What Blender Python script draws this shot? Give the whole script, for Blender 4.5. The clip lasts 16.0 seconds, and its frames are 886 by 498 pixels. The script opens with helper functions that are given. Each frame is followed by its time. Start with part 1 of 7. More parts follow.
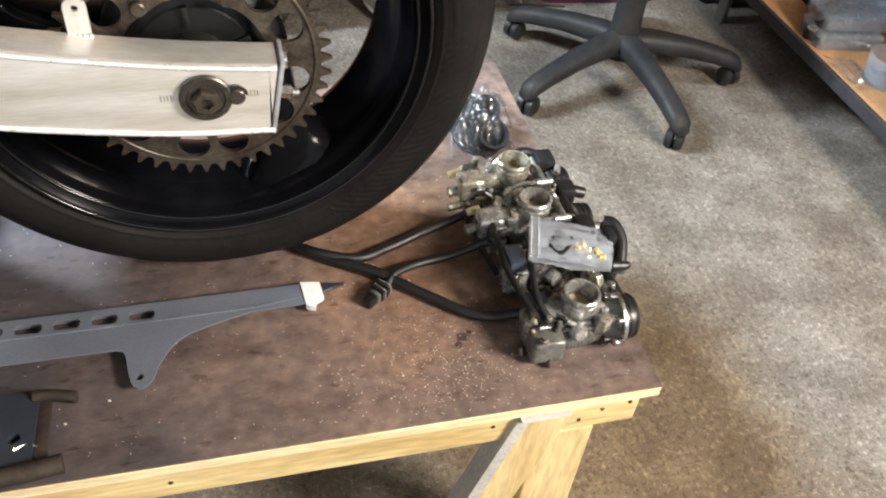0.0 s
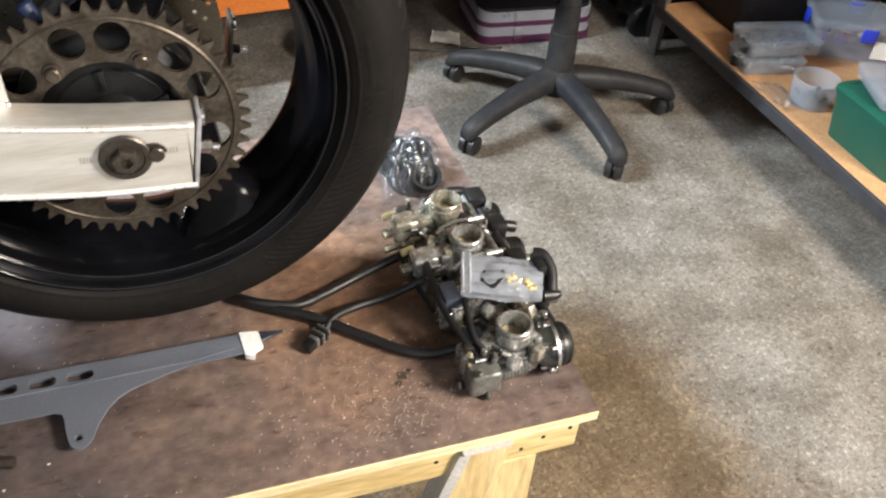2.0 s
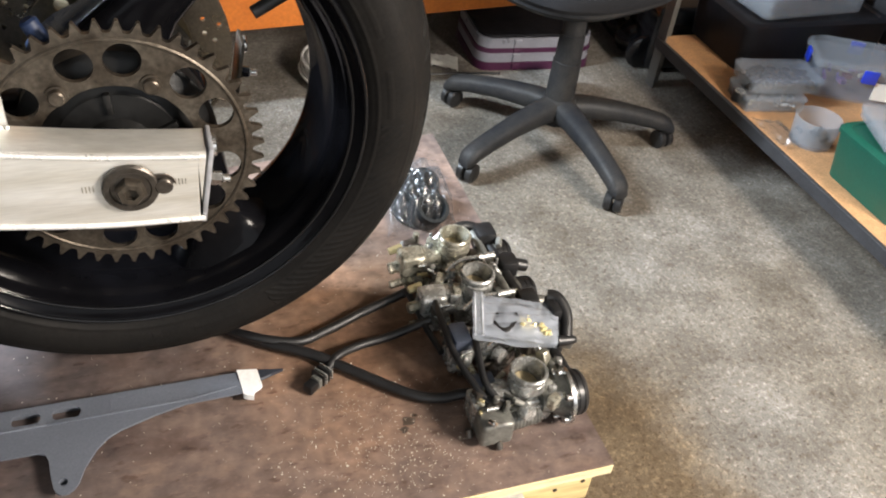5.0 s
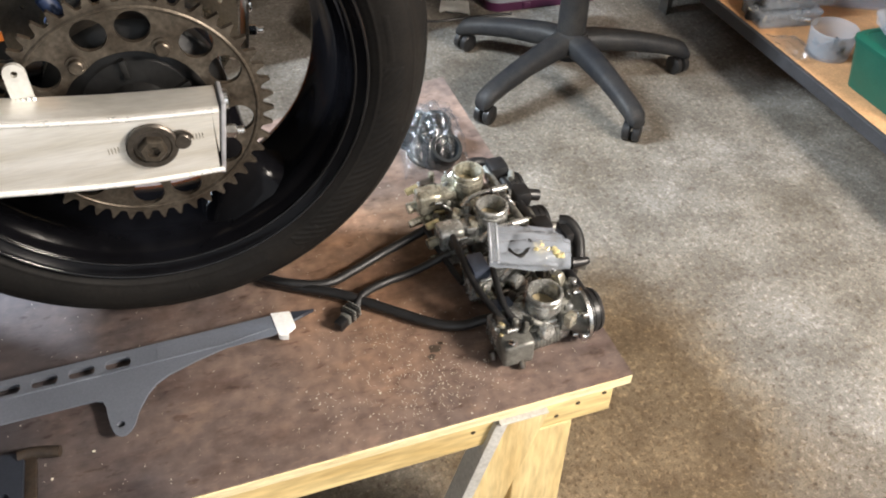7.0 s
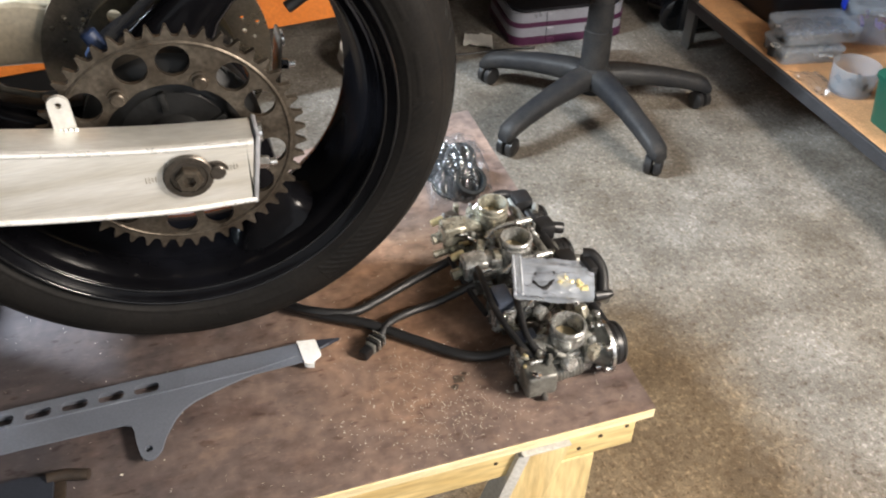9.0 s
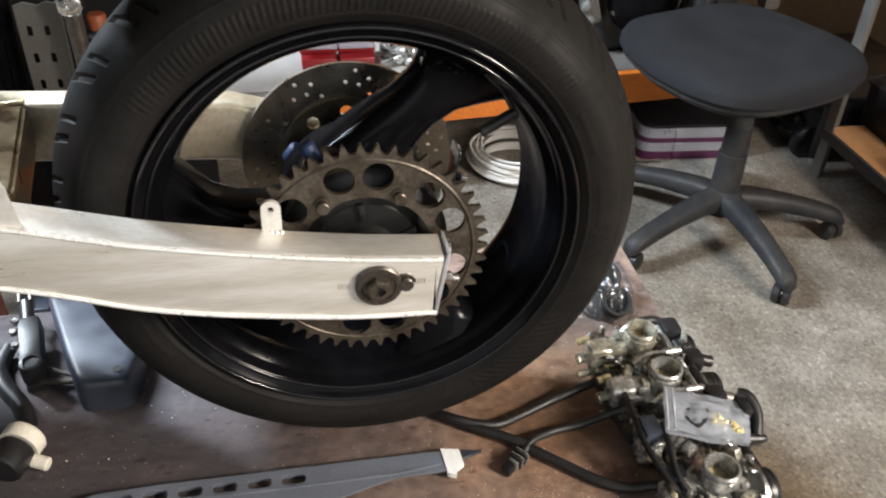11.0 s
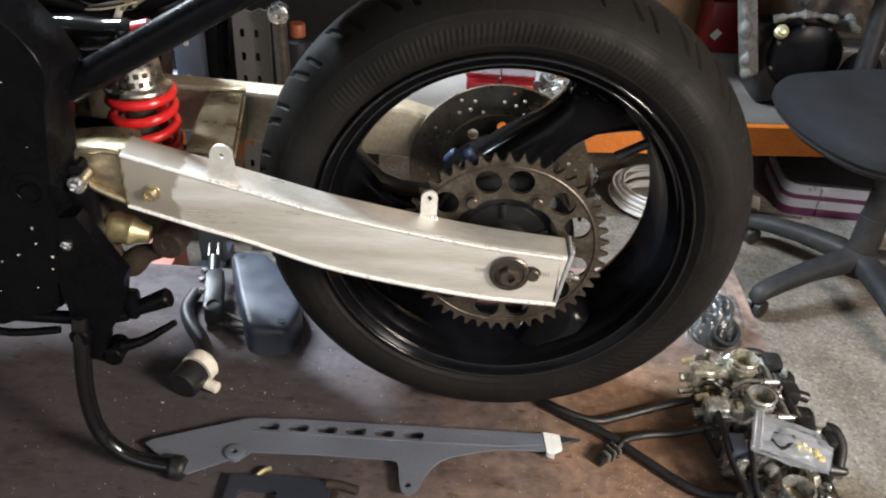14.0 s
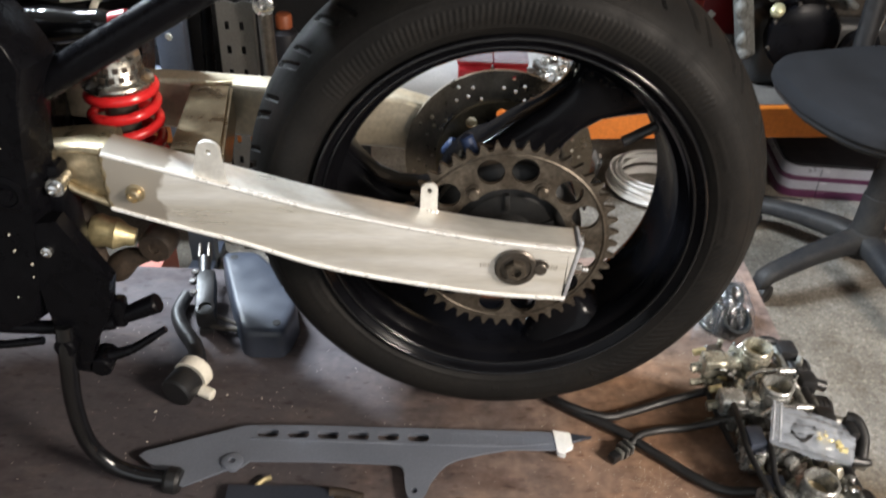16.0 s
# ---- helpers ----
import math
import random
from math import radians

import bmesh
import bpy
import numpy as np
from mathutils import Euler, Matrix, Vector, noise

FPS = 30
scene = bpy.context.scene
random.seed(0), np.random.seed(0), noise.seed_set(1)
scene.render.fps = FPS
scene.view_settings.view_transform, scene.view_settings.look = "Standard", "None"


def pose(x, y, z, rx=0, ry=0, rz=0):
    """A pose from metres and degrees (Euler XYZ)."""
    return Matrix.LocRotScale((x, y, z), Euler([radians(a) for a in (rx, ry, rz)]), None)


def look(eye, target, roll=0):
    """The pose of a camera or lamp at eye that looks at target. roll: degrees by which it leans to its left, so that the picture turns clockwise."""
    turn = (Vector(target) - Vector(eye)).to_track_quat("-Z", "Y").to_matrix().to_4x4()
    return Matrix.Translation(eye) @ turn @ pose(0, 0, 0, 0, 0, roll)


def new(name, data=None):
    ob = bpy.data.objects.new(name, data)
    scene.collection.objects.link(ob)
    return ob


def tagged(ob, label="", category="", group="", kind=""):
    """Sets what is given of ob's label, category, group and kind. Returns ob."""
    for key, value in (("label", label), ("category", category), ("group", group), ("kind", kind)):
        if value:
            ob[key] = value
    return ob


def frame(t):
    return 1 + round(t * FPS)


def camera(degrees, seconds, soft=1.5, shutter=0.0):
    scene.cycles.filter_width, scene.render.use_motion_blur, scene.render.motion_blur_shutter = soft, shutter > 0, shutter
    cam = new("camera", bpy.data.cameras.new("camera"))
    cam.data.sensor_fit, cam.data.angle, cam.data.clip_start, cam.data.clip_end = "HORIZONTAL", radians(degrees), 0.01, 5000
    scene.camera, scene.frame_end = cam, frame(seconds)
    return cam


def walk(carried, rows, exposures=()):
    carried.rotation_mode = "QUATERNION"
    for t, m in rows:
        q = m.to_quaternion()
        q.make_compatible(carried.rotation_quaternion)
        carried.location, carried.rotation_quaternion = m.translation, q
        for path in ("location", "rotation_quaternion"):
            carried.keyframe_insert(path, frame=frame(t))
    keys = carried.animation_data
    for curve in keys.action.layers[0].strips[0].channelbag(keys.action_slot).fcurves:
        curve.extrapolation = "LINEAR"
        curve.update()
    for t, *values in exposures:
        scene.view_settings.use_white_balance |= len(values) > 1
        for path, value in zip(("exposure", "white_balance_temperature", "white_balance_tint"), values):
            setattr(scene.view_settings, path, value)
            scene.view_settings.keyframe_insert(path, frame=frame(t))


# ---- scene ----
cam = camera(55.37, 16.0, soft=2.0, shutter=0.5)
# seconds, eye, the point looked at, roll in degrees
PATH = [
    (0, (0.02, -0.651, 1.147), (0.471, 0.717, -0.241), 6.5),
    (0.5, (0.005, -0.67, 1.154), (0.449, 0.74, -0.193), 6.8),
    (1, (-0.001, -0.674, 1.158), (0.46, 0.749, -0.169), 6.7),
    (1.5, (0.017, -0.678, 1.158), (0.501, 0.734, -0.174), 5.3),
    (2, (0.055, -0.68, 1.162), (0.59, 0.735, -0.147), 4.4),
    (2.5, (0.068, -0.679, 1.172), (0.623, 0.759, -0.103), 4.5),
    (3, (0.03, -0.675, 1.157), (0.542, 0.761, -0.138), 5.4),
    (3.5, (0.026, -0.667, 1.16), (0.543, 0.771, -0.13), 5.1),
    (3.7, (0.035, -0.652, 1.165), (0.582, 0.783, -0.116), 5.5),
    (5.8, (0.031, -0.619, 1.141), (0.624, 0.803, -0.135), 7.7),
    (6, (0.041, -0.649, 1.15), (0.603, 0.742, -0.173), 5.8),
    (6.5, (0.045, -0.681, 1.168), (0.53, 0.706, -0.189), 1.1),
    (7, (0.042, -0.675, 1.164), (0.53, 0.707, -0.198), 0.8),
    (7.5, (0.04, -0.676, 1.16), (0.529, 0.709, -0.197), 1.4),
    (8, (0.041, -0.679, 1.161), (0.534, 0.715, -0.186), 1.4),
    (8.5, (0.036, -0.679, 1.165), (0.516, 0.734, -0.167), 0.7),
    (9, (0.031, -0.68, 1.174), (0.493, 0.759, -0.136), 0.5),
    (9.5, (0.017, -0.691, 1.182), (0.425, 0.791, -0.098), -0.3),
    (10, (-0.011, -0.68, 1.205), (0.368, 0.864, -0.009), 1.3),
    (10.2, (-0.027, -0.677, 1.209), (0.334, 0.882, 0.009), 1.1),
    (12.3, (-0.081, -0.598, 1.215), (0.102, 1.046, 0.092), 5.7),
    (12.5, (-0.086, -0.609, 1.22), (0.07, 1.028, 0.082), 5.6),
    (13, (-0.086, -0.662, 1.24), (0.021, 0.996, 0.126), 2.9),
    (13.5, (-0.072, -0.758, 1.272), (-0.066, 0.919, 0.182), 1.6),
    (14, (-0.072, -0.792, 1.267), (-0.083, 0.869, 0.153), 3.7),
    (14.5, (-0.075, -0.765, 1.258), (-0.036, 0.902, 0.154), 5.4),
    (15, (-0.094, -0.746, 1.253), (-0.113, 0.928, 0.16), 2.8),
    (15.5, (-0.073, -0.761, 1.258), (-0.064, 0.931, 0.192), 3.4),
    (16, (-0.083, -0.751, 1.243), (-0.075, 0.9, 0.113), 2.4),
]
walk(cam, [(t, look(eye, target, roll)) for t, eye, target, roll in PATH], exposures=((0.0, 0.12), (9.0, 0.10), (10.2, 0.0), (12.3, -0.12), (16.0, -0.10)))

# ---- light ----
world = bpy.data.worlds.new("world")
scene.world = world
world.use_nodes = True
world.node_tree.nodes["Background"].inputs["Color"].default_value = (0.55, 0.65, 0.8, 1)
world.node_tree.nodes["Background"].inputs["Strength"].default_value = 0.09


def area_lamp(name, where, target, sx, sy, watts, colour):
    data = bpy.data.lights.new(name, "AREA")
    data.shape, data.size, data.size_y = "RECTANGLE", sx, sy
    data.energy, data.color = watts, colour
    ob = new(name, data)
    ob.matrix_world = look(where, target)
    return ob


LAMPS = [
    ("ceiling_tube_light", (-1.35, 1.05, 2.25), (0.0, 0.10, 0.40), 0.12, 1.4, 330, (0.80, 0.90, 1.0)),
    ("work_light", (1.72, -1.32, 1.68), (0.3, -0.05, 0.4), 0.6, 0.5, 112, (1.0, 0.89, 0.78)),
    # broad fill added before the south wall, which has no doorway
    ("front_fill_light", (0.0, -2.55, 1.2), (0, 0, 0.9), 6.0, 2.1, 38, (0.86, 0.92, 1.0)),
]
for lamp in LAMPS:
    area_lamp(*lamp)


# ---- materials ----
def material(name, base, rough=0.6, metal=0.0, var=0.25, scale=20.0, fine=200.0, bump=0.15, dist=0.002, second=None, mix=0.5, coat=0.0, island=0.0, spec=0.5):
    """A surface with variation at two scales: broad stains towards `second`, fine grain in colour, gloss and relief."""
    m = bpy.data.materials.new(name)
    m.use_nodes = True
    nt = m.node_tree
    b = nt.nodes["Principled BSDF"]
    tc = nt.nodes.new("ShaderNodeTexCoord")
    n1 = nt.nodes.new("ShaderNodeTexNoise")
    n1.inputs["Scale"].default_value, n1.inputs["Detail"].default_value, n1.inputs["Roughness"].default_value = scale, 6, 0.62
    n2 = nt.nodes.new("ShaderNodeTexNoise")
    n2.inputs["Scale"].default_value, n2.inputs["Detail"].default_value = fine, 3
    for n in (n1, n2):
        nt.links.new(tc.outputs["Object"], n.inputs["Vector"])
    ramp = nt.nodes.new("ShaderNodeValToRGB")
    ramp.color_ramp.elements[0].position, ramp.color_ramp.elements[1].position = 0.5 - mix * 0.35, 0.5 + mix * 0.35
    second = second or tuple(c * (1 - var) for c in base)
    ramp.color_ramp.elements[0].color = (*second, 1)
    ramp.color_ramp.elements[1].color = (*base, 1)
    nt.links.new(n1.outputs["Fac"], ramp.inputs["Fac"])
    hsv = nt.nodes.new("ShaderNodeHueSaturation")
    mr = nt.nodes.new("ShaderNodeMapRange")
    mr.inputs["From Min"].default_value, mr.inputs["From Max"].default_value = 0.3, 0.7
    mr.inputs["To Min"].default_value, mr.inputs["To Max"].default_value = 1 - var * 0.6, 1 + var * 0.6
    nt.links.new(n2.outputs["Fac"], mr.inputs["Value"])
    nt.links.new(mr.outputs["Result"], hsv.inputs["Value"])
    nt.links.new(ramp.outputs["Color"], hsv.inputs["Color"])
    nt.links.new(hsv.outputs["Color"], b.inputs["Base Color"])
    rr = nt.nodes.new("ShaderNodeMapRange")
    rr.inputs["To Min"].default_value, rr.inputs["To Max"].default_value = max(0.02, rough - 0.12), min(1, rough + 0.12)
    rr.inputs["From Min"].default_value, rr.inputs["From Max"].default_value = 0.3, 0.7
    nt.links.new(n1.outputs["Fac"], rr.inputs["Value"])
    nt.links.new(rr.outputs["Result"], b.inputs["Roughness"])
    b.inputs["Metallic"].default_value = metal
    b.inputs["Coat Weight"].default_value = coat
    b.inputs["Specular IOR Level"].default_value = spec
    if bump:
        bp = nt.nodes.new("ShaderNodeBump")
        bp.inputs["Strength"].default_value, bp.inputs["Distance"].default_value = bump, dist
        nt.links.new(n2.outputs["Fac"], bp.inputs["Height"])
        nt.links.new(bp.outputs["Normal"], b.inputs["Normal"])
    return m


def stretched(m, sx, sy, sz):
    """Draw a material's grain out along its object's axes."""
    nt = m.node_tree
    mp = nt.nodes.new("ShaderNodeMapping")
    mp.inputs["Scale"].default_value = (sx, sy, sz)
    tc = next(n for n in nt.nodes if n.type == "TEX_COORD")
    for n in nt.nodes:
        if n.type == "TEX_NOISE":
            nt.links.new(mp.outputs["Vector"], n.inputs["Vector"])
    nt.links.new(tc.outputs["Object"], mp.inputs["Vector"])
    return m


def clear_film(name, tint, rough, alpha):
    m = bpy.data.materials.new(name)
    m.use_nodes = True
    nt = m.node_tree
    b = nt.nodes["Principled BSDF"]
    b.inputs["Base Color"].default_value = (*tint, 1)
    b.inputs["Roughness"].default_value = rough
    b.inputs["Alpha"].default_value = alpha
    n = nt.nodes.new("ShaderNodeTexNoise")
    n.inputs["Scale"].default_value = 60
    bp = nt.nodes.new("ShaderNodeBump")
    bp.inputs["Strength"].default_value, bp.inputs["Distance"].default_value = 0.4, 0.003
    nt.links.new(n.outputs["Fac"], bp.inputs["Height"])
    nt.links.new(bp.outputs["Normal"], b.inputs["Normal"])
    return m


def glossy_film(name, rough, share, veil=0.0):
    m = bpy.data.materials.new(name)
    m.use_nodes = True
    nt = m.node_tree
    nt.nodes.remove(nt.nodes["Principled BSDF"])
    mix, clear, gloss = (nt.nodes.new(k) for k in ("ShaderNodeMixShader", "ShaderNodeBsdfTransparent", "ShaderNodeBsdfGlossy"))
    gloss.inputs["Roughness"].default_value = rough
    clear.inputs["Color"].default_value = (0.86, 0.88, 0.90, 1)
    mix.inputs["Fac"].default_value = share
    haze, milky = nt.nodes.new("ShaderNodeMixShader"), nt.nodes.new("ShaderNodeBsdfDiffuse")
    milky.inputs["Color"].default_value = (0.42, 0.44, 0.47, 1)
    haze.inputs["Fac"].default_value = veil
    nt.links.new(clear.outputs["BSDF"], haze.inputs[1])
    nt.links.new(milky.outputs["BSDF"], haze.inputs[2])
    nt.links.new(haze.outputs["Shader"], mix.inputs[1])
    nt.links.new(gloss.outputs["BSDF"], mix.inputs[2])
    nt.links.new(mix.outputs["Shader"], nt.nodes["Material Output"].inputs["Surface"])
    return m


def concrete_floor():
    m = material("concrete", (0.230, 0.219, 0.203), 0.85, scale=3.2, fine=420, var=0.5, second=(0.133, 0.122, 0.106), mix=0.5, bump=0.3, dist=0.0025)
    nt = m.node_tree
    b = nt.nodes["Principled BSDF"]
    hsv = next(n for n in nt.nodes if n.type == "HUE_SAT")
    tc = next(n for n in nt.nodes if n.type == "TEX_COORD")
    # pale worn-through flecks and dark grit, thicker in some places than others
    n3 = nt.nodes.new("ShaderNodeTexNoise")
    n3.inputs["Scale"].default_value, n3.inputs["Detail"].default_value, n3.inputs["Roughness"].default_value = 10, 14, 0.76
    n3.inputs["Distortion"].default_value = 0.2
    nt.links.new(tc.outputs["Object"], n3.inputs["Vector"])
    r3 = nt.nodes.new("ShaderNodeValToRGB")
    e = r3.color_ramp.elements
    e[0].position, e[0].color = 0.36, (0.55, 0.51, 0.46, 1)
    e[1].position, e[1].color = 0.64, (1.22, 1.22, 1.21, 1)
    nt.links.new(n3.outputs["Fac"], r3.inputs["Fac"])
    mul = nt.nodes.new("ShaderNodeMix")
    mul.data_type, mul.blend_type = "RGBA", "MULTIPLY"
    mul.inputs["Factor"].default_value = 0.8
    nt.links.new(hsv.outputs["Color"], mul.inputs["A"])
    nt.links.new(r3.outputs["Color"], mul.inputs["B"])
    last = mul.outputs["Result"]
    # white worn flecks and dark grit
    for scale, lo, hi, tint, seed in ((70, 0.50, 0.68, (1.26, 1.25, 1.23), 1.0), (80, 0.50, 0.66, (0.76, 0.72, 0.66), 11.0), (120, 0.55, 0.64, (1.60, 1.60, 1.60), 2.0), (60, 0.64, 0.72, (1.5, 1.5, 1.48), 6.0), (130, 0.56, 0.66, (0.56, 0.51, 0.45), 4.0), (22, 0.70, 0.76, (0.5, 0.46, 0.42), 8.0), (2.6, 0.42, 0.62, (0.82, 0.78, 0.72), 14.0), (45, 0.66, 0.70, (0.45, 0.42, 0.38), 17.0)):
        n = nt.nodes.new("ShaderNodeTexNoise")
        n.noise_dimensions = "4D"
        n.inputs["W"].default_value = seed
        n.inputs["Scale"].default_value, n.inputs["Detail"].default_value = scale, 4
        nt.links.new(tc.outputs["Object"], n.inputs["Vector"])
        r = nt.nodes.new("ShaderNodeMapRange")
        r.inputs["From Min"].default_value, r.inputs["From Max"].default_value = lo, hi
        nt.links.new(n.outputs["Fac"], r.inputs["Value"])
        mx = nt.nodes.new("ShaderNodeMix")
        mx.data_type, mx.blend_type = "RGBA", "MULTIPLY"
        nt.links.new(r.outputs["Result"], mx.inputs["Factor"])
        nt.links.new(last, mx.inputs["A"])
        mx.inputs["B"].default_value = (*tint, 1)
        last = mx.outputs["Result"]
    # brown tint at the bench end, mostly the bench's shade painted into the concrete
    off = nt.nodes.new("ShaderNodeMapping")
    off.inputs["Location"].default_value = (-0.56, -0.02, 0)
    off.inputs["Scale"].default_value = (1.0, 0.80, 1.0)
    nt.links.new(tc.outputs["Object"], off.inputs["Vector"])
    dist = nt.nodes.new("ShaderNodeVectorMath")
    dist.operation = "LENGTH"
    nt.links.new(off.outputs["Vector"], dist.inputs[0])
    rag = nt.nodes.new("ShaderNodeTexNoise")
    rag.inputs["Scale"].default_value, rag.inputs["Detail"].default_value, rag.inputs["Roughness"].default_value = 14, 8, 0.7
    nt.links.new(tc.outputs["Object"], rag.inputs["Vector"])
    add = nt.nodes.new("ShaderNodeMath")
    add.operation = "MULTIPLY_ADD"
    nt.links.new(rag.outputs["Fac"], add.inputs[0])
    add.inputs[1].default_value = 0.22
    nt.links.new(dist.outputs["Value"], add.inputs[2])
    brown = nt.nodes.new("ShaderNodeMapRange")
    brown.inputs["From Min"].default_value, brown.inputs["From Max"].default_value = 0.46, 0.33
    nt.links.new(add.outputs["Value"], brown.inputs["Value"])
    mxb = nt.nodes.new("ShaderNodeMix")
    mxb.data_type, mxb.blend_type = "RGBA", "MULTIPLY"
    nt.links.new(brown.outputs["Result"], mxb.inputs["Factor"])
    nt.links.new(last, mxb.inputs["A"])
    mxb.inputs["B"].default_value = (1.0, 0.84, 0.62, 1)
    last = mxb.outputs["Result"]
    nt.links.new(last, b.inputs["Base Color"])
    return m


def bench_stain(m):
    """Old oil and water marks over the stained ply, drawn out along the boards."""
    nt = m.node_tree
    b = nt.nodes["Principled BSDF"]
    hsv = next(n for n in nt.nodes if n.type == "HUE_SAT")
    tc = next(n for n in nt.nodes if n.type == "TEX_COORD")
    mp = nt.nodes.new("ShaderNodeMapping")
    mp.inputs["Scale"].default_value = (1.0, 2.6, 1)
    nt.links.new(tc.outputs["Object"], mp.inputs["Vector"])
    last = hsv.outputs["Color"]
    # orange-brown worn patch beside the wheel, partly warm light painted in, ragged edge
    off = nt.nodes.new("ShaderNodeMapping")
    off.inputs["Location"].default_value = (-0.235, -0.10, -0.40)
    off.inputs["Scale"].default_value = (1.0, 0.85, 1.0)
    nt.links.new(tc.outputs["Object"], off.inputs["Vector"])
    dist = nt.nodes.new("ShaderNodeVectorMath")
    dist.operation = "LENGTH"
    nt.links.new(off.outputs["Vector"], dist.inputs[0])
    rag = nt.nodes.new("ShaderNodeTexNoise")
    rag.inputs["Scale"].default_value, rag.inputs["Detail"].default_value = 9, 6
    nt.links.new(tc.outputs["Object"], rag.inputs["Vector"])
    add = nt.nodes.new("ShaderNodeMath")
    add.operation = "MULTIPLY_ADD"
    nt.links.new(rag.outputs["Fac"], add.inputs[0])
    add.inputs[1].default_value = 0.16
    nt.links.new(dist.outputs["Value"], add.inputs[2])
    worn = nt.nodes.new("ShaderNodeMapRange")
    worn.inputs["From Min"].default_value, worn.inputs["From Max"].default_value = 0.30, 0.14
    nt.links.new(add.outputs["Value"], worn.inputs["Value"])
    mxw = nt.nodes.new("ShaderNodeMix")
    mxw.data_type, mxw.blend_type = "RGBA", "MULTIPLY"
    nt.links.new(worn.outputs["Result"], mxw.inputs["Factor"])
    nt.links.new(last, mxw.inputs["A"])
    mxw.inputs["B"].default_value = (1.12, 0.92, 0.70, 1)
    last = mxw.outputs["Result"]
    # grey towards -x, ragged: shade and cool sheen painted over the brown stain
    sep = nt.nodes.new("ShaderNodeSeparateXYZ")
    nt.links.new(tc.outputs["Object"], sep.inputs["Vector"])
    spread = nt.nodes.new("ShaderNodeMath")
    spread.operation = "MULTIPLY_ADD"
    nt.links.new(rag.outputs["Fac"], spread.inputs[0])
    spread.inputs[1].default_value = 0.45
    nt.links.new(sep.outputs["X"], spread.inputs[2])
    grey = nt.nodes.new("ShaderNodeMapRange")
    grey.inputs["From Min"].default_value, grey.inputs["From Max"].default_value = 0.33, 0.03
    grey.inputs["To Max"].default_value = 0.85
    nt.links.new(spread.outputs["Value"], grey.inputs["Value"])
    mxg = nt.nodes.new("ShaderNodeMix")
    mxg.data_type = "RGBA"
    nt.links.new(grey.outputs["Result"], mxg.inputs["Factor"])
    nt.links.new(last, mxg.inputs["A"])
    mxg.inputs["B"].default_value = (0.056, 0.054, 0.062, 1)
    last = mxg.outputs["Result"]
    for scale, lo, hi, tint, seed in ((7, 0.50, 0.68, (0.62, 0.58, 0.58), 0.0), (13, 0.54, 0.66, (1.22, 1.18, 1.12), 5.0), (38, 0.58, 0.68, (0.62, 0.57, 0.55), 9.0), (90, 0.56, 0.66, (1.25, 1.22, 1.2), 3.0)):
        n = nt.nodes.new("ShaderNodeTexNoise")
        n.noise_dimensions = "4D"
        n.inputs["W"].default_value = seed
        n.inputs["Scale"].default_value, n.inputs["Detail"].default_value, n.inputs["Roughness"].default_value = scale, 7, 0.6
        nt.links.new(mp.outputs["Vector"], n.inputs["Vector"])
        r = nt.nodes.new("ShaderNodeMapRange")
        r.inputs["From Min"].default_value, r.inputs["From Max"].default_value = lo, hi
        nt.links.new(n.outputs["Fac"], r.inputs["Value"])
        mx = nt.nodes.new("ShaderNodeMix")
        mx.data_type, mx.blend_type = "RGBA", "MULTIPLY"
        nt.links.new(r.outputs["Result"], mx.inputs["Factor"])
        nt.links.new(last, mx.inputs["A"])
        mx.inputs["B"].default_value = (*tint, 1)
        last = mx.outputs["Result"]
    nt.links.new(last, b.inputs["Base Color"])
    return m


CONCRETE = concrete_floor()
PLASTER = material("grey_block_wall", (0.32, 0.31, 0.29), 0.9, scale=3, fine=60, bump=0.3)
WOODWALL = stretched(material("chipboard_wall", (0.22, 0.13, 0.065), 0.8, scale=6, fine=120), 1, 1, 0.2)
CEIL = material("ceiling_board", (0.25, 0.24, 0.22), 0.9, scale=2)
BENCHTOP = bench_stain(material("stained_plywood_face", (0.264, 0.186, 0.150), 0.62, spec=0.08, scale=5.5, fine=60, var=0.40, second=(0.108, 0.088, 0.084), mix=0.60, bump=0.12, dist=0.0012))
PINE = stretched(material("rough_pine", (0.74, 0.59, 0.30), 0.70, scale=11, fine=70, var=0.34, second=(0.47, 0.33, 0.13), mix=0.6, bump=0.35, dist=0.0015), 0.35, 2.2, 2.2)
PINE_V = stretched(material("rough_pine_upright", (0.74, 0.60, 0.32), 0.70, scale=11, fine=70, var=0.30, second=(0.50, 0.36, 0.16), mix=0.6, bump=0.35, dist=0.0015), 2.2, 2.2, 0.35)
PLYEDGE = stretched(material("raw_plywood_edge", (0.86, 0.76, 0.50), 0.8, scale=14, fine=120, var=0.30, second=(0.66, 0.53, 0.29), bump=0.6, dist=0.002), 0.5, 3, 6)
GREYPAINT = material("grey_painted_wood", (0.56, 0.55, 0.52), 0.6, scale=12)
ALU = stretched(material("brushed_aluminium", (0.98, 0.97, 0.935), 0.37, 0.68, var=0.10, scale=14, fine=140, bump=0.03, dist=0.0006, second=(0.80, 0.77, 0.69)), 0.35, 2, 4)


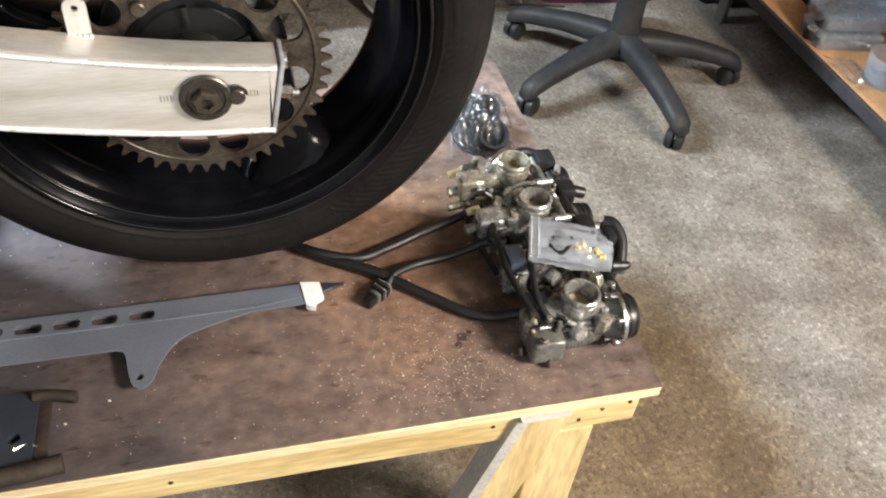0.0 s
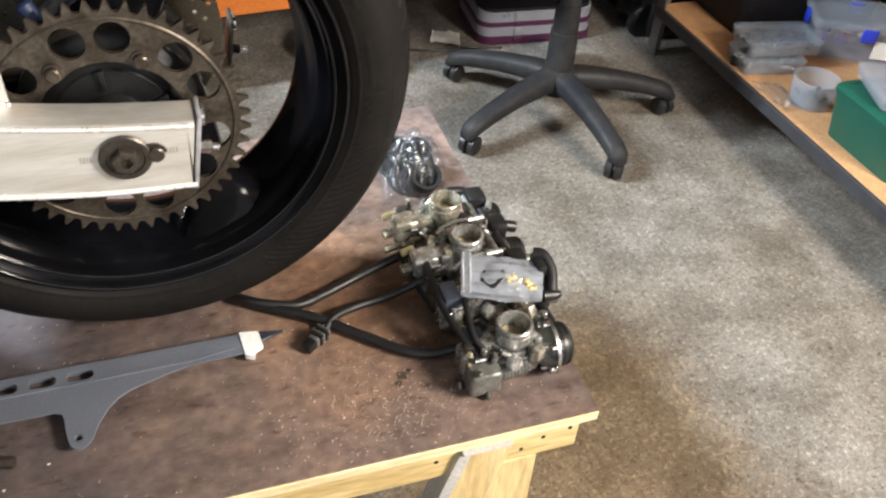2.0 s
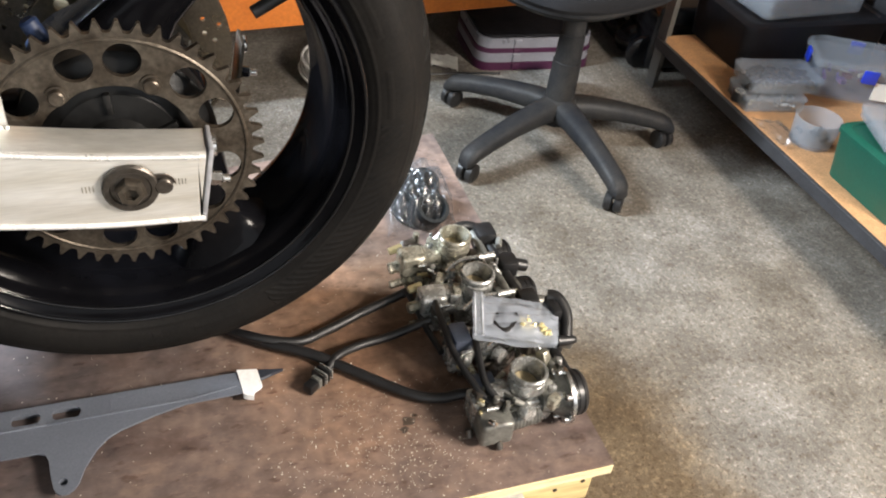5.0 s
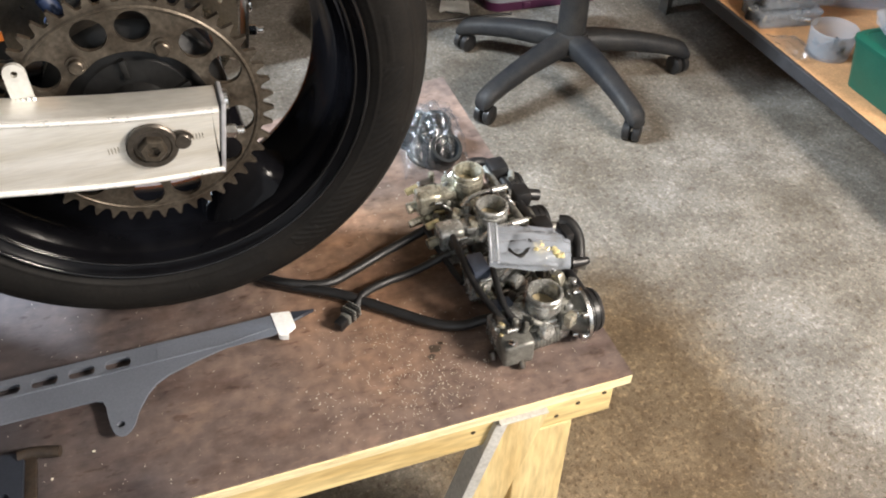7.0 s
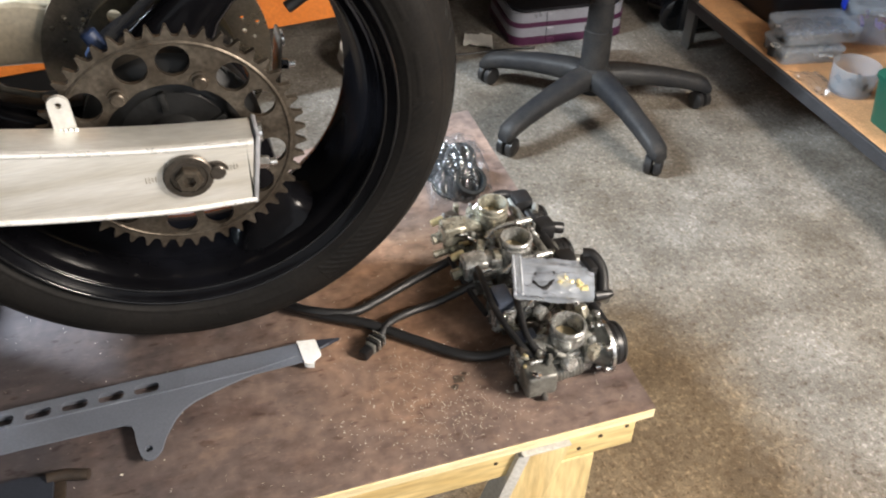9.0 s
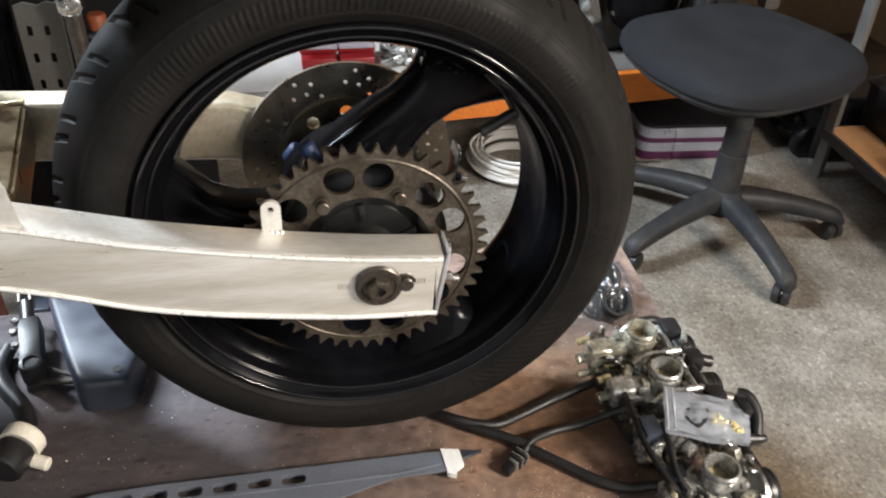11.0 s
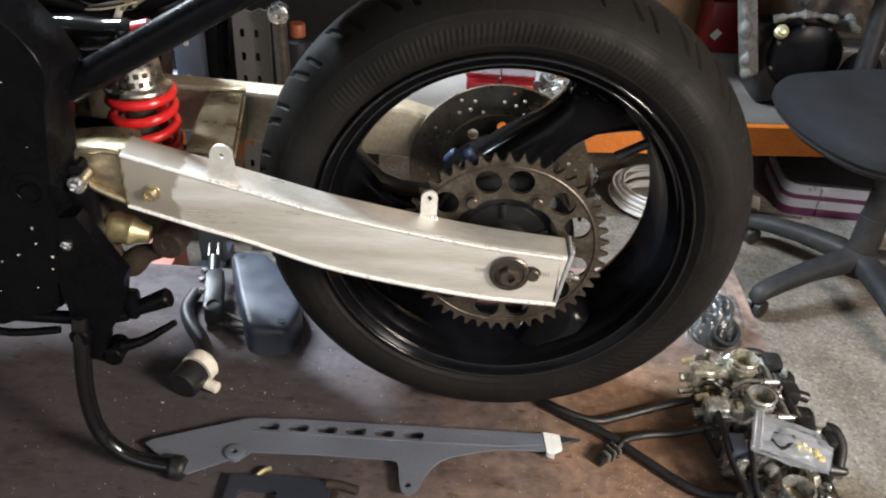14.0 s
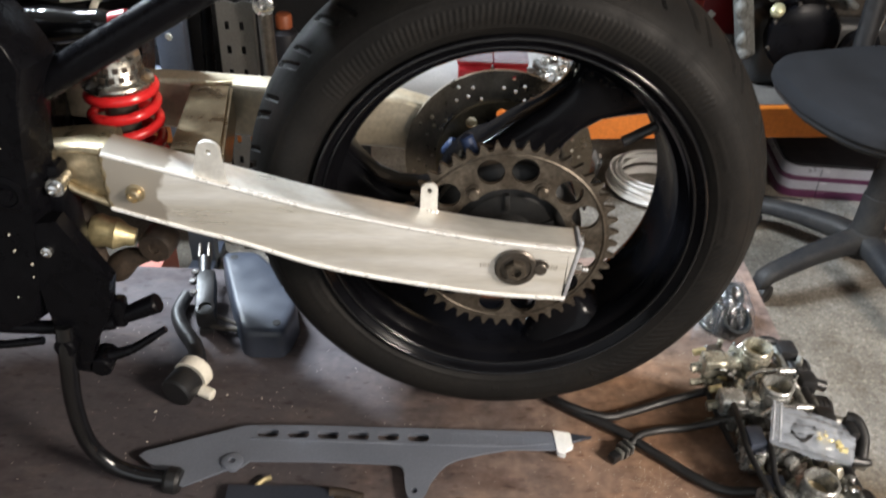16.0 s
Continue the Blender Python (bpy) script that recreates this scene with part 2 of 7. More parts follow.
def dull_patch(m):
    """A darker grey-brown patch at the front of the arm, with a ragged edge."""
    nt = m.node_tree
    b = nt.nodes["Principled BSDF"]
    tc = next(n for n in nt.nodes if n.type == "TEX_COORD")
    sep = nt.nodes.new("ShaderNodeSeparateXYZ")
    nt.links.new(tc.outputs["Object"], sep.inputs["Vector"])
    rag = nt.nodes.new("ShaderNodeTexNoise")
    rag.inputs["Scale"].default_value, rag.inputs["Detail"].default_value = 30, 3
    nt.links.new(tc.outputs["Object"], rag.inputs["Vector"])
    add = nt.nodes.new("ShaderNodeMath")
    add.operation = "MULTIPLY_ADD"
    nt.links.new(rag.outputs["Fac"], add.inputs[0])
    add.inputs[1].default_value = 0.05
    nt.links.new(sep.outputs["X"], add.inputs[2])
    edge = nt.nodes.new("ShaderNodeMapRange")
    edge.inputs["From Min"].default_value, edge.inputs["From Max"].default_value = -0.343, -0.349
    nt.links.new(add.outputs["Value"], edge.inputs["Value"])
    mx = nt.nodes.new("ShaderNodeMix")
    mx.data_type = "RGBA"
    nt.links.new(edge.outputs["Result"], mx.inputs["Factor"])
    nt.links.new(next(n for n in nt.nodes if n.type == "HUE_SAT").outputs["Color"], mx.inputs["A"])
    mx.inputs["B"].default_value = (0.50, 0.46, 0.40, 1)
    nt.links.new(mx.outputs["Result"], b.inputs["Base Color"])
    return m


ALU = dull_patch(ALU)
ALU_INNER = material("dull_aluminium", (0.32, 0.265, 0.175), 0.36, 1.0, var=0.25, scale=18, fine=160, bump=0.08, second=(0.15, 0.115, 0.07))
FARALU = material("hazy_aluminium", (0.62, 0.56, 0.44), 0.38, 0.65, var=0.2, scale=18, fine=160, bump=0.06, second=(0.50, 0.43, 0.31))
TABWHITE = material("bead_blasted_aluminium", (0.80, 0.79, 0.75), 0.5, 0.6, var=0.12, scale=60)
RUBBER = material("tyre_rubber", (0.0075, 0.0072, 0.0070), 0.56, var=0.35, scale=16, fine=260, bump=0.18, dist=0.0008, second=(0.0125, 0.0115, 0.0106), spec=0.12)
RIMBLACK = material("gloss_black_enamel", (0.004, 0.004, 0.005), 0.12, var=0.3, scale=12, fine=60, bump=0.015, spec=0.10)
GLOSSBLACK = material("gloss_black_lacquer", (0.006, 0.006, 0.007), 0.13, var=0.3, scale=20, fine=90, bump=0.05, spec=0.5)
SPROCKET = material("worn_steel_sprocket", (0.130, 0.112, 0.090), 0.44, 0.75, var=0.5, scale=34, fine=240, bump=0.25, dist=0.0008, second=(0.065, 0.052, 0.040))
DISC = material("brake_disc_steel", (0.30, 0.26, 0.21), 0.32, 0.9, var=0.2, scale=30, fine=300, second=(0.20, 0.17, 0.13))
FORGED = material("gold_tinted_forging", (0.58, 0.49, 0.33), 0.36, 0.9, var=0.3, scale=22, fine=160, bump=0.12, second=(0.40, 0.33, 0.21))
# near-white and less metallic: the arm's edge highlights are put into the colour
SEAM = material("bright_seam_metal", (0.97, 0.96, 0.93), 0.30, 0.45, var=0.06, scale=40)
COLLAR = material("bright_collar_steel", (0.66, 0.62, 0.54), 0.28, 1.0, var=0.15, scale=60, second=(0.46, 0.42, 0.35))
STEEL = material("zinc_plated_steel", (0.76, 0.76, 0.75), 0.24, 1.0, var=0.2, scale=60)
DARKSTEEL = material("oiled_dark_steel", (0.13, 0.115, 0.10), 0.4, 0.85, var=0.3, scale=60)
RUSTY = material("rusty_brown_steel", (0.055, 0.038, 0.026), 0.6, 0.2, var=0.4, scale=60, second=(0.028, 0.022, 0.018))
BRASS = material("brass", (0.62, 0.53, 0.30), 0.45, 0.8, var=0.2, scale=60)
CASTALU = material("stained_cast_aluminium", (0.60, 0.58, 0.49), 0.27, 0.64, var=0.45, scale=70, fine=300, bump=0.35, dist=0.001, second=(0.24, 0.225, 0.17), mix=0.5)
CASTALU2 = material("grey_cast_aluminium", (0.60, 0.61, 0.60), 0.25, 0.64, var=0.45, scale=70, fine=300, bump=0.35, dist=0.001, second=(0.22, 0.22, 0.20), mix=0.5)
FRAMEBLACK = material("black_frame_enamel", (0.0040, 0.0040, 0.0052), 0.30, var=0.3, scale=20, fine=120, bump=0.10, spec=0.09)
REDPAINT = material("red_spring_paint", (0.62, 0.020, 0.022), 0.26, var=0.12, scale=20, bump=0.03, coat=0.4)
GREYPLASTIC = material("grey_moulded_plastic", (0.140, 0.156, 0.190), 0.5, var=0.15, scale=14, fine=400, bump=0.10, dist=0.0006)
DARKPLASTIC = material("dark_blue_grey_plastic", (0.034, 0.040, 0.055), 0.40, var=0.2, scale=14, fine=300, bump=0.1, dist=0.0006)
BLACKPLASTIC = material("black_plastic", (0.014, 0.014, 0.015), 0.4, var=0.3, scale=30, fine=300, bump=0.1, dist=0.0006)
CHAIRPLASTIC = material("dusty_black_nylon", (0.011, 0.0125, 0.016), 0.58, var=0.3, scale=11, fine=200, bump=0.1, second=(0.032, 0.031, 0.030), spec=0.22)
HOSE = material("black_rubber_hose", (0.011, 0.011, 0.012), 0.48, var=0.3, scale=40, fine=200, bump=0.08)
DULLRUBBER = material("dull_grey_rubber", (0.016, 0.018, 0.019), 0.6, var=0.3, scale=40, fine=200, bump=0.1, spec=0.2)
ENDPLATE = material("grey_zinc_plate", (0.42, 0.43, 0.46), 0.5, 0.3, var=0.2, scale=60)
TAPE = material("masking_tape", (0.86, 0.87, 0.86), 0.7, var=0.1, scale=60)
WHITEPLASTIC = material("off_white_plastic", (0.74, 0.70, 0.60), 0.5, var=0.12, scale=40)
FABRIC = material("charcoal_seat_fabric", (0.015, 0.016, 0.019), 0.95, var=0.35, scale=12, fine=420, bump=0.5, dist=0.0015, spec=0.2)
ORANGE = material("varnished_orange_board", (0.60, 0.175, 0.022), 0.45, var=0.2, scale=8, fine=120, second=(0.45, 0.12, 0.014))
CHIPBOARD = material("bare_chipboard", (0.55, 0.30, 0.14), 0.7, var=0.25, scale=40, fine=200)
DARKEDGE = material("dark_edge_band", (0.040, 0.040, 0.044), 0.55, var=0.3, scale=20)
GREYBOARD = material("dusty_grey_board", (0.13, 0.12, 0.11), 0.8, var=0.35, scale=10)
CASEGREY = material("silver_case_shell", (0.30, 0.31, 0.36), 0.35, 0.3, var=0.12, scale=20)
CASEPURPLE = material("maroon_case_shell", (0.060, 0.012, 0.045), 0.4, var=0.2, scale=20)
CASEBLACK = material("black_case_top", (0.012, 0.012, 0.015), 0.45, var=0.3, scale=14, spec=0.25)
WHITECABLE = material("white_cable_sheath", (0.58, 0.57, 0.55), 0.4, var=0.1, scale=40)
GREENPLASTIC = material("green_plastic", (0.007, 0.078, 0.052), 0.4, var=0.15, scale=20, fine=200)
BLUEPLASTIC = material("blue_clip_plastic", (0.02, 0.05, 0.55), 0.35, var=0.15)
BLUERAG = material("blue_cap_plastic", (0.008, 0.020, 0.060), 0.5, var=0.2)
SHADEBOARD = material("dark_shade_panel", (0.009, 0.009, 0.010), 0.8, var=0.5, scale=8, spec=0.2)
CARBGREY = material("dark_grey_cover", (0.27, 0.27, 0.245), 0.42, 0.4, var=0.3, scale=40, fine=200, second=(0.07, 0.068, 0.062))
CORRODED = material("corroded_alloy", (0.15, 0.155, 0.15), 0.7, 0.2, var=0.5, scale=45, fine=200, bump=0.6, dist=0.004, second=(0.05, 0.048, 0.042))
PALECARD = material("pale_card", (0.30, 0.29, 0.28), 0.8, var=0.2, scale=8)
CARRIER = material("black_carrier_paint", (0.008, 0.008, 0.008), 0.45, var=0.3, scale=40, spec=0.3)
CLEARBOX = clear_film("clear_plastic", (0.40, 0.45, 0.54), 0.15, 0.22)
CLOUDYBOX = clear_film("cloudy_plastic", (0.36, 0.39, 0.43), 0.3, 0.34)
BAGFILM = clear_film("polythene_film", (0.60, 0.66, 0.76), 0.20, 0.40)
BAGFILM2 = glossy_film("polythene_film_heavy", 0.16, 0.08, 0.05)
ZIPSTRIP = material("white_zip_strip", (0.72, 0.76, 0.82), 0.4, var=0.08)
REDPLASTIC = material("red_plastic", (0.19, 0.007, 0.010), 0.4, var=0.15, scale=14)
REDTAPE = material("red_tape", (0.42, 0.018, 0.024), 0.5, var=0.15, scale=30)
PAPER = material("white_paper", (0.78, 0.77, 0.72), 0.8, var=0.08)
PURPLEPAPER = material("purple_label", (0.25, 0.12, 0.38), 0.6, var=0.2)
GREYTUBE = material("blue_grey_enamel", (0.075, 0.090, 0.125), 0.4, var=0.2, scale=14)
ZINCPOST = material("galvanised_angle", (0.145, 0.140, 0.130), 0.5, 0.4, var=0.2, scale=12)
BLACKBAG = material("black_polythene", (0.007, 0.007, 0.008), 0.14, var=0.2, scale=20, fine=26, bump=0.6, dist=0.004)
TANCLOTH = material("faded_tan_cloth", (0.20, 0.165, 0.145), 0.85, var=0.3, scale=18)
LOOMTAPE = material("dull_loom_tape", (0.0035, 0.0035, 0.004), 0.6, var=0.3, scale=40, spec=0.10)
AMBERCAP = material("dull_amber_cap", (0.22, 0.055, 0.016), 0.5, var=0.2, scale=30)
PINKBOARD = material("faded_red_board", (0.38, 0.13, 0.10), 0.7, var=0.25, scale=14)
SAWDUST = material("pale_sawdust", (0.80, 0.74, 0.62), 0.8, var=0.2)
OIL = material("dried_oil_stain", (0.075, 0.055, 0.042), 0.35, var=0.3, scale=60)
GOLD = material("brass_jets", (0.95, 0.84, 0.45), 0.35, 0.35, var=0.2, scale=90)
BORE = material("tan_varnished_brass", (0.40, 0.33, 0.20), 0.5, 0.25, var=0.3, scale=90, second=(0.22, 0.18, 0.11))
GOLDCAP = material("yellow_zinc_cap", (0.42, 0.40, 0.25), 0.42, 0.5, var=0.2, scale=90)


# ---- mesh helpers ----
def empty(name, where, label, category, group="", kind=""):
    ob = new(name)
    ob.location = where
    ob.empty_display_size = 0.05
    return tagged(ob, label, category, group, kind)


def part(name, bm, mat, parent=None, label="", smooth=True):
    """Link a bmesh, made in world coordinates, as one mesh object under a thing or a part."""
    me = bpy.data.meshes.new(name)
    bmesh.ops.recalc_face_normals(bm, faces=bm.faces[:])
    bm.to_mesh(me)
    bm.free()
    me.materials.append(mat)
    if smooth:
        me.polygons.foreach_set("use_smooth", [True] * len(me.polygons))
        me.set_sharp_from_angle(angle=radians(38))
    ob = new(name, me)
    if parent:
        ob.parent = parent
        root = parent
        while root.parent:
            root = root.parent
        if root.type == "EMPTY":
            if parent is root:
                ob.matrix_parent_inverse = Matrix.Translation(root.location).inverted()
    if label:
        ob["label"] = label
    return ob


def box(bm, lo, hi, bevel=0.0, m=None, seg=2):
    lo, hi = Vector(lo), Vector(hi)
    tmp = bmesh.new()
    bmesh.ops.create_cube(tmp, size=1)
    for v in tmp.verts:
        v.co = Vector([lo[i] + (v.co[i] + 0.5) * (hi[i] - lo[i]) for i in range(3)])
    if bevel:
        bmesh.ops.bevel(tmp, geom=tmp.edges[:], offset=bevel, segments=seg, affect="EDGES", profile=0.5)
    return merge(bm, tmp, m)


def merge(bm, tmp, m=None):
    if m is not None:
        bmesh.ops.transform(tmp, matrix=m, verts=tmp.verts[:])
    vs = [bm.verts.new(v.co) for v in tmp.verts]
    tmp.verts.index_update()
    for f in tmp.faces:
        try:
            bm.faces.new([vs[v.index] for v in f.verts])
        except ValueError:
            pass
    tmp.free()
    return bm


def frame_of(d):
    d = Vector(d).normalized()
    a = d.orthogonal().normalized()
    return a, d.cross(a), d


def lathe(bm, p0, axis, profile, seg=32, close=False):
    """Turn (distance along the axis, radius) pairs about an axis through p0."""
    a, b, d = frame_of(axis)
    p0 = Vector(p0)
    rings = []
    for h, r in profile:
        c = p0 + d * h
        if r < 1e-6:
            rings.append([bm.verts.new(c)])
        else:
            rings.append([bm.verts.new(c + r * (a * math.cos(2 * math.pi * k / seg) + b * math.sin(2 * math.pi * k / seg))) for k in range(seg)])
    pairs = list(zip(rings, rings[1:])) + ([(rings[-1], rings[0])] if close else [])
    for r0, r1 in pairs:
        for k in range(seg):
            q = [r0[k % len(r0)], r0[(k + 1) % len(r0)], r1[(k + 1) % len(r1)], r1[k % len(r1)]]
            q = list(dict.fromkeys(q))
            if len(q) > 2:
                bm.faces.new(q)
    return bm


def rod(bm, p0, p1, r, seg=16, bevel=0.0, r1=None):
    d = Vector(p1) - Vector(p0)
    n, r1 = d.length, r if r1 is None else r1
    prof = [(0, 0), (0, r - bevel), (bevel, r), (n - bevel, r1), (n, r1 - bevel), (n, 0)] if bevel else [(0, 0), (0, r), (n, r1), (n, 0)]
    return lathe(bm, p0, d, prof, seg)


def smooth_path(pts, steps=8):
    pts = [Vector(p) for p in pts]
    out = []
    for i in range(len(pts) - 1):
        p0, p1, p2, p3 = pts[max(i - 1, 0)], pts[i], pts[i + 1], pts[min(i + 2, len(pts) - 1)]
        for k in range(steps):
            t = k / steps
            out.append(0.5 * (2 * p1 + (p2 - p0) * t + (2 * p0 - 5 * p1 + 4 * p2 - p3) * t * t + (3 * p1 - p0 - 3 * p2 + p3) * t ** 3))
    return out + [pts[-1]]


def tube(bm, pts, r, seg=12, steps=8, smooth=True):
    path = smooth_path(pts, steps) if smooth else [Vector(p) for p in pts]
    rs = r if callable(r) else (lambda u: r)
    a = None
    rings = []
    for i, p in enumerate(path):
        d = (path[min(i + 1, len(path) - 1)] - path[max(i - 1, 0)]).normalized()
        a = d.orthogonal().normalized() if a is None else (a - d * a.dot(d)).normalized()
        b = d.cross(a)
        rad = rs(i / (len(path) - 1))
        rings.append([bm.verts.new(p + rad * (a * math.cos(2 * math.pi * k / seg) + b * math.sin(2 * math.pi * k / seg))) for k in range(seg)])
    for r0, r1 in zip(rings, rings[1:]):
        for k in range(seg):
            bm.faces.new([r0[k], r0[(k + 1) % seg], r1[(k + 1) % seg], r1[k]])
    bm.faces.new(rings[0][::-1])
    bm.faces.new(rings[-1])
    return bm


def plate(bm, outer, holes, thick, m=None):
    """A flat plate in local x, y with holes, `thick` deep in local z."""
    tmp = bmesh.new()
    edges = []
    for loop in (outer, *holes):
        vs = [tmp.verts.new((x, y, 0)) for x, y in loop]
        edges += [tmp.edges.new((vs[i], vs[(i + 1) % len(vs)])) for i in range(len(vs))]
    bmesh.ops.triangle_fill(tmp, use_beauty=True, use_dissolve=False, edges=edges)
    ext = bmesh.ops.extrude_face_region(tmp, geom=tmp.faces[:])
    bmesh.ops.translate(tmp, vec=(0, 0, thick), verts=[g for g in ext["geom"] if isinstance(g, bmesh.types.BMVert)])
    return merge(bm, tmp, m)


def circle(cx, cy, r, n=20, a0=0.0):
    return [(cx + r * math.cos(a0 + 2 * math.pi * k / n), cy + r * math.sin(a0 + 2 * math.pi * k / n)) for k in range(n)]


def slot(cx, cy, w, h, r=None, n=5, turn=0.0):
    r = r or h / 2
    pts = []
    for sx, sy, a0 in ((1, 1, 0), (-1, 1, 90), (-1, -1, 180), (1, -1, 270)):
        for k in range(n + 1):
            a = radians(a0 + 90 * k / n)
            pts.append((sx * (w / 2 - r) + r * math.cos(a), sy * (h / 2 - r) + r * math.sin(a)))
    c, s = math.cos(turn), math.sin(turn)
    return [(cx + c * x - s * y, cy + s * x + c * y) for x, y in pts]


def side_on(y):
    """Local x, y of a plate to the world's x, z, with its thickness towards +y."""
    return Matrix(((1, 0, 0, 0), (0, 0, 1, y), (0, 1, 0, 0), (0, 0, 0, 1)))


def grid_mesh(name, verts, nu, nv, mat, parent=None, label="", wrap_u=False, wrap_v=False, flip=False):
    """A mesh from an array of nu by nv points."""
    idx = np.arange(nu * nv).reshape(nu, nv)
    iu = idx if not wrap_u else np.vstack([idx, idx[:1]])
    iu = iu if not wrap_v else np.hstack([iu, iu[:, :1]])
    q = np.stack([iu[:-1, :-1], iu[1:, :-1], iu[1:, 1:], iu[:-1, 1:]], -1).reshape(-1, 4)
    if flip:
        q = q[:, ::-1]
    me = bpy.data.meshes.new(name)
    me.from_pydata(np.asarray(verts).reshape(-1, 3).tolist(), [], q.tolist())
    me.polygons.foreach_set("use_smooth", [True] * len(me.polygons))
    me.materials.append(mat)
    ob = new(name, me)
    if parent:
        ob.parent = parent
        if not parent.parent and parent.type == "EMPTY":
            ob.matrix_parent_inverse = Matrix.Translation(parent.location).inverted()
    if label:
        ob["label"] = label
    return ob


# ---- the place: garage ----
FLOOR_Z, BENCH_Z = 0.0, 0.40
bm = bmesh.new()
box(bm, (-3.2, -2.6, -0.1), (3.4, 2.6, FLOOR_Z))
tagged(part("floor", bm, CONCRETE, smooth=False), "worn mottled grey-beige concrete garage floor with dirt", "floor", kind="structure")
for nm, lo, hi, mt, lb in (
    ("wall_north", (-3.3, 2.1, 0), (3.5, 2.25, 2.5), WOODWALL, "dim brown chipboard back wall of the garage"),
    ("wall_south", (-3.3, -2.75, 0), (3.5, -2.6, 2.5), PLASTER, "plain grey garage wall"),
    ("wall_west", (-3.35, -2.6, 0), (-3.2, 2.1, 2.5), PLASTER, "plain grey garage wall"),
    ("wall_east", (3.4, -2.6, 0), (3.55, 2.1, 2.5), PLASTER, "plain grey garage wall"),
):
    bm = bmesh.new()
    box(bm, lo, hi)
    tagged(part(nm, bm, mt, smooth=False), lb, "wall", kind="structure")
bm = bmesh.new()
box(bm, (-3.35, -2.75, 2.5), (3.55, 2.25, 2.6))
tagged(part("ceiling", bm, CEIL, smooth=False), "plain off-white garage ceiling", "ceiling", kind="structure")


# ---- the work bench ----
BX0, BX1, BY0, BY1 = -1.55, 0.455, -0.167, 0.394


def workbench():
    th = empty("workbench", (0, 0.13, 0), "low homemade pine workbench with a stained brown plywood top", "workbench")
    # the sheet is cut askew along the back, deeper at the open end
    def sheet(out):
        return [(BX0 - out, BY0 - out), (BX1 + out, BY0 - out), (BX1 + out, 0.508 + out), (-0.40, BY1 + out), (BX0 - out, BY1 + out)]

    bm = bmesh.new()
    plate(bm, sheet(0.0), [], 0.003, Matrix.Translation((0, 0, BENCH_Z - 0.003)))
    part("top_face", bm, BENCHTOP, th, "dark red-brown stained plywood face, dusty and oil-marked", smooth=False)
    bm = bmesh.new()
    plate(bm, sheet(0.001), [], 0.0148, Matrix.Translation((0, 0, BENCH_Z - 0.018)))
    bmesh.ops.bevel(bm, geom=bm.edges[:], offset=0.0015, segments=2, affect="EDGES")
    part("plywood_sheet", bm, PLYEDGE, th, "raw pale plywood edge", smooth=False)
    z1, z0 = BENCH_Z - 0.0185, BENCH_Z - 0.065
    for lo, hi in (((BX0 + 0.02, BY0 + 0.004, z0), (BX1 - 0.018, BY0 + 0.042, z1)), ((BX0 + 0.02, BY1 - 0.045, z0), (BX1 - 0.018, BY1 - 0.007, z1))):
        bm = bmesh.new()
        box(bm, lo, hi, 0.002)
        part("apron", bm, PINE, th, smooth=False)
    for x in (BX1 - 0.057, BX0 + 0.03):
        bm = bmesh.new()
        box(bm, (x, BY0 + 0.043, z0), (x + 0.038, BY1 - 0.046, z1), 0.002)
        part("end_rail", bm, PINE_V, th, smooth=False)
    for x in (0.318, -1.45):
        for y in (BY0 + 0.0035, BY1 - 0.0475):
            bm = bmesh.new()
            lo, hi = (x, y - 0.0005 - 0.0, 0.0), (x + 0.07, y + 0.042, z0 - 0.0005)
            box(bm, lo, hi, 0.002)
            part("leg", bm, PINE_V, th, smooth=False)
    # sloping leg notched into the apron, its upper edge and end painted grey
    d = Vector((-0.270, -0.963))
    p0, p1 = Vector((0.300, 0.3785)), Vector((0.350, 0.3785))
    run = 0.3785 / 0.963
    bm = bmesh.new()
    plate(bm, [p0[:], p1[:], (p1 + d * run)[:], (p0 + d * run)[:]], [], 0.034, side_on(-0.1715))
    part("brace", bm, PINE_V, th, smooth=False)
    # its grey edge, shaped to face forward so that it catches the light
    bm = bmesh.new()
    q0, q1 = p0 + d * 0.001, p0 + d * (run - 0.001)
    ends = [[bm.verts.new((q.x + dx, y, q.y)) for dx, y in ((0.0, -0.1722), (-0.0130, -0.1700), (-0.0130, -0.1390), (0.0, -0.1390))] for q in (q0, q1)]
    for k in range(4):
        bm.faces.new([ends[0][k], ends[0][(k + 1) % 4], ends[1][(k + 1) % 4], ends[1][k]])
    bm.faces.new(ends[0])
    bm.faces.new(ends[1])
    part("brace_edge", bm, GREYPAINT, th, "grey painted edge of the brace", smooth=False)
    bm = bmesh.new()
    box(bm, (0.290, -0.1740, 0.3788), (0.349, -0.1635, 0.3812), 0.0006)
    part("brace_end", bm, GREYPAINT, th, "grey painted top end of the brace", smooth=False)
    for x, z in ((0.425, 0.372), (0.392, 0.366), (0.366, 0.352), (0.262, 0.366), (-0.08, 0.360)):
        bm = bmesh.new()
        rod(bm, (x, BY0 + 0.0045, z), (x, BY0 + 0.003, z), 0.0026, 10)
        part("screw_head", bm, DARKSTEEL, th)
    return th


workbench()


# ---- the motorcycle's rear end ----
AX, AY, AZ = -0.006, 0.145, 0.712
bike = empty("motorcycle", (AX, AY, BENCH_Z), "stripped motorcycle rear end with polished aluminium swingarm and black wheel", "motorcycle")


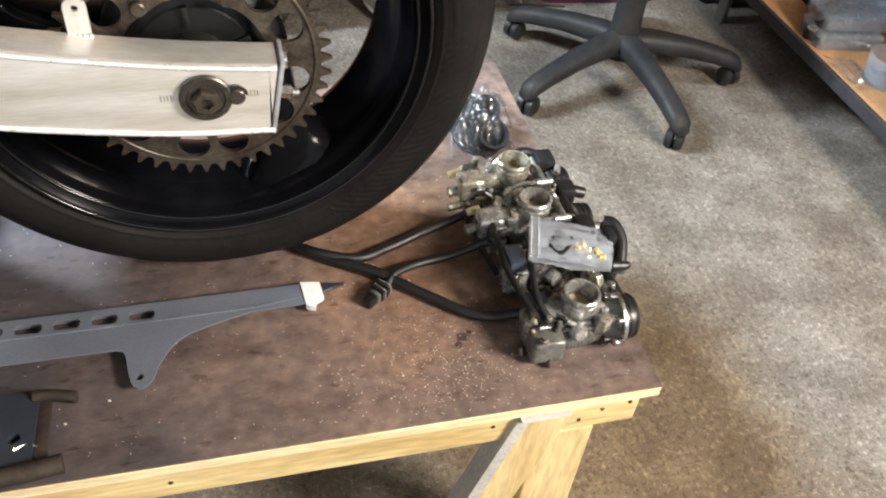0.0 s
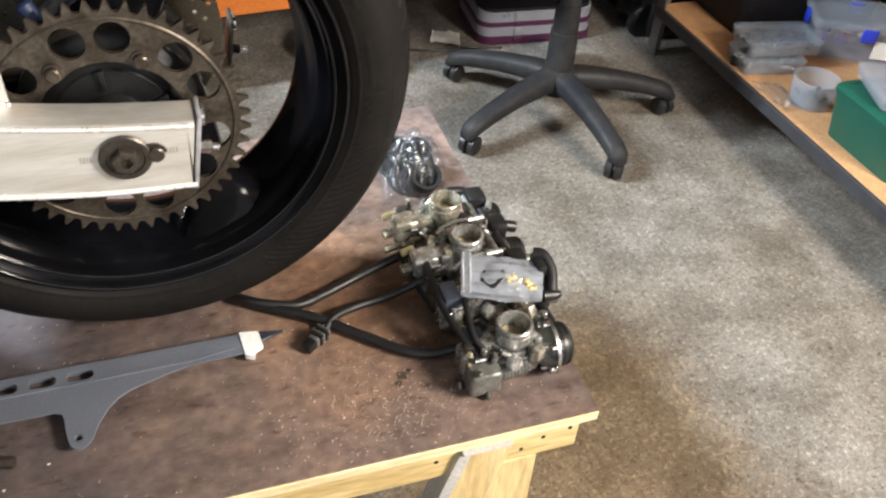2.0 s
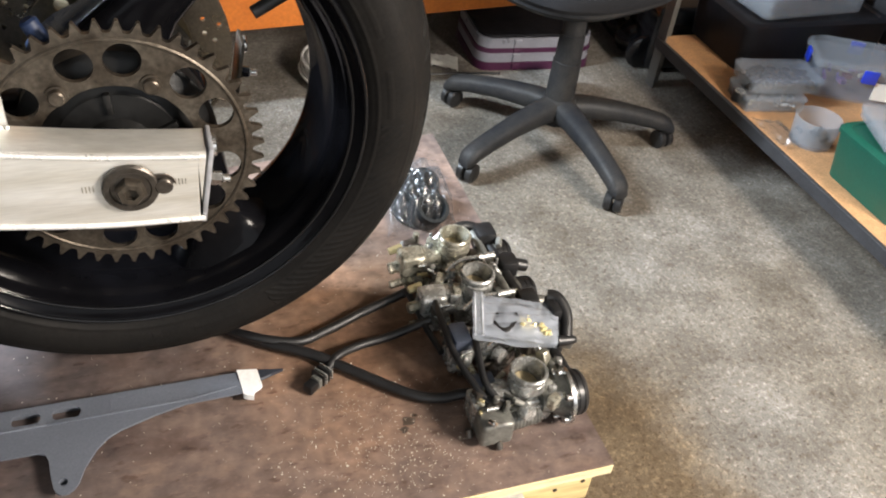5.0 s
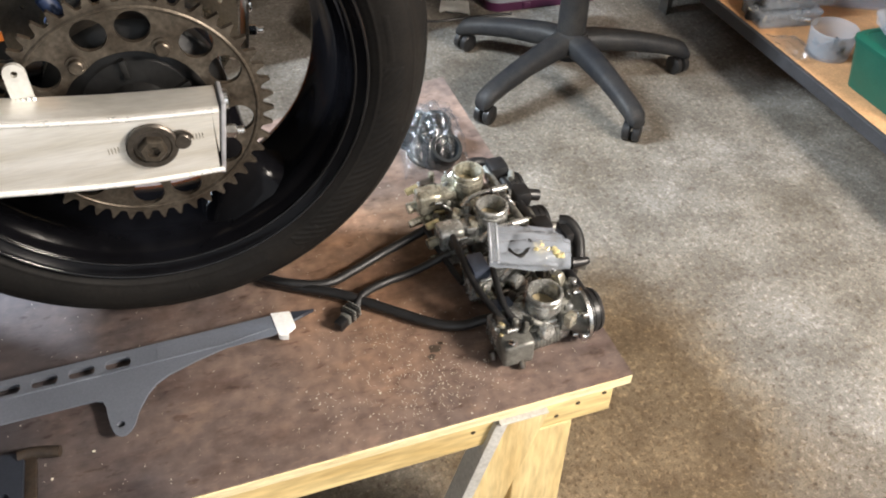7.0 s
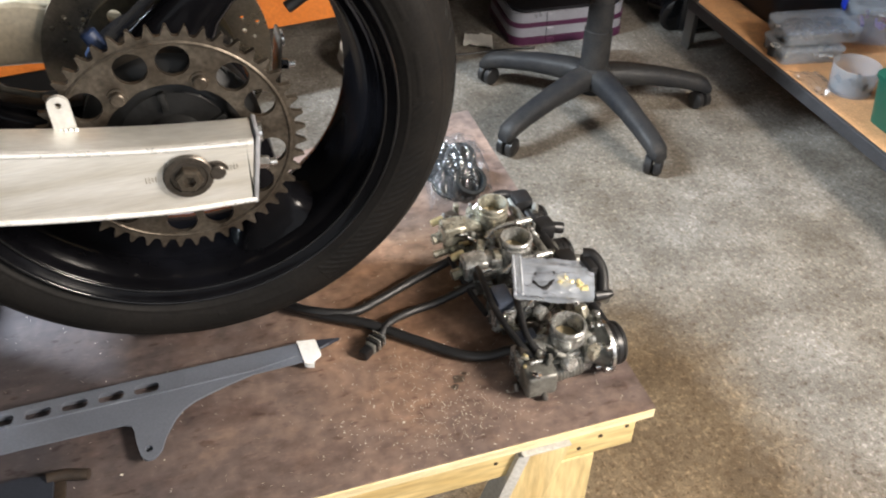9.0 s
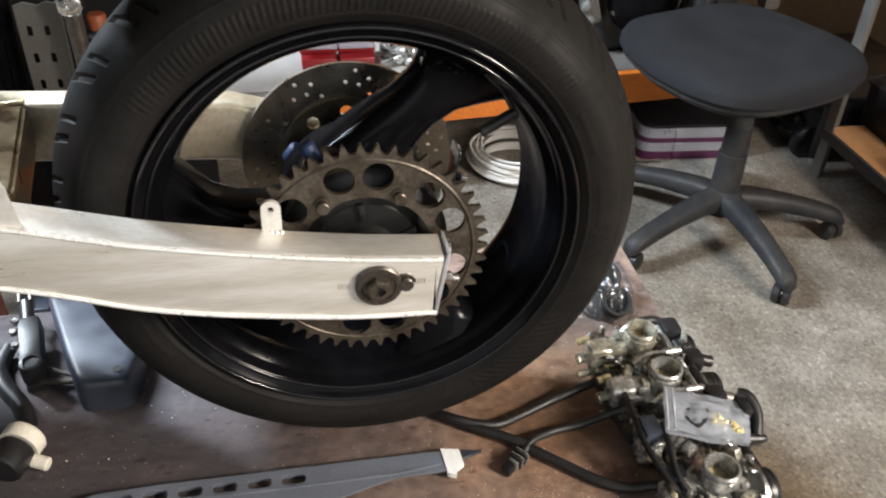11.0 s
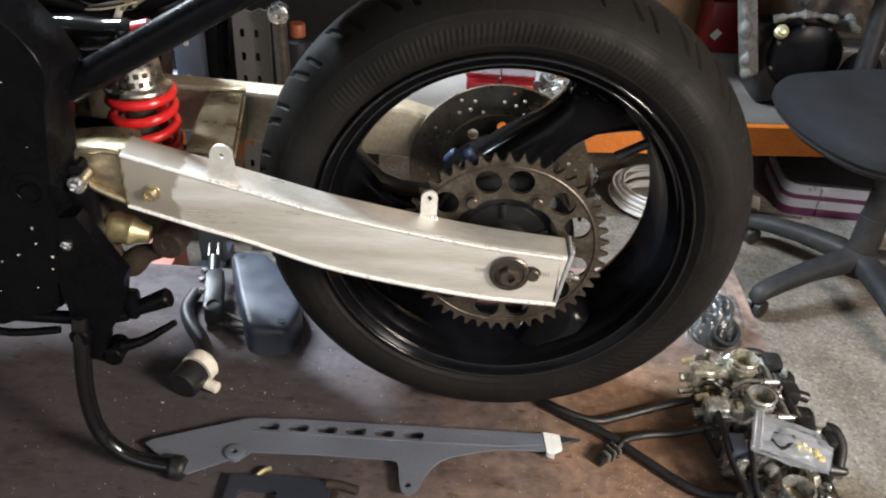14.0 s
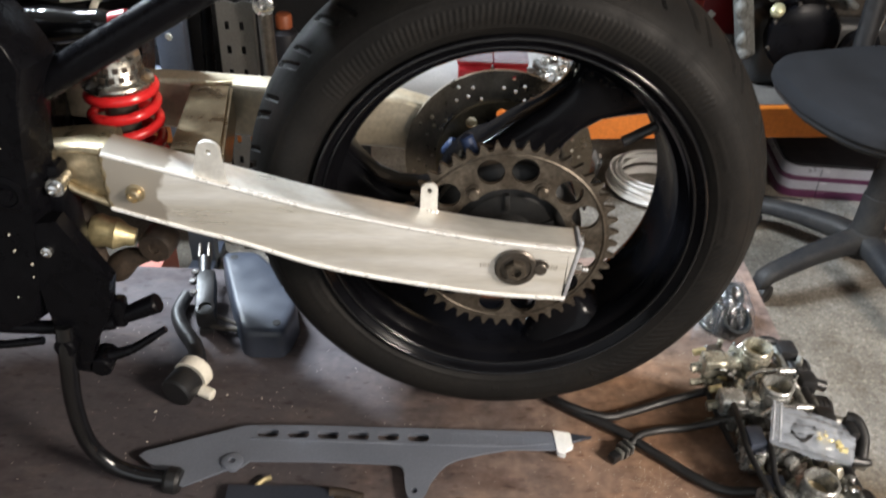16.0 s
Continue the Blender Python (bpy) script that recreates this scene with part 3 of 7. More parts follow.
def tyre_profile(u):
    """u from -1 (near bead) to 1 (far bead): offset along the axle and radius."""
    us = np.array([-1, -0.93, -0.84, -0.75, -0.66, -0.56, -0.46, -0.34, -0.22, -0.11, 0])
    ys = np.array([-0.063, -0.0695, -0.0745, -0.0765, -0.0745, -0.0670, -0.0550, -0.0410, -0.0270, -0.0135, 0])
    rs = np.array([0.2275, 0.2350, 0.2460, 0.2580, 0.2705, 0.2830, 0.2930, 0.3012, 0.3069, 0.3100, 0.3110])
    a = -np.abs(u)
    return np.sign(u) * -np.interp(a, us, ys), np.interp(a, us, rs)


def tyre(parent):
    nu, nv = 2040, 193
    th, u = np.meshgrid(np.linspace(0, 2 * np.pi, nu, endpoint=False), np.linspace(-1, 1, nv), indexing="ij")
    y, r = tyre_profile(u)
    y = np.apply_along_axis(lambda c: np.convolve(np.r_[c[:4], c, c[-4:]], np.ones(9) / 9, "valid"), 1, y)
    r = np.apply_along_axis(lambda c: np.convolve(np.r_[c[:4], c, c[-4:]], np.ones(9) / 9, "valid"), 1, r)
    au = np.abs(u)
    pitch = 2 * np.pi / 28
    dep = np.zeros_like(r)

    def groove(phase, u0, u1, skew, width, side):
        t = (th + (0.5 * pitch if side < 0 else 0) + skew * (au - u0) - phase) % pitch
        t = np.minimum(t, pitch - t)
        on = (np.sign(u) == side) & (au > u0) & (au < u1)
        return np.where(on & (t * 0.3 < width), 1.0, 0.0)

    for s in (-1, 1):
        dep = np.maximum(dep, groove(0.00, 0.08, 0.42, 0.26, 0.0042, s))
        dep = np.maximum(dep, groove(0.12, 0.18, 0.44, 0.22, 0.0028, s))
    r = r - 0.0042 * dep
    # ribbed decorative bands and raised marks on the sidewall
    deg = np.degrees(th)
    rib = np.where((deg > 38) & (deg < 142), np.sin(th * 250 - au * 18) > 0.0, np.where((deg > 300) & (deg < 358), np.sin(th * 150 + au * 90) > 0.2, False))
    r_band = np.clip(1 - np.abs(au - 0.775) / 0.080, 0, 1) > 0
    y = y + np.where(r_band & (rib > 0), np.sign(u) * 0.0006, 0)
    ring = np.exp(-((au - 0.89) / 0.012) ** 2) + np.exp(-((au - 0.60) / 0.010) ** 2)
    y = y + np.sign(u) * 0.0009 * ring
    mark = (((th * 9 / np.pi) % 1) < 0.6) & (((th * 2 / np.pi) % 1) < 0.42) & (np.abs(au - 0.80) < 0.022)
    y = y + np.where(mark, np.sign(u) * 0.00045, 0)
    v = np.stack([AX + r * np.cos(th), AY + y, AZ + r * np.sin(th)], -1)
    return grid_mesh("tyre", v, nu, nv, RUBBER, parent, "worn black road tyre with diagonal tread grooves", wrap_u=True)


def rear_wheel():
    bm = bmesh.new()
    half = [(-0.0715, 0.2300), (-0.0725, 0.2270), (-0.0705, 0.2238), (-0.0660, 0.2205), (-0.0640, 0.2160), (-0.0615, 0.2135), (-0.0540, 0.2115), (-0.0500, 0.2090), (-0.0460, 0.2045), (-0.0380, 0.2005), (-0.0200, 0.1985)]
    prof = half + [(-y, r - 0.012 * min(1.0, max(0.0, (-y - 0.02) / 0.03))) for y, r in half[::-1]] + [(0.0630, 0.2315), (0.0540, 0.2262), (-0.0540, 0.2262), (-0.0630, 0.2315)]
    lathe(bm, (AX, AY, AZ), (0, 1, 0), prof, 144, close=True)
    rim = part("wheel", bm, RIMBLACK, bike, "gloss black three-spoke cast wheel")
    tyre(rim)
    for yy, rr, w in ((-0.0720, 0.2276, 0.0022), (-0.0645, 0.2162, 0.0018)):
        bm = bmesh.new()
        lathe(bm, (AX, AY, AZ), (0, 1, 0), [(yy + w * math.cos(q * math.pi / 6), rr + w * math.sin(q * math.pi / 6)) for q in range(12)], 144, close=True)
        part("rim_lip", bm, GLOSSBLACK, rim, "rounded glossy lip of the rim")
    # three broad hollow spokes
    for k in range(3):
        bm = bmesh.new()
        a = radians(57 + 120 * k)
        d, t = Vector((math.cos(a), 0, math.sin(a))), Vector((-math.sin(a), 0, math.cos(a)))
        c = Vector((AX, AY, AZ))
        rings = []
        for r, w, y0, y1, o in ((0.020, 0.060, -0.038, 0.055, 0.020), (0.060, 0.044, -0.037, 0.052, 0.024), (0.085, 0.036, -0.036, 0.046, 0.024), (0.105, 0.031, -0.035, 0.040, 0.022), (0.130, 0.028, -0.035, 0.034, 0.016), (0.155, 0.031, -0.035, 0.030, 0.008), (0.172, 0.040, -0.036, 0.028, 0.000), (0.1880, 0.053, -0.038, 0.030, -0.005), (0.2010, 0.076, -0.044, 0.036, -0.008)):
            ring = []
            for j in range(24):
                q = 2 * math.pi * j / 24
                cx, cy = math.cos(q), math.sin(q)
                cx, cy = math.copysign(abs(cx) ** 0.7, cx), math.copysign(abs(cy) ** 0.7, cy)
                ring.append(bm.verts.new(c + d * r + t * (o + w * cx) + Vector((0, (y0 + y1) / 2 + (y1 - y0) / 2 * cy, 0))))
            rings.append(ring)
        for r0, r1 in zip(rings, rings[1:]):
            for j in range(24):
                bm.faces.new([r0[j], r0[(j + 1) % 24], r1[(j + 1) % 24], r1[j]])
        bm.faces.new(rings[0][::-1])
        bm.faces.new(rings[-1])
        part("spoke", bm, RIMBLACK, rim)
    bm = bmesh.new()
    lathe(bm, (AX, AY, AZ), (0, 1, 0), [(-0.074, 0), (-0.074, 0.030), (-0.068, 0.050), (-0.060, 0.070), (-0.045, 0.082), (-0.030, 0.085), (0.038, 0.084), (0.052, 0.078), (0.064, 0.056), (0.094, 0.046), (0.094, 0)], 64)
    part("hub", bm, RIMBLACK, rim)
    bm = bmesh.new()
    lathe(bm, (AX, AY - 0.092, AZ), (0, 1, 0), [(-0.004, 0.0), (-0.004, 0.026), (0.004, 0.030), (0.006, 0.052), (0.010, 0.056), (0.014, 0.080), (0.020, 0.086), (0.045, 0.084), (0.050, 0.05)], 60)
    carrier = part("sprocket_carrier", bm, CARRIER, rim, "black cush-drive carrier")
    for k in range(5):
        a = radians(95 + 72 * k)
        p = Vector((AX + 0.045 * math.cos(a), AY - 0.0885, AZ + 0.045 * math.sin(a)))
        m = Matrix.Translation(p) @ Matrix.Rotation(-a, 4, "Y")
        bm = bmesh.new()
        box(bm, (-0.010, -0.003, -0.0030), (0.010, 0.004, 0.0030), 0.001, m)
        part("carrier_rib", bm, CARRIER, rim)
    # sprocket with worn teeth
    n, outer = 47, []
    for k in range(n):
        a = 2 * math.pi * k / n
        for da, r in ((-0.50, 0.1142), (-0.30, 0.1150), (-0.16, 0.1203), (-0.07, 0.1246), (0.05, 0.1248), (0.15, 0.1203), (0.30, 0.1150)):
            q = a + da * 2 * math.pi / n
            outer.append((r * math.cos(q), r * math.sin(q)))
    inner = []
    for k in range(90):
        a = 2 * math.pi * k / 90
        near = min(abs((a - radians(64 + 60 * j) + math.pi) % (2 * math.pi) - math.pi) for j in range(6))
        r = 0.0672 - 0.0022 * max(0, 1 - near / 0.22)
        inner.append((r * math.cos(a), r * math.sin(a)))
    holes = [inner]
    for j in range(6):
        for s in (-12.0, 12.0):
            a = radians(94 + 60 * j + s)
            holes.append(circle(0.0905 * math.cos(a), 0.0905 * math.sin(a), 0.0152, 24))
    bm = bmesh.new()
    plate(bm, outer, holes, 0.0055, Matrix.Translation((AX, 0, AZ)) @ side_on(0.0475))
    bmesh.ops.bevel(bm, geom=[e for e in bm.edges if len(e.link_faces) == 2 and e.calc_face_angle() > 1.2], offset=0.0007, segments=1, affect="EDGES")
    part("sprocket", bm, SPROCKET, rim, "rusty worn steel rear sprocket", smooth=False)
    bm = bmesh.new()
    lathe(bm, (AX, 0.0470, AZ), (0, 1, 0), [(0, 0.1072), (-0.0012, 0.1082), (-0.0012, 0.1094), (0, 0.1108), (0.002, 0.1108), (0.002, 0.1072)], 90, close=True)
    part("sprocket_ridge", bm, SPROCKET, rim)
    for j in range(6):
        a = radians(64 + 60 * j)
        p = Vector((AX + 0.0745 * math.cos(a), 0.0474, AZ + 0.0745 * math.sin(a)))
        bm = bmesh.new()
        lathe(bm, p, (0, -1, 0), [(0, 0), (0, 0.0092), (0.002, 0.0090), (0.0022, 0.0070), (0.0075, 0.0068), (0.0085, 0.0055), (0.0085, 0)], 12)
        part("sprocket_bolt", bm, SPROCKET, rim)
    # brake disc on the far side
    holes = [circle(0, 0, 0.078, 60)]
    for k in range(10):
        for r, da in ((0.088, 0.0), (0.097, 9.0), (0.106, 3.5), (0.114, 12.0), (0.100, 18.0)):
            a = radians(36 * k + da)
            holes.append(circle(r * math.cos(a), r * math.sin(a), 0.0028, 8))
    bm = bmesh.new()
    plate(bm, circle(0, 0, 0.1235, 96), holes, 0.005, Matrix.Translation((AX - 0.004, 0, AZ)) @ side_on(0.2425))
    part("brake_disc", bm, DISC, rim, "drilled steel brake disc", smooth=False)
    holes = [circle(0, 0, 0.035, 40)] + [circle(0.066 * math.cos(radians(18 + 36 * k)), 0.066 * math.sin(radians(18 + 36 * k)), 0.0075, 16) for k in range(10)]
    bm = bmesh.new()
    plate(bm, circle(0, 0, 0.083, 72), holes, 0.004, Matrix.Translation((AX - 0.004, 0, AZ)) @ side_on(0.2375))
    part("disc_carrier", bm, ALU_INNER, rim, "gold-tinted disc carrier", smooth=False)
    bm = bmesh.new()
    rod(bm, (-0.080, 0.224, 0.728), (-0.068, 0.214, 0.748), 0.009, 14, 0.003)
    part("disc_protector", bm, BLUERAG, rim, "blue plastic protector")
    for p, q in (((-0.060, 0.066, 0.832), (-0.048, 0.064, 0.806)), ((-0.098, 0.064, 0.630), (-0.066, 0.064, 0.624))):
        bm = bmesh.new()
        rod(bm, p, q, 0.0075, 14, 0.002)
        part("tape_marker", bm, BLUERAG, rim, "strip of blue tape")
    bm = bmesh.new()
    rod(bm, (0.164, 0.132, 0.823), (0.123, 0.128, 0.801), 0.0064, 14, 0.001)
    part("valve_stem", bm, HOSE, rim)
    return rim


rear_wheel()

ARM = [(0.0580, 0.6680, 0.7385), (-0.020, 0.6705, 0.7455), (-0.095, 0.6790, 0.7560), (-0.160, 0.6890, 0.7670), (-0.222, 0.7025, 0.7795), (-0.295, 0.7265, 0.7985), (-0.360, 0.7440, 0.8150), (-0.428, 0.7640, 0.8330)]
ARM = [tuple(p) for p in smooth_path(ARM, 6)]

FAR_ARM = [(0.112, 0.636, 0.708), (0.000, 0.672, 0.750), (-0.140, 0.7135, 0.7880), (-0.320, 0.7220, 0.7970), (-0.428, 0.7300, 0.8010), (-0.60, 0.745, 0.803)]


def arm_beam(bm, y0, y1, stations, rad=0.007):
    rings = []
    xs = [s[0] for s in stations]
    dense = []
    for i in range(len(stations) - 1):
        for k in range(5):
            dense.append(stations[i][0] + (stations[i + 1][0] - stations[i][0]) * k / 5)
    dense.append(xs[-1])
    order = sorted(stations)
    ox = [s[0] for s in order]
    for x in dense:
        zb, zt = np.interp(x, ox, [s[1] for s in order]), np.interp(x, ox, [s[2] for s in order])
        lean = 0.0055 if x > 0.0575 else 0.0
        ring = []
        for sy, sz, a0 in ((1, 1, 0), (-1, 1, 90), (-1, -1, 180), (1, -1, 270)):
            for k in range(5):
                a = radians(a0 + 90 * k / 4)
                cy = y1 - rad if sy > 0 else y0 + rad
                cz = zt - rad if sz > 0 else zb + rad
                z = cz + rad * math.sin(a)
                ring.append(bm.verts.new((x + lean * (z - 0.70) / 0.036, cy + rad * math.cos(a), z)))
        rings.append(ring)
    n = len(rings[0])
    for r0, r1 in zip(rings, rings[1:]):
        for k in range(n):
            bm.faces.new([r0[k], r0[(k + 1) % n], r1[(k + 1) % n], r1[k]])
    bm.faces.new(rings[0])
    bm.faces.new(rings[-1][::-1])
    return bm


def swingarm():
    bm = bmesh.new()
    arm_beam(bm, -0.003, 0.041, ARM, 0.0055)
    left = part("swingarm", bm, ALU, bike, "polished aluminium box-section swingarm")
    bm = bmesh.new()
    tube(bm, [(x, -0.0026, zb + 0.0026) for x, zb, zt in ARM], 0.0026, 10, 1, smooth=False)
    part("lower_seam", bm, SEAM, left, "bright rounded weld seam along the lower edge")
    bm = bmesh.new()
    tube(bm, [(x, -0.0026, zt - 0.0030) for x, zb, zt in ARM], 0.0026, 10, 1, smooth=False)
    part("upper_seam", bm, SEAM, left, "bright rounded seam along the upper edge")
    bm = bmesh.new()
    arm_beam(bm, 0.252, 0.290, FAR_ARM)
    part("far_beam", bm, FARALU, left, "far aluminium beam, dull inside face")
    bm = bmesh.new()
    arm_beam(bm, 0.004, 0.060, [(-0.4275, 0.7640, 0.8325), (-0.450, 0.7720, 0.8345), (-0.470, 0.7790, 0.8330), (-0.520, 0.7850, 0.8250), (-0.60, 0.785, 0.822)], 0.008)
    part("pivot_forging", bm, FORGED, left, "dull gold-tinted forged pivot section")
    # raised rims round the sunken panel of the forging
    for pts, r in (([(-0.430, 0.8300), (-0.455, 0.8320), (-0.478, 0.8270)], 0.0042), ([(-0.478, 0.8270), (-0.483, 0.812), (-0.480, 0.797)], 0.0048), ([(-0.480, 0.797), (-0.460, 0.783), (-0.430, 0.7700)], 0.0046)):
        bm = bmesh.new()
        tube(bm, [(x, 0.0015, z) for x, z in pts], r, 10, 6)
        part("forging_rim", bm, FORGED, left)
    bm = bmesh.new()
    tube(bm, [(-0.4285 + 0.0006 * math.sin(k * 2.3), 0.0008, 0.766 + 0.0056 * k) for k in range(12)], lambda u: 0.0042 + 0.0004 * math.sin(u * 21), 10, 6)
    part("weld_bead", bm, FORGED, left, "thick gold weld bead")
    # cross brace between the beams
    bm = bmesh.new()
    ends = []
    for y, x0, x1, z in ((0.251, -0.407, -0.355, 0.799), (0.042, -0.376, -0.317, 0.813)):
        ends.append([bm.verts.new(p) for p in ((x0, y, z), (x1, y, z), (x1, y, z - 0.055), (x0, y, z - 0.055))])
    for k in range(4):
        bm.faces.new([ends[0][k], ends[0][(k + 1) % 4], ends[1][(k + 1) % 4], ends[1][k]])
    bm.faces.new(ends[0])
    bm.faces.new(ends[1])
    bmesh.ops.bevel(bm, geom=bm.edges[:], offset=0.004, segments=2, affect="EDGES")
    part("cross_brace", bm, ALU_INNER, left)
    bm = bmesh.new()
    tube(bm, [(-0.408 + 0.0053 * k, 0.2490, 0.7975 + 0.0004 * k) for k in range(11)], lambda u: 0.0036 + 0.0004 * math.sin(u * 17), 10, 6)
    part("weld_bead", bm, FORGED, left)
    for yy in (0.024, 0.266):
        far = yy > 0.1
        m = Matrix.Translation((0.1185, yy, 0.672) if far else (0.0610, yy - 0.006, 0.7035)) @ Matrix.Rotation(radians(9.0), 4, "Y")
        bm = bmesh.new()
        box(bm, (-0.0005, -0.0205, -0.038), (0.0036, 0.0205, 0.038), 0.0012, m)
        part("end_cap", bm, DARKSTEEL if far else ENDPLATE, left, "bolted end plate")
        bm = bmesh.new()
        rod(bm, m @ Vector((0.005, 0.0, -0.004)), m @ Vector((0.016, 0.0, -0.004)), 0.0065, 6, 0.001)
        rod(bm, m @ Vector((0.016, 0.0, -0.004)), m @ Vector((0.024, 0.0, -0.004)), 0.0038, 10, 0.001)
        part("adjuster_bolt", bm, STEEL, left, "silver chain adjuster bolt")
        bm = bmesh.new()
        lathe(bm, m @ Vector((0.005, 0.004, 0.028)), (1, 0, 0), [(0, 0), (0, 0.010), (0.003, 0.010), (0.004, 0.008), (0.004, 0)], 20)
        part("adjuster_washer", bm, STEEL, left)
    # axle nut in its slot
    # the slot is a flat dark plate, its shaded depth put into the colour
    bm = bmesh.new()
    plate(bm, slot(0.007, 0.7125, 0.058, 0.020), [], 0.003, side_on(-0.0052))
    part("axle_slot", bm, DARKSTEEL, left, "dark axle slot", smooth=False)
    bm = bmesh.new()
    lathe(bm, (0.0, -0.0050, 0.7125), (0, -1, 0), [(0, 0), (0, 0.0228), (0.003, 0.0228), (0.0042, 0.0214), (0.0042, 0.017), (0.003, 0.016), (0.003, 0)], 40)
    part("axle_washer", bm, DARKSTEEL, left)
    bm = bmesh.new()
    lathe(bm, (0.0, -0.0080, 0.7125), (0, -1, 0), [(0, 0), (0, 0.0128), (0.006, 0.0128), (0.0085, 0.0108), (0.0085, 0.0062), (0.003, 0.0070), (0.003, 0)], 6)
    part("axle_nut", bm, SPROCKET, left, "worn hexagonal axle nut")
    bm = bmesh.new()
    rod(bm, (0.0265, -0.005, 0.7125), (0.0265, -0.0100, 0.7125), 0.0075, 14, 0.001)
    part("split_pin", bm, DARKSTEEL, left)
    for k, (x, w) in enumerate(((0.036, 0.010), (-0.038, 0.009))):
        bm = bmesh.new()
        for j in range(4):
            box(bm, (x + j * 0.0028, -0.0034, 0.7095), (x + j * 0.0028 + 0.0005, -0.0029, 0.7155))
        part("alignment_marks", bm, ALU_INNER, left, smooth=False)
    # chain guard tabs, bolt boss
    for x, z, lean in ((-0.0965, 0.7525, 0), (-0.322, 0.806, 4)):
        big = x < -0.2
        w, h = (0.0125, 0.042) if big else (0.0093, 0.0372)
        outer = [(-w * (1.5 if big else 1.0), -0.004), (w * (1.5 if big else 1.0), -0.004), (w, h * 0.62)] + [(w * math.cos(radians(a)), h - w + w * math.sin(radians(a))) for a in range(0, 181, 20)] + [(-w, h * 0.62)]
        bm = bmesh.new()
        m = Matrix.Translation((x, 0.0345, z)) @ Matrix.Rotation(radians(lean), 4, "Y") @ side_on(0) if not big else Matrix.Translation((x, 0.000, z)) @ Matrix.Rotation(radians(lean), 4, "Y") @ side_on(0)
        plate(bm, outer, [circle(0, h - w, 0.0030, 12)], 0.004, m)
        part("mounting_tab", bm, TABWHITE, left, "pale welded mounting tab with a hole", smooth=False)
        if big:
            continue
        bm = bmesh.new()
        y = 0.0345
        tube(bm, [(x + w * 1.15 * (k / 4 - 1), y - 0.001, z + 0.0022) for k in range(9)], lambda u: 0.0026 + 0.0006 * math.sin(u * 30), 8, 3)
        part("tab_weld", bm, TABWHITE, left)
    bm = bmesh.new()
    lathe(bm, (-0.400, -0.002, 0.786), (0, -1, 0), [(0, 0), (0, 0.0105), (0.0025, 0.0100), (0.003, 0.0075), (0.010, 0.0070), (0.011, 0.0055), (0.007, 0.0040), (0.007, 0)], 24)
    part("boss_bolt", bm, FORGED, left)


swingarm()


def shock():
    cx, cy = -0.459, 0.145
    bm = bmesh.new()
    lathe(bm, (cx, cy, 0.690), (0, 0, 1), [(0, 0), (0, 0.022), (0.02, 0.024), (0.025, 0.019), (0.14, 0.019), (0.15, 0.022), (0.215, 0.022), (0.215, 0)], 28)
    body = part("shock_absorber", bm, DARKSTEEL, bike, "rear shock with red spring and silver collar")
    bm = bmesh.new()
    pts = []
    for k in range(-160, 13):
        tau = k / 27
        a = 2 * math.pi * tau - math.pi / 2
        pts.append((cx + 0.004 + 0.0368 * math.cos(a), cy + 0.0368 * math.sin(a), 0.8345 + 0.0228 * (tau if tau < 0 else 0.45 * tau)))
    tube(bm, pts, 0.0062, 12, 1, smooth=False)
    part("spring", bm, REDPAINT, body, "bright red coil spring")
    bm = bmesh.new()
    lathe(bm, (cx + 0.002, cy, 0.8425), (0, 0, 1), [(0, 0.020), (0, 0.0395), (0.003, 0.0402), (0.0055, 0.0390), (0.0070, 0.0330), (0.009, 0.0312), (0.034, 0.0285), (0.037, 0.0250), (0.052, 0.0240), (0.052, 0.018)], 48)
    part("spring_collar", bm, COLLAR, body, "silver perforated preload collar")
    # raised dark studs: the shade inside the holes is given by colour
    for row in range(2):
        for k in range(18):
            a = 2 * math.pi * (k + 0.5 * row) / 18
            r = 0.0305 - 0.0012 * row
            bm = bmesh.new()
            m = Matrix.Translation((cx + 0.002 + r * math.cos(a), cy + r * math.sin(a), 0.8565 + 0.0105 * row)) @ Matrix.Rotation(a, 4, "Z")
            box(bm, (-0.003, -0.0034, -0.0036), (0.0006, 0.0034, 0.0036), 0.0010, m)
            part("collar_hole", bm, RUSTY, body)
    # linkage under the spring
    bm = bmesh.new()
    lathe(bm, (-0.482, 0.050, 0.704), (0.95, 0.1, -0.25), [(0, 0), (0, 0.016), (0.010, 0.020), (0.020, 0.0175), (0.028, 0.019), (0.040, 0.012), (0.050, 0.010), (0.050, 0)], 26)
    part("linkage_knuckle", bm, BRASS, bike, "worn gold-tinted linkage casting")
    bm = bmesh.new()
    tube(bm, [(-0.496, 0.058, 0.735), (-0.490, 0.060, 0.700), (-0.484, 0.060, 0.655), (-0.470, 0.060, 0.640), (-0.450, 0.060, 0.656), (-0.425, 0.060, 0.668), (-0.402, 0.062, 0.690)], lambda u: 0.014 + 0.003 * math.sin(u * 14), 12, 6)
    lathe(bm, (-0.412, 0.045, 0.682), (0.1, 1, 0), [(0, 0.006), (0, 0.018), (0.004, 0.020), (0.030, 0.020), (0.034, 0.018), (0.034, 0.006)], 20, close=True)
    part("linkage_arm", bm, RUSTY, bike, "greasy brown-black linkage arm")


shock()


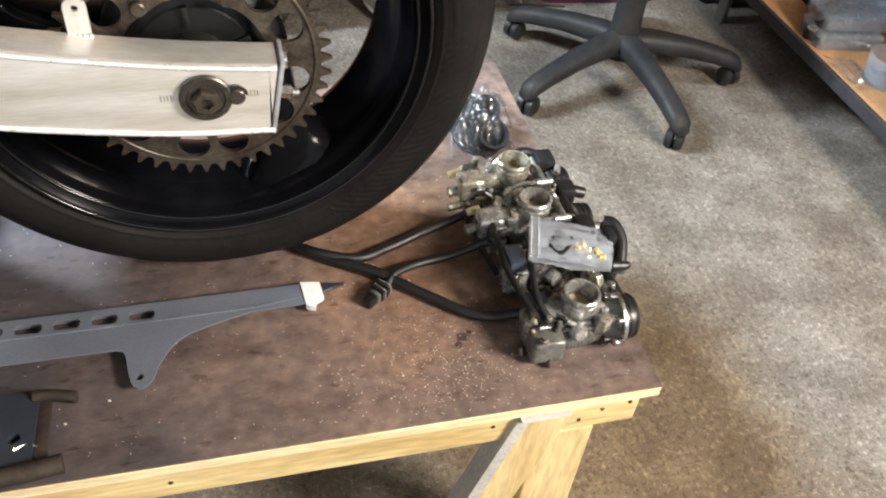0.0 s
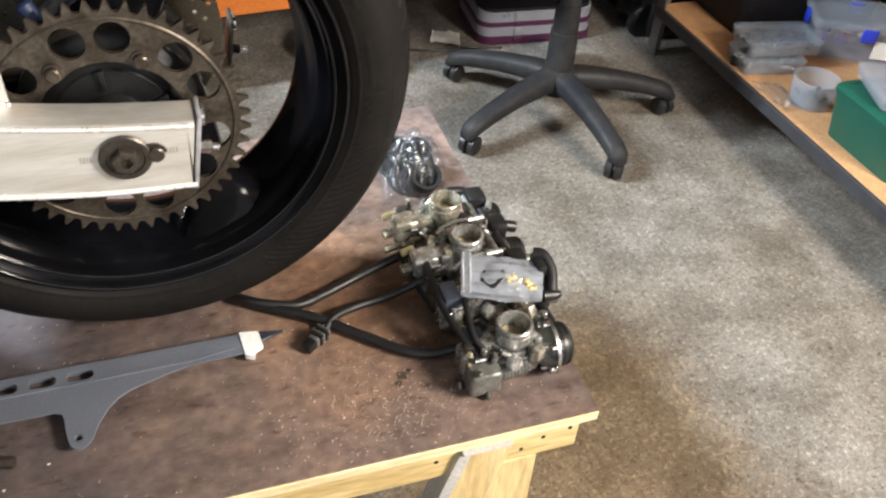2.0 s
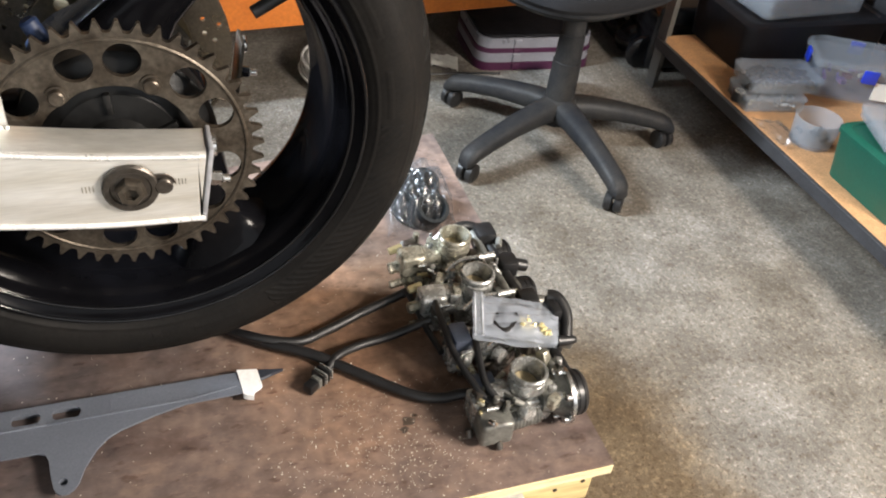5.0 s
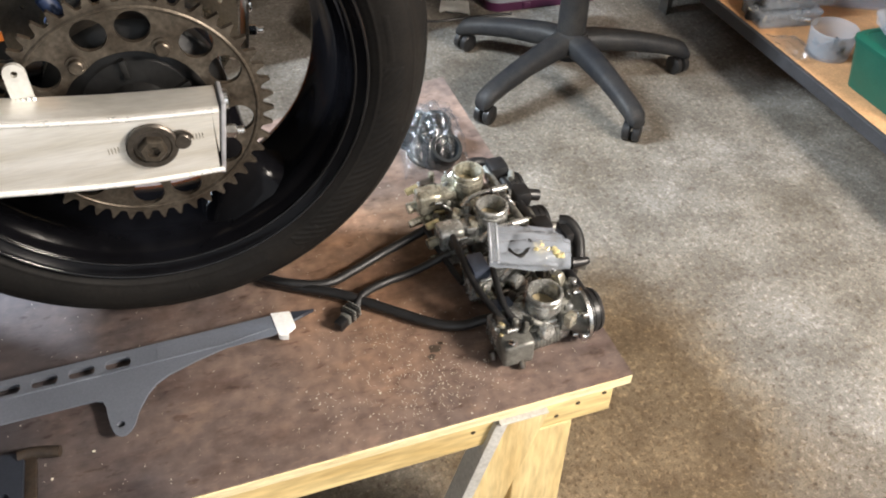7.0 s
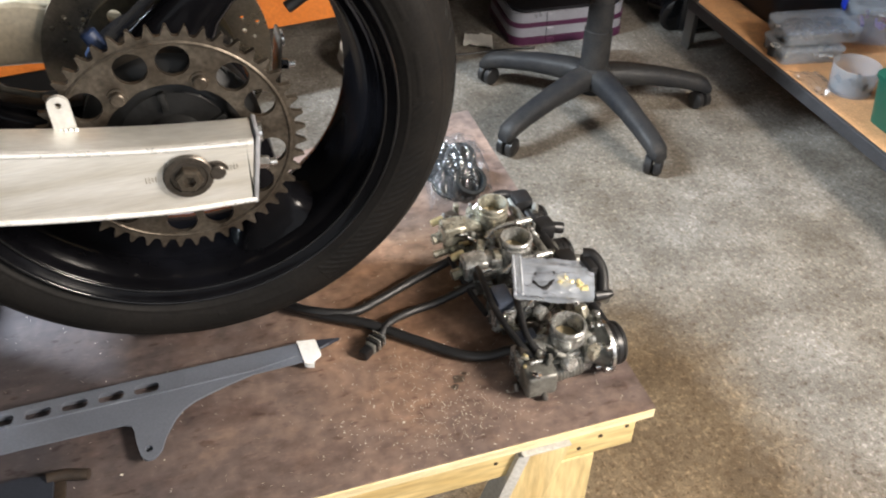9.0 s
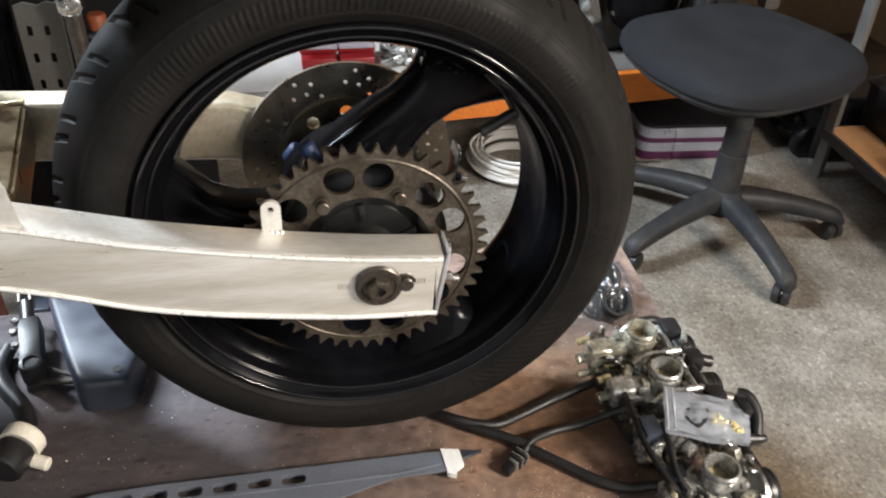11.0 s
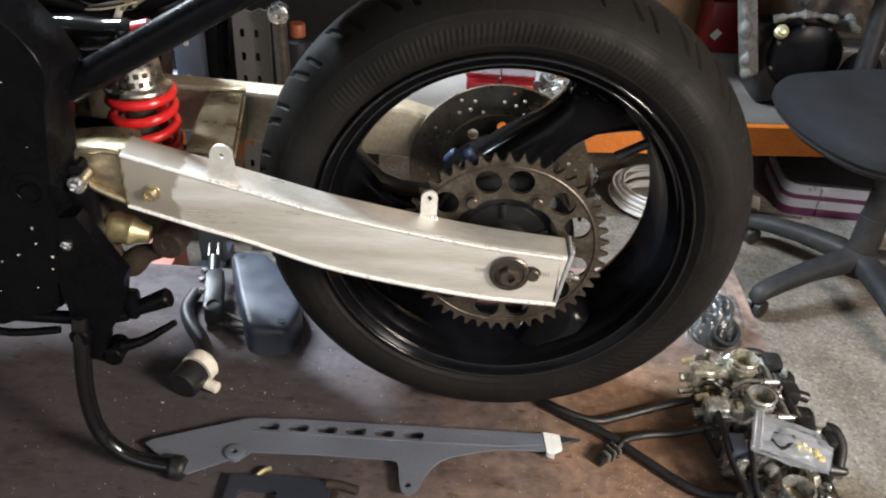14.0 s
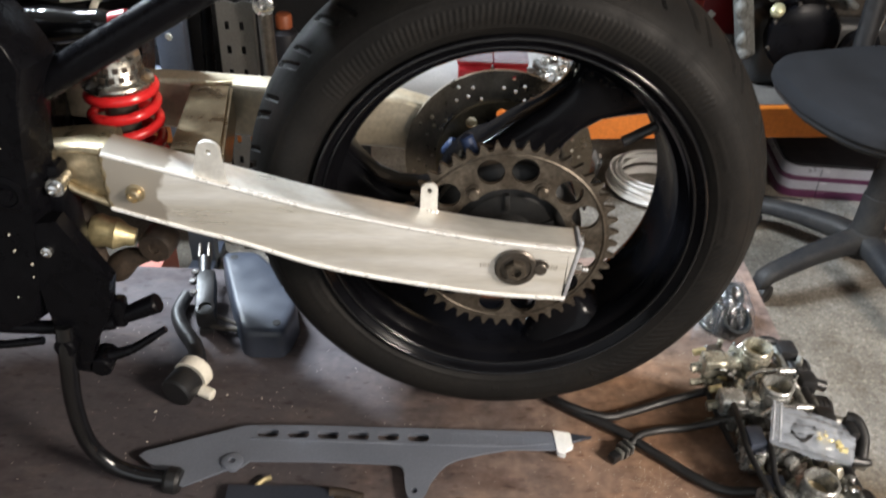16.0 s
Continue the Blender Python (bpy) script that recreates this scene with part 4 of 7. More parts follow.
def chassis():
    # broad black frame casting at the pivot
    sil = [(-0.4995, 0.690), (-0.482, 0.782), (-0.474, 0.855), (-0.4660, 0.898), (-0.4515, 0.937), (-0.4640, 0.962), (-0.477, 0.981), (-0.499, 1.006), (-0.56, 1.050), (-0.86, 1.085), (-0.86, 0.62), (-0.70, 0.615), (-0.58, 0.612), (-0.512, 0.640)]
    face = [(-0.503, 0.694), (-0.489, 0.782), (-0.481, 0.855), (-0.4740, 0.904), (-0.4640, 0.935), (-0.4720, 0.956), (-0.487, 0.974), (-0.508, 0.997), (-0.565, 1.038), (-0.855, 1.070), (-0.855, 0.628), (-0.70, 0.623), (-0.583, 0.620), (-0.516, 0.646)]
    bm = bmesh.new()
    rings = [[bm.verts.new((x, y, z)) for x, z in pts] for y, pts in ((0.004, sil), (-0.022, sil), (-0.048, face))]
    for r0, r1 in zip(rings, rings[1:]):
        for k in range(len(sil)):
            bm.faces.new([r0[k], r0[(k + 1) % len(sil)], r1[(k + 1) % len(sil)], r1[k]])
    bm.faces.new(rings[0])
    rim_edges = [e for e in bm.faces.new(rings[-1]).edges]
    bmesh.ops.bevel(bm, geom=rim_edges, offset=0.0022, segments=3, affect="EDGES")
    fr = part("frame_casting", bm, FRAMEBLACK, bike, "paint-flecked black frame side plate")
    # mirror of the near plate, not seen itself, added for its shade
    bm = bmesh.new()
    plate(bm, sil, [], 0.050, side_on(0.288))
    bmesh.ops.bevel(bm, geom=[e for e in bm.edges if len(e.link_faces) == 2 and e.calc_face_angle() > 0.6], offset=0.006, segments=2, affect="EDGES")
    part("far_frame_plate", bm, FRAMEBLACK, bike, "black frame plate on the far side")
    for x, y, z in ((-0.470, -0.030, 0.803), (-0.484, -0.046, 0.739)):
        bm = bmesh.new()
        lathe(bm, (x, y + 0.03, z), (0, -1, 0), [(0, 0), (0, 0.0075), (0.022, 0.0075), (0.022, 0.0098), (0.0275, 0.0098), (0.0275, 0.0062), (0.034, 0.0058), (0.035, 0.003), (0.032, 0)], 18)
        part("frame_bolt", bm, STEEL, fr, "bright steel frame bolt")
    bm = bmesh.new()
    box(bm, (-0.505, -0.018, 0.640), (-0.468, 0.02, 0.822), 0.006)
    part("bracket_plate", bm, FRAMEBLACK, fr)
    bm = bmesh.new()
    rng = random.Random(5)
    for k in range(60):
        x, z = -0.50 - 0.19 * rng.random(), 0.66 + 0.29 * rng.random()
        m = Matrix.Translation((x, -0.0484, z)) @ Matrix.Rotation(rng.random() * 3, 4, "Y")
        s = 0.0003 + 0.0007 * rng.random() ** 3
        box(bm, (-s * 1.6, -0.0005, -s), (s * 1.6, 0.0006, s), 0, m)
    tagged(part("paint_flecks", bm, SAWDUST, fr, "pale dust flecks", smooth=False), kind="stuff")
    # unseen rest of the bike ahead of the pivot, added to shade the bench
    bm = bmesh.new()
    box(bm, (-1.10, 0.010, 0.640), (-0.570, 0.275, 1.060), 0.03, None, 3)
    part("frame_shade_mass", bm, FRAMEBLACK, bike, "black mass for the unseen frame and engine, added for shade")
    bm = bmesh.new()
    box(bm, (-1.40, -0.14, 0.620), (-0.690, 0.36, 1.02), 0.07, None, 4)
    part("engine_shade_mass", bm, FRAMEBLACK, bike, "broad dark mass ahead of the pivot, added to shade the bench")
    # worn oily boss on the plate
    bm = bmesh.new()
    lathe(bm, (-0.510, -0.046, 0.806), (0, -1, 0), [(0, 0), (0, 0.021), (0.003, 0.020), (0.004, 0.014), (0.001, 0.012), (0.001, 0.008), (0.006, 0.007), (0.006, 0)], 24)
    part("pivot_boss", bm, FRAMEBLACK, fr)
    y = 0.005
    bm = bmesh.new()
    tube(bm, [(-0.480, y, 0.896), (-0.400, y, 0.944), (-0.252, y, 1.033), (-0.06, y, 1.148), (0.10, y, 1.235)], 0.0165, 18, 6)
    part("subframe_rail", bm, FRAMEBLACK, bike, "scuffed black subframe tube")
    # tray added above the wheel to keep the tube light off the tyre
    bm = bmesh.new()
    rings = []
    for x, z in ((-0.36, 1.030), (-0.33, 1.040), (-0.26, 1.075), (-0.10, 1.165), (0.06, 1.262)):
        rings.append([bm.verts.new((x, y, z + dz)) for y, dz in ((0.055, 0.0), (0.070, -0.014), (0.145, -0.020), (0.220, -0.014), (0.250, 0.0), (0.250, 0.060), (0.145, 0.075), (0.055, 0.060))])
    for r0, r1 in zip(rings, rings[1:]):
        for k in range(8):
            bm.faces.new([r0[k], r0[(k + 1) % 8], r1[(k + 1) % 8], r1[k]])
    bm.faces.new(rings[0][::-1])
    bm.faces.new(rings[-1])
    part("tyre_shade_tray", bm, BLACKPLASTIC, bike, "black tray added over the tyre to shade its top")
    bm = bmesh.new()
    tube(bm, [(-0.475, -0.012, 0.925), (-0.474, 0.01, 0.905), (-0.468, 0.03, 0.890)], 0.010, 10, 4)
    part("rail_lug", bm, STEEL, bike)


chassis()


def stand():
    bm = bmesh.new()
    tube(bm, [(-0.489, -0.046, 0.640), (-0.492, -0.050, 0.600), (-0.499, -0.053, 0.530), (-0.494, -0.056, 0.468), (-0.472, -0.058, 0.432), (-0.440, -0.060, 0.4175), (-0.403, -0.062, 0.4135)], 0.0102, 16, 8)
    st = part("side_stand", bm, GLOSSBLACK, bike, "gloss black curved stand leg")
    bm = bmesh.new()
    lathe(bm, (-0.409, -0.062, 0.4135), (1, -0.05, -0.08), [(0, 0), (0, 0.0125), (0.005, 0.0165), (0.016, 0.0165), (0.020, 0.0130), (0.020, 0)], 22)
    part("stand_foot", bm, BLACKPLASTIC, st)
    bm = bmesh.new()
    plate(bm, [(-0.500, 0.770), (-0.505, 0.700), (-0.500, 0.640), (-0.506, 0.578), (-0.472, 0.572), (-0.462, 0.610), (-0.437, 0.655), (-0.428, 0.700), (-0.447, 0.735), (-0.468, 0.775)], [], 0.020, side_on(-0.046))
    bmesh.ops.bevel(bm, geom=[e for e in bm.edges if len(e.link_faces) == 2 and e.calc_face_angle() > 1.0], offset=0.004, segments=3, affect="EDGES")
    rod(bm, (-0.490, -0.058, 0.615), (-0.490, -0.01, 0.615), 0.012, 18, 0.002)
    part("stand_bracket", bm, FRAMEBLACK, st)
    bm = bmesh.new()
    tube(bm, [(-0.640, -0.030, 0.628), (-0.560, -0.034, 0.626), (-0.480, -0.036, 0.630), (-0.440, -0.030, 0.634)], 0.008, 12, 5)
    tube(bm, [(-0.640, -0.040, 0.612), (-0.580, -0.044, 0.606), (-0.520, -0.040, 0.612)], 0.005, 10, 5)
    part("stand_crossbar", bm, FRAMEBLACK, st)
    bm = bmesh.new()
    rod(bm, (-0.430, -0.022, 0.638), (-0.392, -0.018, 0.655), 0.0095, 16, 0.002, 0.0118)
    box(bm, (-0.446, -0.032, 0.626), (-0.427, -0.012, 0.662), 0.005)
    part("stand_peg", bm, FRAMEBLACK, st)
    bm = bmesh.new()
    tube(bm, [(-0.455, -0.030, 0.585), (-0.430, -0.024, 0.590), (-0.392, -0.012, 0.612)], lambda u: 0.008 - 0.004 * u, 10, 5)
    rod(bm, (-0.462, -0.046, 0.578), (-0.462, -0.014, 0.578), 0.013, 14, 0.002)
    part("stand_spring_arm", bm, FRAMEBLACK, st)


stand()


# ---- things on the bench ----
def chain_guard():
    z0 = BENCH_Z + 0.0095
    outer = [(-0.452, -0.026), (-0.446, -0.018), (-0.334, 0.030), (-0.322, 0.033), (-0.247, 0.0365), (-0.111, 0.0385), (0.019, 0.040), (0.078, 0.041), (0.104, 0.0375), (0.126, 0.0343), (0.1005, 0.0250), (0.078, 0.010), (0.019, 0.008), (-0.014, -0.0005), (-0.048, -0.0120), (-0.062, -0.0205), (-0.072, -0.0320), (-0.083, -0.052), (-0.0885, -0.069), (-0.093, -0.0755), (-0.0985, -0.0790), (-0.104, -0.0795), (-0.1085, -0.0765), (-0.1115, -0.070), (-0.1150, -0.051), (-0.1165, -0.036), (-0.120, -0.0275), (-0.128, -0.0240), (-0.164, -0.0240), (-0.236, -0.0245), (-0.312, -0.0275), (-0.320, -0.038), (-0.340, -0.045), (-0.369, -0.062), (-0.384, -0.071), (-0.396, -0.069)]
    slots = [slot(-0.2975 + 0.0393 * k, 0.0205 + 0.0004 * k, 0.0280, 0.0140, 0.0055) for k in range(6)]
    eye = [circle(-0.1025, -0.0645, 0.0042, 14), circle(-0.333, -0.030, 0.0040, 14)]
    bm = bmesh.new()
    plate(bm, outer, slots + eye, 0.0022, Matrix.Translation((0, 0, z0 + 0.0013)))
    g = tagged(part("chain_guard", bm, GREYPLASTIC, label="x", smooth=False), "matt grey plastic motorcycle chain guard lying on the bench", "chain guard")
    # turned-down flange along the far edge and the ends
    edge = outer[1:9]
    bm = bmesh.new()
    for (x0, y0), (x1, y1) in zip(edge, edge[1:]):
        a = math.atan2(y1 - y0, x1 - x0)
        n = math.hypot(x1 - x0, y1 - y0)
        box(bm, (0, -0.0035, BENCH_Z + 0.0005 - z0), (n, -0.0004, 0.0), 0, Matrix.Translation((x0, y0, z0)) @ Matrix.Rotation(a, 4, "Z"))
    part("flange", bm, GREYPLASTIC, g, smooth=False)
    bm = bmesh.new()
    for (x0, y0), (x1, y1) in zip(((-0.318, 0.009), (-0.120, 0.0105), (0.02, 0.013)), ((-0.120, 0.0105), (0.02, 0.013), (0.074, 0.021))):
        a = math.atan2(y1 - y0, x1 - x0)
        n = math.hypot(x1 - x0, y1 - y0)
        box(bm, (0, -0.0014, 0.0030), (n, 0.0014, 0.0050), 0.0008, Matrix.Translation((x0, y0, z0)) @ Matrix.Rotation(a, 4, "Z"))
    part("ridge", bm, GREYPLASTIC, g)
    for x in (-0.045, -0.010, 0.024):
        bm = bmesh.new()
        plate(bm, slot(x, 0.024, 0.026, 0.018, 0.004), [slot(x, 0.024, 0.0245, 0.0165, 0.0035)], 0.0006, Matrix.Translation((0, 0, z0 + 0.0034)))
        part("moulded_recess", bm, GREYPLASTIC, g, smooth=False)
    bm = bmesh.new()
    lathe(bm, (-0.333, -0.031, z0 + 0.003), (0, 0, 1), [(0, 0.0042), (0, 0.0135), (0.0035, 0.0130), (0.0042, 0.0115), (0.0042, 0.0042)], 26, close=True)
    part("lug_face", bm, GREYPLASTIC, g)
    for (x, y) in ((-0.333, -0.030), (-0.1025, -0.0645)):
        bm = bmesh.new()
        lathe(bm, (x, y, BENCH_Z + 0.0005), (0, 0, 1), [(0, 0.0045), (0, 0.0070), (0.0085, 0.0080), (0.0092, 0.0080), (0.0092, 0.0043)], 24, close=True)
        part("mounting_lug", bm, GREYPLASTIC, g)
    bm = bmesh.new()
    plate(bm, [(0.077, 0.0430), (0.099, 0.0395), (0.1015, 0.0165), (0.092, 0.0105), (0.090, 0.001), (0.084, 0.003), (0.080, 0.0055)], [], 0.0070, Matrix.Translation((0, 0, z0 - 0.002)))
    part("tape_wrap", bm, TAPE, g, "strip of cream masking tape wrapped round the tip", smooth=False)
    bm = bmesh.new()
    plate(bm, [(0.1005, 0.0385), (0.108, 0.0374), (0.1275, 0.0345), (0.101, 0.0255)], [], 0.0046, Matrix.Translation((0, 0, z0)))
    part("tip", bm, DARKPLASTIC, g, "blackened tip", smooth=False)


chain_guard()


def peg_bracket():
    z = BENCH_Z
    th = empty("grey_bracket", (-0.25, -0.12, z), "grey plastic bracket with dark metal pegs on the bench", "bracket")
    outer = [(-0.330, -0.065), (-0.230, -0.062), (-0.206, -0.067), (-0.200, -0.076), (-0.2015, -0.16), (-0.330, -0.158)]
    bm = bmesh.new()
    plate(bm, outer, [circle(-0.219, -0.118, 0.006, 14), slot(-0.29, -0.11, 0.05, 0.05, 0.008)], 0.008, Matrix.Translation((0, 0, z + 0.003)))
    part("plate", bm, DARKPLASTIC, th, smooth=False)
    bm = bmesh.new()
    tube(bm, [(-0.206, -0.07, z + 0.010), (-0.190, -0.07, z + 0.010), (-0.165, -0.076, z + 0.009)], 0.0062, 12, 4)
    part("peg", bm, RUSTY, th)
    bm = bmesh.new()
    tube(bm, [(-0.330, -0.166, z + 0.011), (-0.215, -0.16, z + 0.0115), (-0.172, -0.154, z + 0.0105)], 0.0098, 14, 4)
    part("peg", bm, RUSTY, th)
    bm = bmesh.new()
    box(bm, (-0.2005, -0.148, z + 0.001), (-0.189, -0.074, z + 0.007), 0.001)
    part("rusty_bar", bm, RUSTY, th, "rusty brown bar")
    bm = bmesh.new()
    tube(bm, [(-0.218, -0.132, z + 0.012), (-0.207, -0.126, z + 0.010), (-0.198, -0.129, z + 0.009)], 0.0012, 6, 4)
    part("wire_clip", bm, STEEL, th)


peg_bracket()


def carburettors():
    z = BENCH_Z
    th = empty("carburettor_bank", (0.375, 0.05, z), "bank of four stained alloy motorcycle carburettors on the bench corner", "carburettors")
    rng = random.Random(4)
    for k, yc in enumerate((0.161, 0.085, 0.007, -0.078)):
        xc = (0.371, 0.3755, 0.377, 0.377)[k]
        alloy = CASTALU if k < 1 else CASTALU2
        bm = bmesh.new()
        lathe(bm, (xc, yc, z + 0.003), (0, 0, 1), [(0, 0), (0, 0.022), (0.010, 0.025), (0.026, 0.024), (0.030, 0.021), (0.044, 0.020), (0.050, 0.0215), (0.060, 0.0205), (0.060, 0.0172), (0.034, 0.0168), (0.034, 0.0)], 28)
        box(bm, (xc - 0.030, yc - 0.022, z + 0.006), (xc + 0.030, yc + 0.022, z + 0.036), 0.006)
        box(bm, (xc - 0.044, yc - 0.012, z + 0.016), (xc - 0.018, yc + 0.016, z + 0.050), 0.005)
        lathe(bm, (xc - 0.010, yc - 0.026, z + 0.040), (0.3, -1, 0.2), [(0, 0), (0, 0.0095), (0.008, 0.0095), (0.010, 0.008), (0.010, 0)], 18)
        body = part("carburettor_body", bm, alloy, th, "oily cast alloy carburettor body")
        bm = bmesh.new()
        lathe(bm, (xc, yc, z + 0.0635), (0, 0, 1), [(-0.012, 0.0195), (-0.004, 0.0195), (-0.003, 0.0210), (0.0, 0.0210), (0.001, 0.0195), (0.004, 0.0195), (0.006, 0.0215), (0.009, 0.0215), (0.0105, 0.0200), (0.0105, 0.0180), (0.004, 0.0168), (-0.026, 0.0160)], 36)
        part("throat_ring", bm, alloy, body, "round inlet throat")
        bm = bmesh.new()
        lathe(bm, (xc, yc, z + 0.052), (0.30, -0.1, 1), [(0, 0), (0, 0.0157), (0.0016, 0.0157), (0.0016, 0)], 24)
        part("butterfly", bm, BORE, body, "brass butterfly plate")
        # float bowl to the left
        bm = bmesh.new()
        if k < 2:
            box(bm, (xc - 0.074, yc - 0.016, z + 0.020), (xc - 0.040, yc + 0.014, z + 0.054), 0.0055, None, 3)
            box(bm, (xc - 0.068, yc - 0.024, z + 0.004), (xc - 0.036, yc + 0.022, z + 0.024), 0.005)
        else:
            box(bm, (xc - 0.064, yc - 0.018, z + 0.006), (xc - 0.034, yc + 0.018, z + 0.040), 0.005)
        bowl = part("float_bowl", bm, alloy, th, "cast float bowl")
        for sy in (-0.021, 0.019):
            for sz in (0.010, 0.030, 0.046):
                bm = bmesh.new()
                rod(bm, (xc - 0.040, yc + sy, z + sz), (xc - 0.054, yc + sy, z + sz), rng.uniform(0.0024, 0.0036), 10, 0.0006)
                part("screw", bm, rng.choice([STEEL, BRASS, DARKSTEEL]), bowl)
        if k < 2:
            bm = bmesh.new()
            rod(bm, (xc - 0.064, yc + 0.020, z + 0.046), (xc - 0.082, yc + 0.018, z + 0.042), 0.0050, 8, 0.001)
            part("drain_plug", bm, BRASS, bowl, "brass drain plug")
            bm = bmesh.new()
            rod(bm, (xc - 0.070, yc + 0.002, z + 0.030), (xc - 0.086, yc + 0.000, z + 0.028), 0.0075, 6, 0.001)
            part("drain_plug", bm, CASTALU, bowl)
            bm = bmesh.new()
            rod(bm, (xc - 0.062, yc - 0.014, z + 0.018), (xc - 0.088, yc - 0.015, z + 0.014), 0.0052, 6, 0.001)
            part("drain_plug", bm, CASTALU, bowl)
        # vacuum chamber and cap to the right
        last = k == 3
        rr = 0.84 if last else 0.74
        bm = bmesh.new()
        lathe(bm, (xc + (0.014 if last else 0.026), yc - (0.010 if last else 0.004), z + 0.034 * (1 if last else 0.84)), (1, 0, 0), [(0, 0), (0, 0.018 * rr), (0.014, 0.022 * rr), (0.020, 0.027 * rr), (0.026, 0.0325 * rr), (0.030, 0.0325 * rr), (0.031, 0.0305 * rr), (0.031, 0)], 32)
        ch = part("vacuum_chamber", bm, CARBGREY, th)
        if last:
            bm = bmesh.new()
            lathe(bm, (xc + 0.0405, yc - 0.010, z + 0.035), (1, 0, 0), [(0, 0.020), (0, 0.0342), (0.0042, 0.0342), (0.0042, 0.020)], 40, close=True)
            part("silver_flange", bm, STEEL, ch, "bright silver flange")
            for q in range(6):
                bm = bmesh.new()
                a = 1.05 * q + 0.3
                p = Vector((xc + 0.034, yc - 0.010 + 0.030 * math.cos(a), z + 0.034 + 0.030 * math.sin(a)))
                rod(bm, p, p + Vector((0.008, 0, 0)), 0.0042, 10, 0.001)
                part("flange_screw", bm, STEEL, ch)
        bm = bmesh.new()
        lathe(bm, (xc + (0.0455 if last else 0.0575), yc - (0.010 if last else 0.004), z + 0.034 * (1 if last else 0.84)), (1, 0, 0), [(0, 0), (0, 0.0318 * rr), (0.005, 0.0318 * rr), (0.0055, 0.0306 * rr), (0.007, 0.0306 * rr), (0.0075, 0.0316 * rr), (0.012, 0.0314 * rr), (0.0125, 0.0300 * rr), (0.014, 0.0300 * rr), (0.0145, 0.0312 * rr), (0.018, 0.0300 * rr), (0.020, 0.0270 * rr), (0.021, 0.020 * rr), (0.021, 0)], 32)
        part("chamber_cap", bm, BLACKPLASTIC, ch, "black plastic chamber cap")
        # small screws, levers, ports and pipes over the top
        for j in range(50):
            bm = bmesh.new()
            x, y = xc + rng.uniform(-0.060, 0.046), yc + rng.uniform(-0.034, 0.034)
            if math.hypot(x - xc, y - yc) < 0.0235:
                continue
            h = z + rng.uniform(0.036, 0.058) - 0.25 * max(0, abs(x - xc) - 0.03)
            r = rng.uniform(0.0016, 0.0046)
            d = Vector(rng.choice([(0, 0, 1), (0.1, 0, 1), (-0.8, 0.1, 0.5), (0.7, 0.2, 0.6), (0.1, 1, 0.1), (1, 0.1, 0.1), (0.3, -0.8, 0.4)])).normalized()
            p = Vector((x, y, h - 0.010))
            if j % 4 == 0:
                s = rng.uniform(0.004, 0.009)
                box(bm, (-s, -s * 0.6, -0.006), (s, s * 0.6, 0.006), 0.0015, Matrix.Translation(p + Vector((0, 0, 0.003))) @ Matrix.Rotation(rng.uniform(0, 3), 4, "Z") @ Matrix.Rotation(rng.uniform(-0.4, 0.4), 4, "X"))
                part("bracket", bm, rng.choice([CASTALU2, CASTALU, CARBGREY, DARKSTEEL]), body)
            else:
                rod(bm, p, p + d * rng.uniform(0.010, 0.020), r, rng.choice([6, 10, 14]), r * 0.25)
                part(rng.choice(["screw", "brass_jet", "port"]), bm, rng.choice([STEEL, BRASS, CARBGREY, DARKSTEEL, CASTALU2, CASTALU, CARBGREY]), body)
    # rails, shafts and linkage
    for x, zz, r, mt in ((0.404, 0.054, 0.0050, CARBGREY), (0.420, 0.046, 0.0070, BLACKPLASTIC), (0.330, 0.016, 0.004, CASTALU)):
        bm = bmesh.new()
        rod(bm, (x, 0.190, z + zz), (x + 0.012, -0.088, z + zz), r, 12, 0.0008)
        part("linkage_shaft", bm, mt, th)
    for y in (0.118, 0.048, -0.022):
        bm = bmesh.new()
        tube(bm, [(0.346, y - 0.004, z + 0.054), (0.362, y + 0.001, z + 0.064), (0.385, y + 0.003, z + 0.066), (0.400, y, z + 0.064)], 0.0030, 8, 5)
        part("balance_pipe", bm, STEEL, th)
        bm = bmesh.new()
        rod(bm, (0.388, y + 0.002, z + 0.066), (0.412, y + 0.004, z + 0.065), 0.0046, 12, 0.001)
        part("pipe_union", bm, CASTALU2, th, "bright alloy pipe union")
        bm = bmesh.new()
        n = 60
        tube(bm, [(0.406 + 0.0046 * math.cos(k * 0.62), y - 0.026 + 0.020 * k / n, z + 0.058 + 0.0046 * math.sin(k * 0.62)) for k in range(n)], 0.0008, 6, 1, smooth=False)
        part("return_spring", bm, STEEL, th)
        bm = bmesh.new()
        box(bm, (0.392, y - 0.020, z + 0.044), (0.396, y + 0.002, z + 0.066), 0.001)
        part("throttle_lever", bm, DARKSTEEL, th)
        bm = bmesh.new()
        box(bm, (0.418, y - 0.014, z + 0.036), (0.442, y + 0.012, z + 0.062), 0.005)
        part("cable_holder", bm, BLACKPLASTIC, th)
        bm = bmesh.new()
        rod(bm, (0.440, y - 0.002, z + 0.050), (0.456, y - 0.004, z + 0.046), 0.008, 14, 0.001)
        part("idle_knob", bm, BLACKPLASTIC if y > 0.1 else CARBGREY, th)
    # near end: flat dark cover, ribbed drum and feet
    bm = bmesh.new()
    box(bm, (0.314, -0.119, z + 0.006), (0.352, -0.084, z + 0.040), 0.005, None, 3)
    part("end_cover", bm, CARBGREY, th, "dark grey end cover")
    bm = bmesh.new()
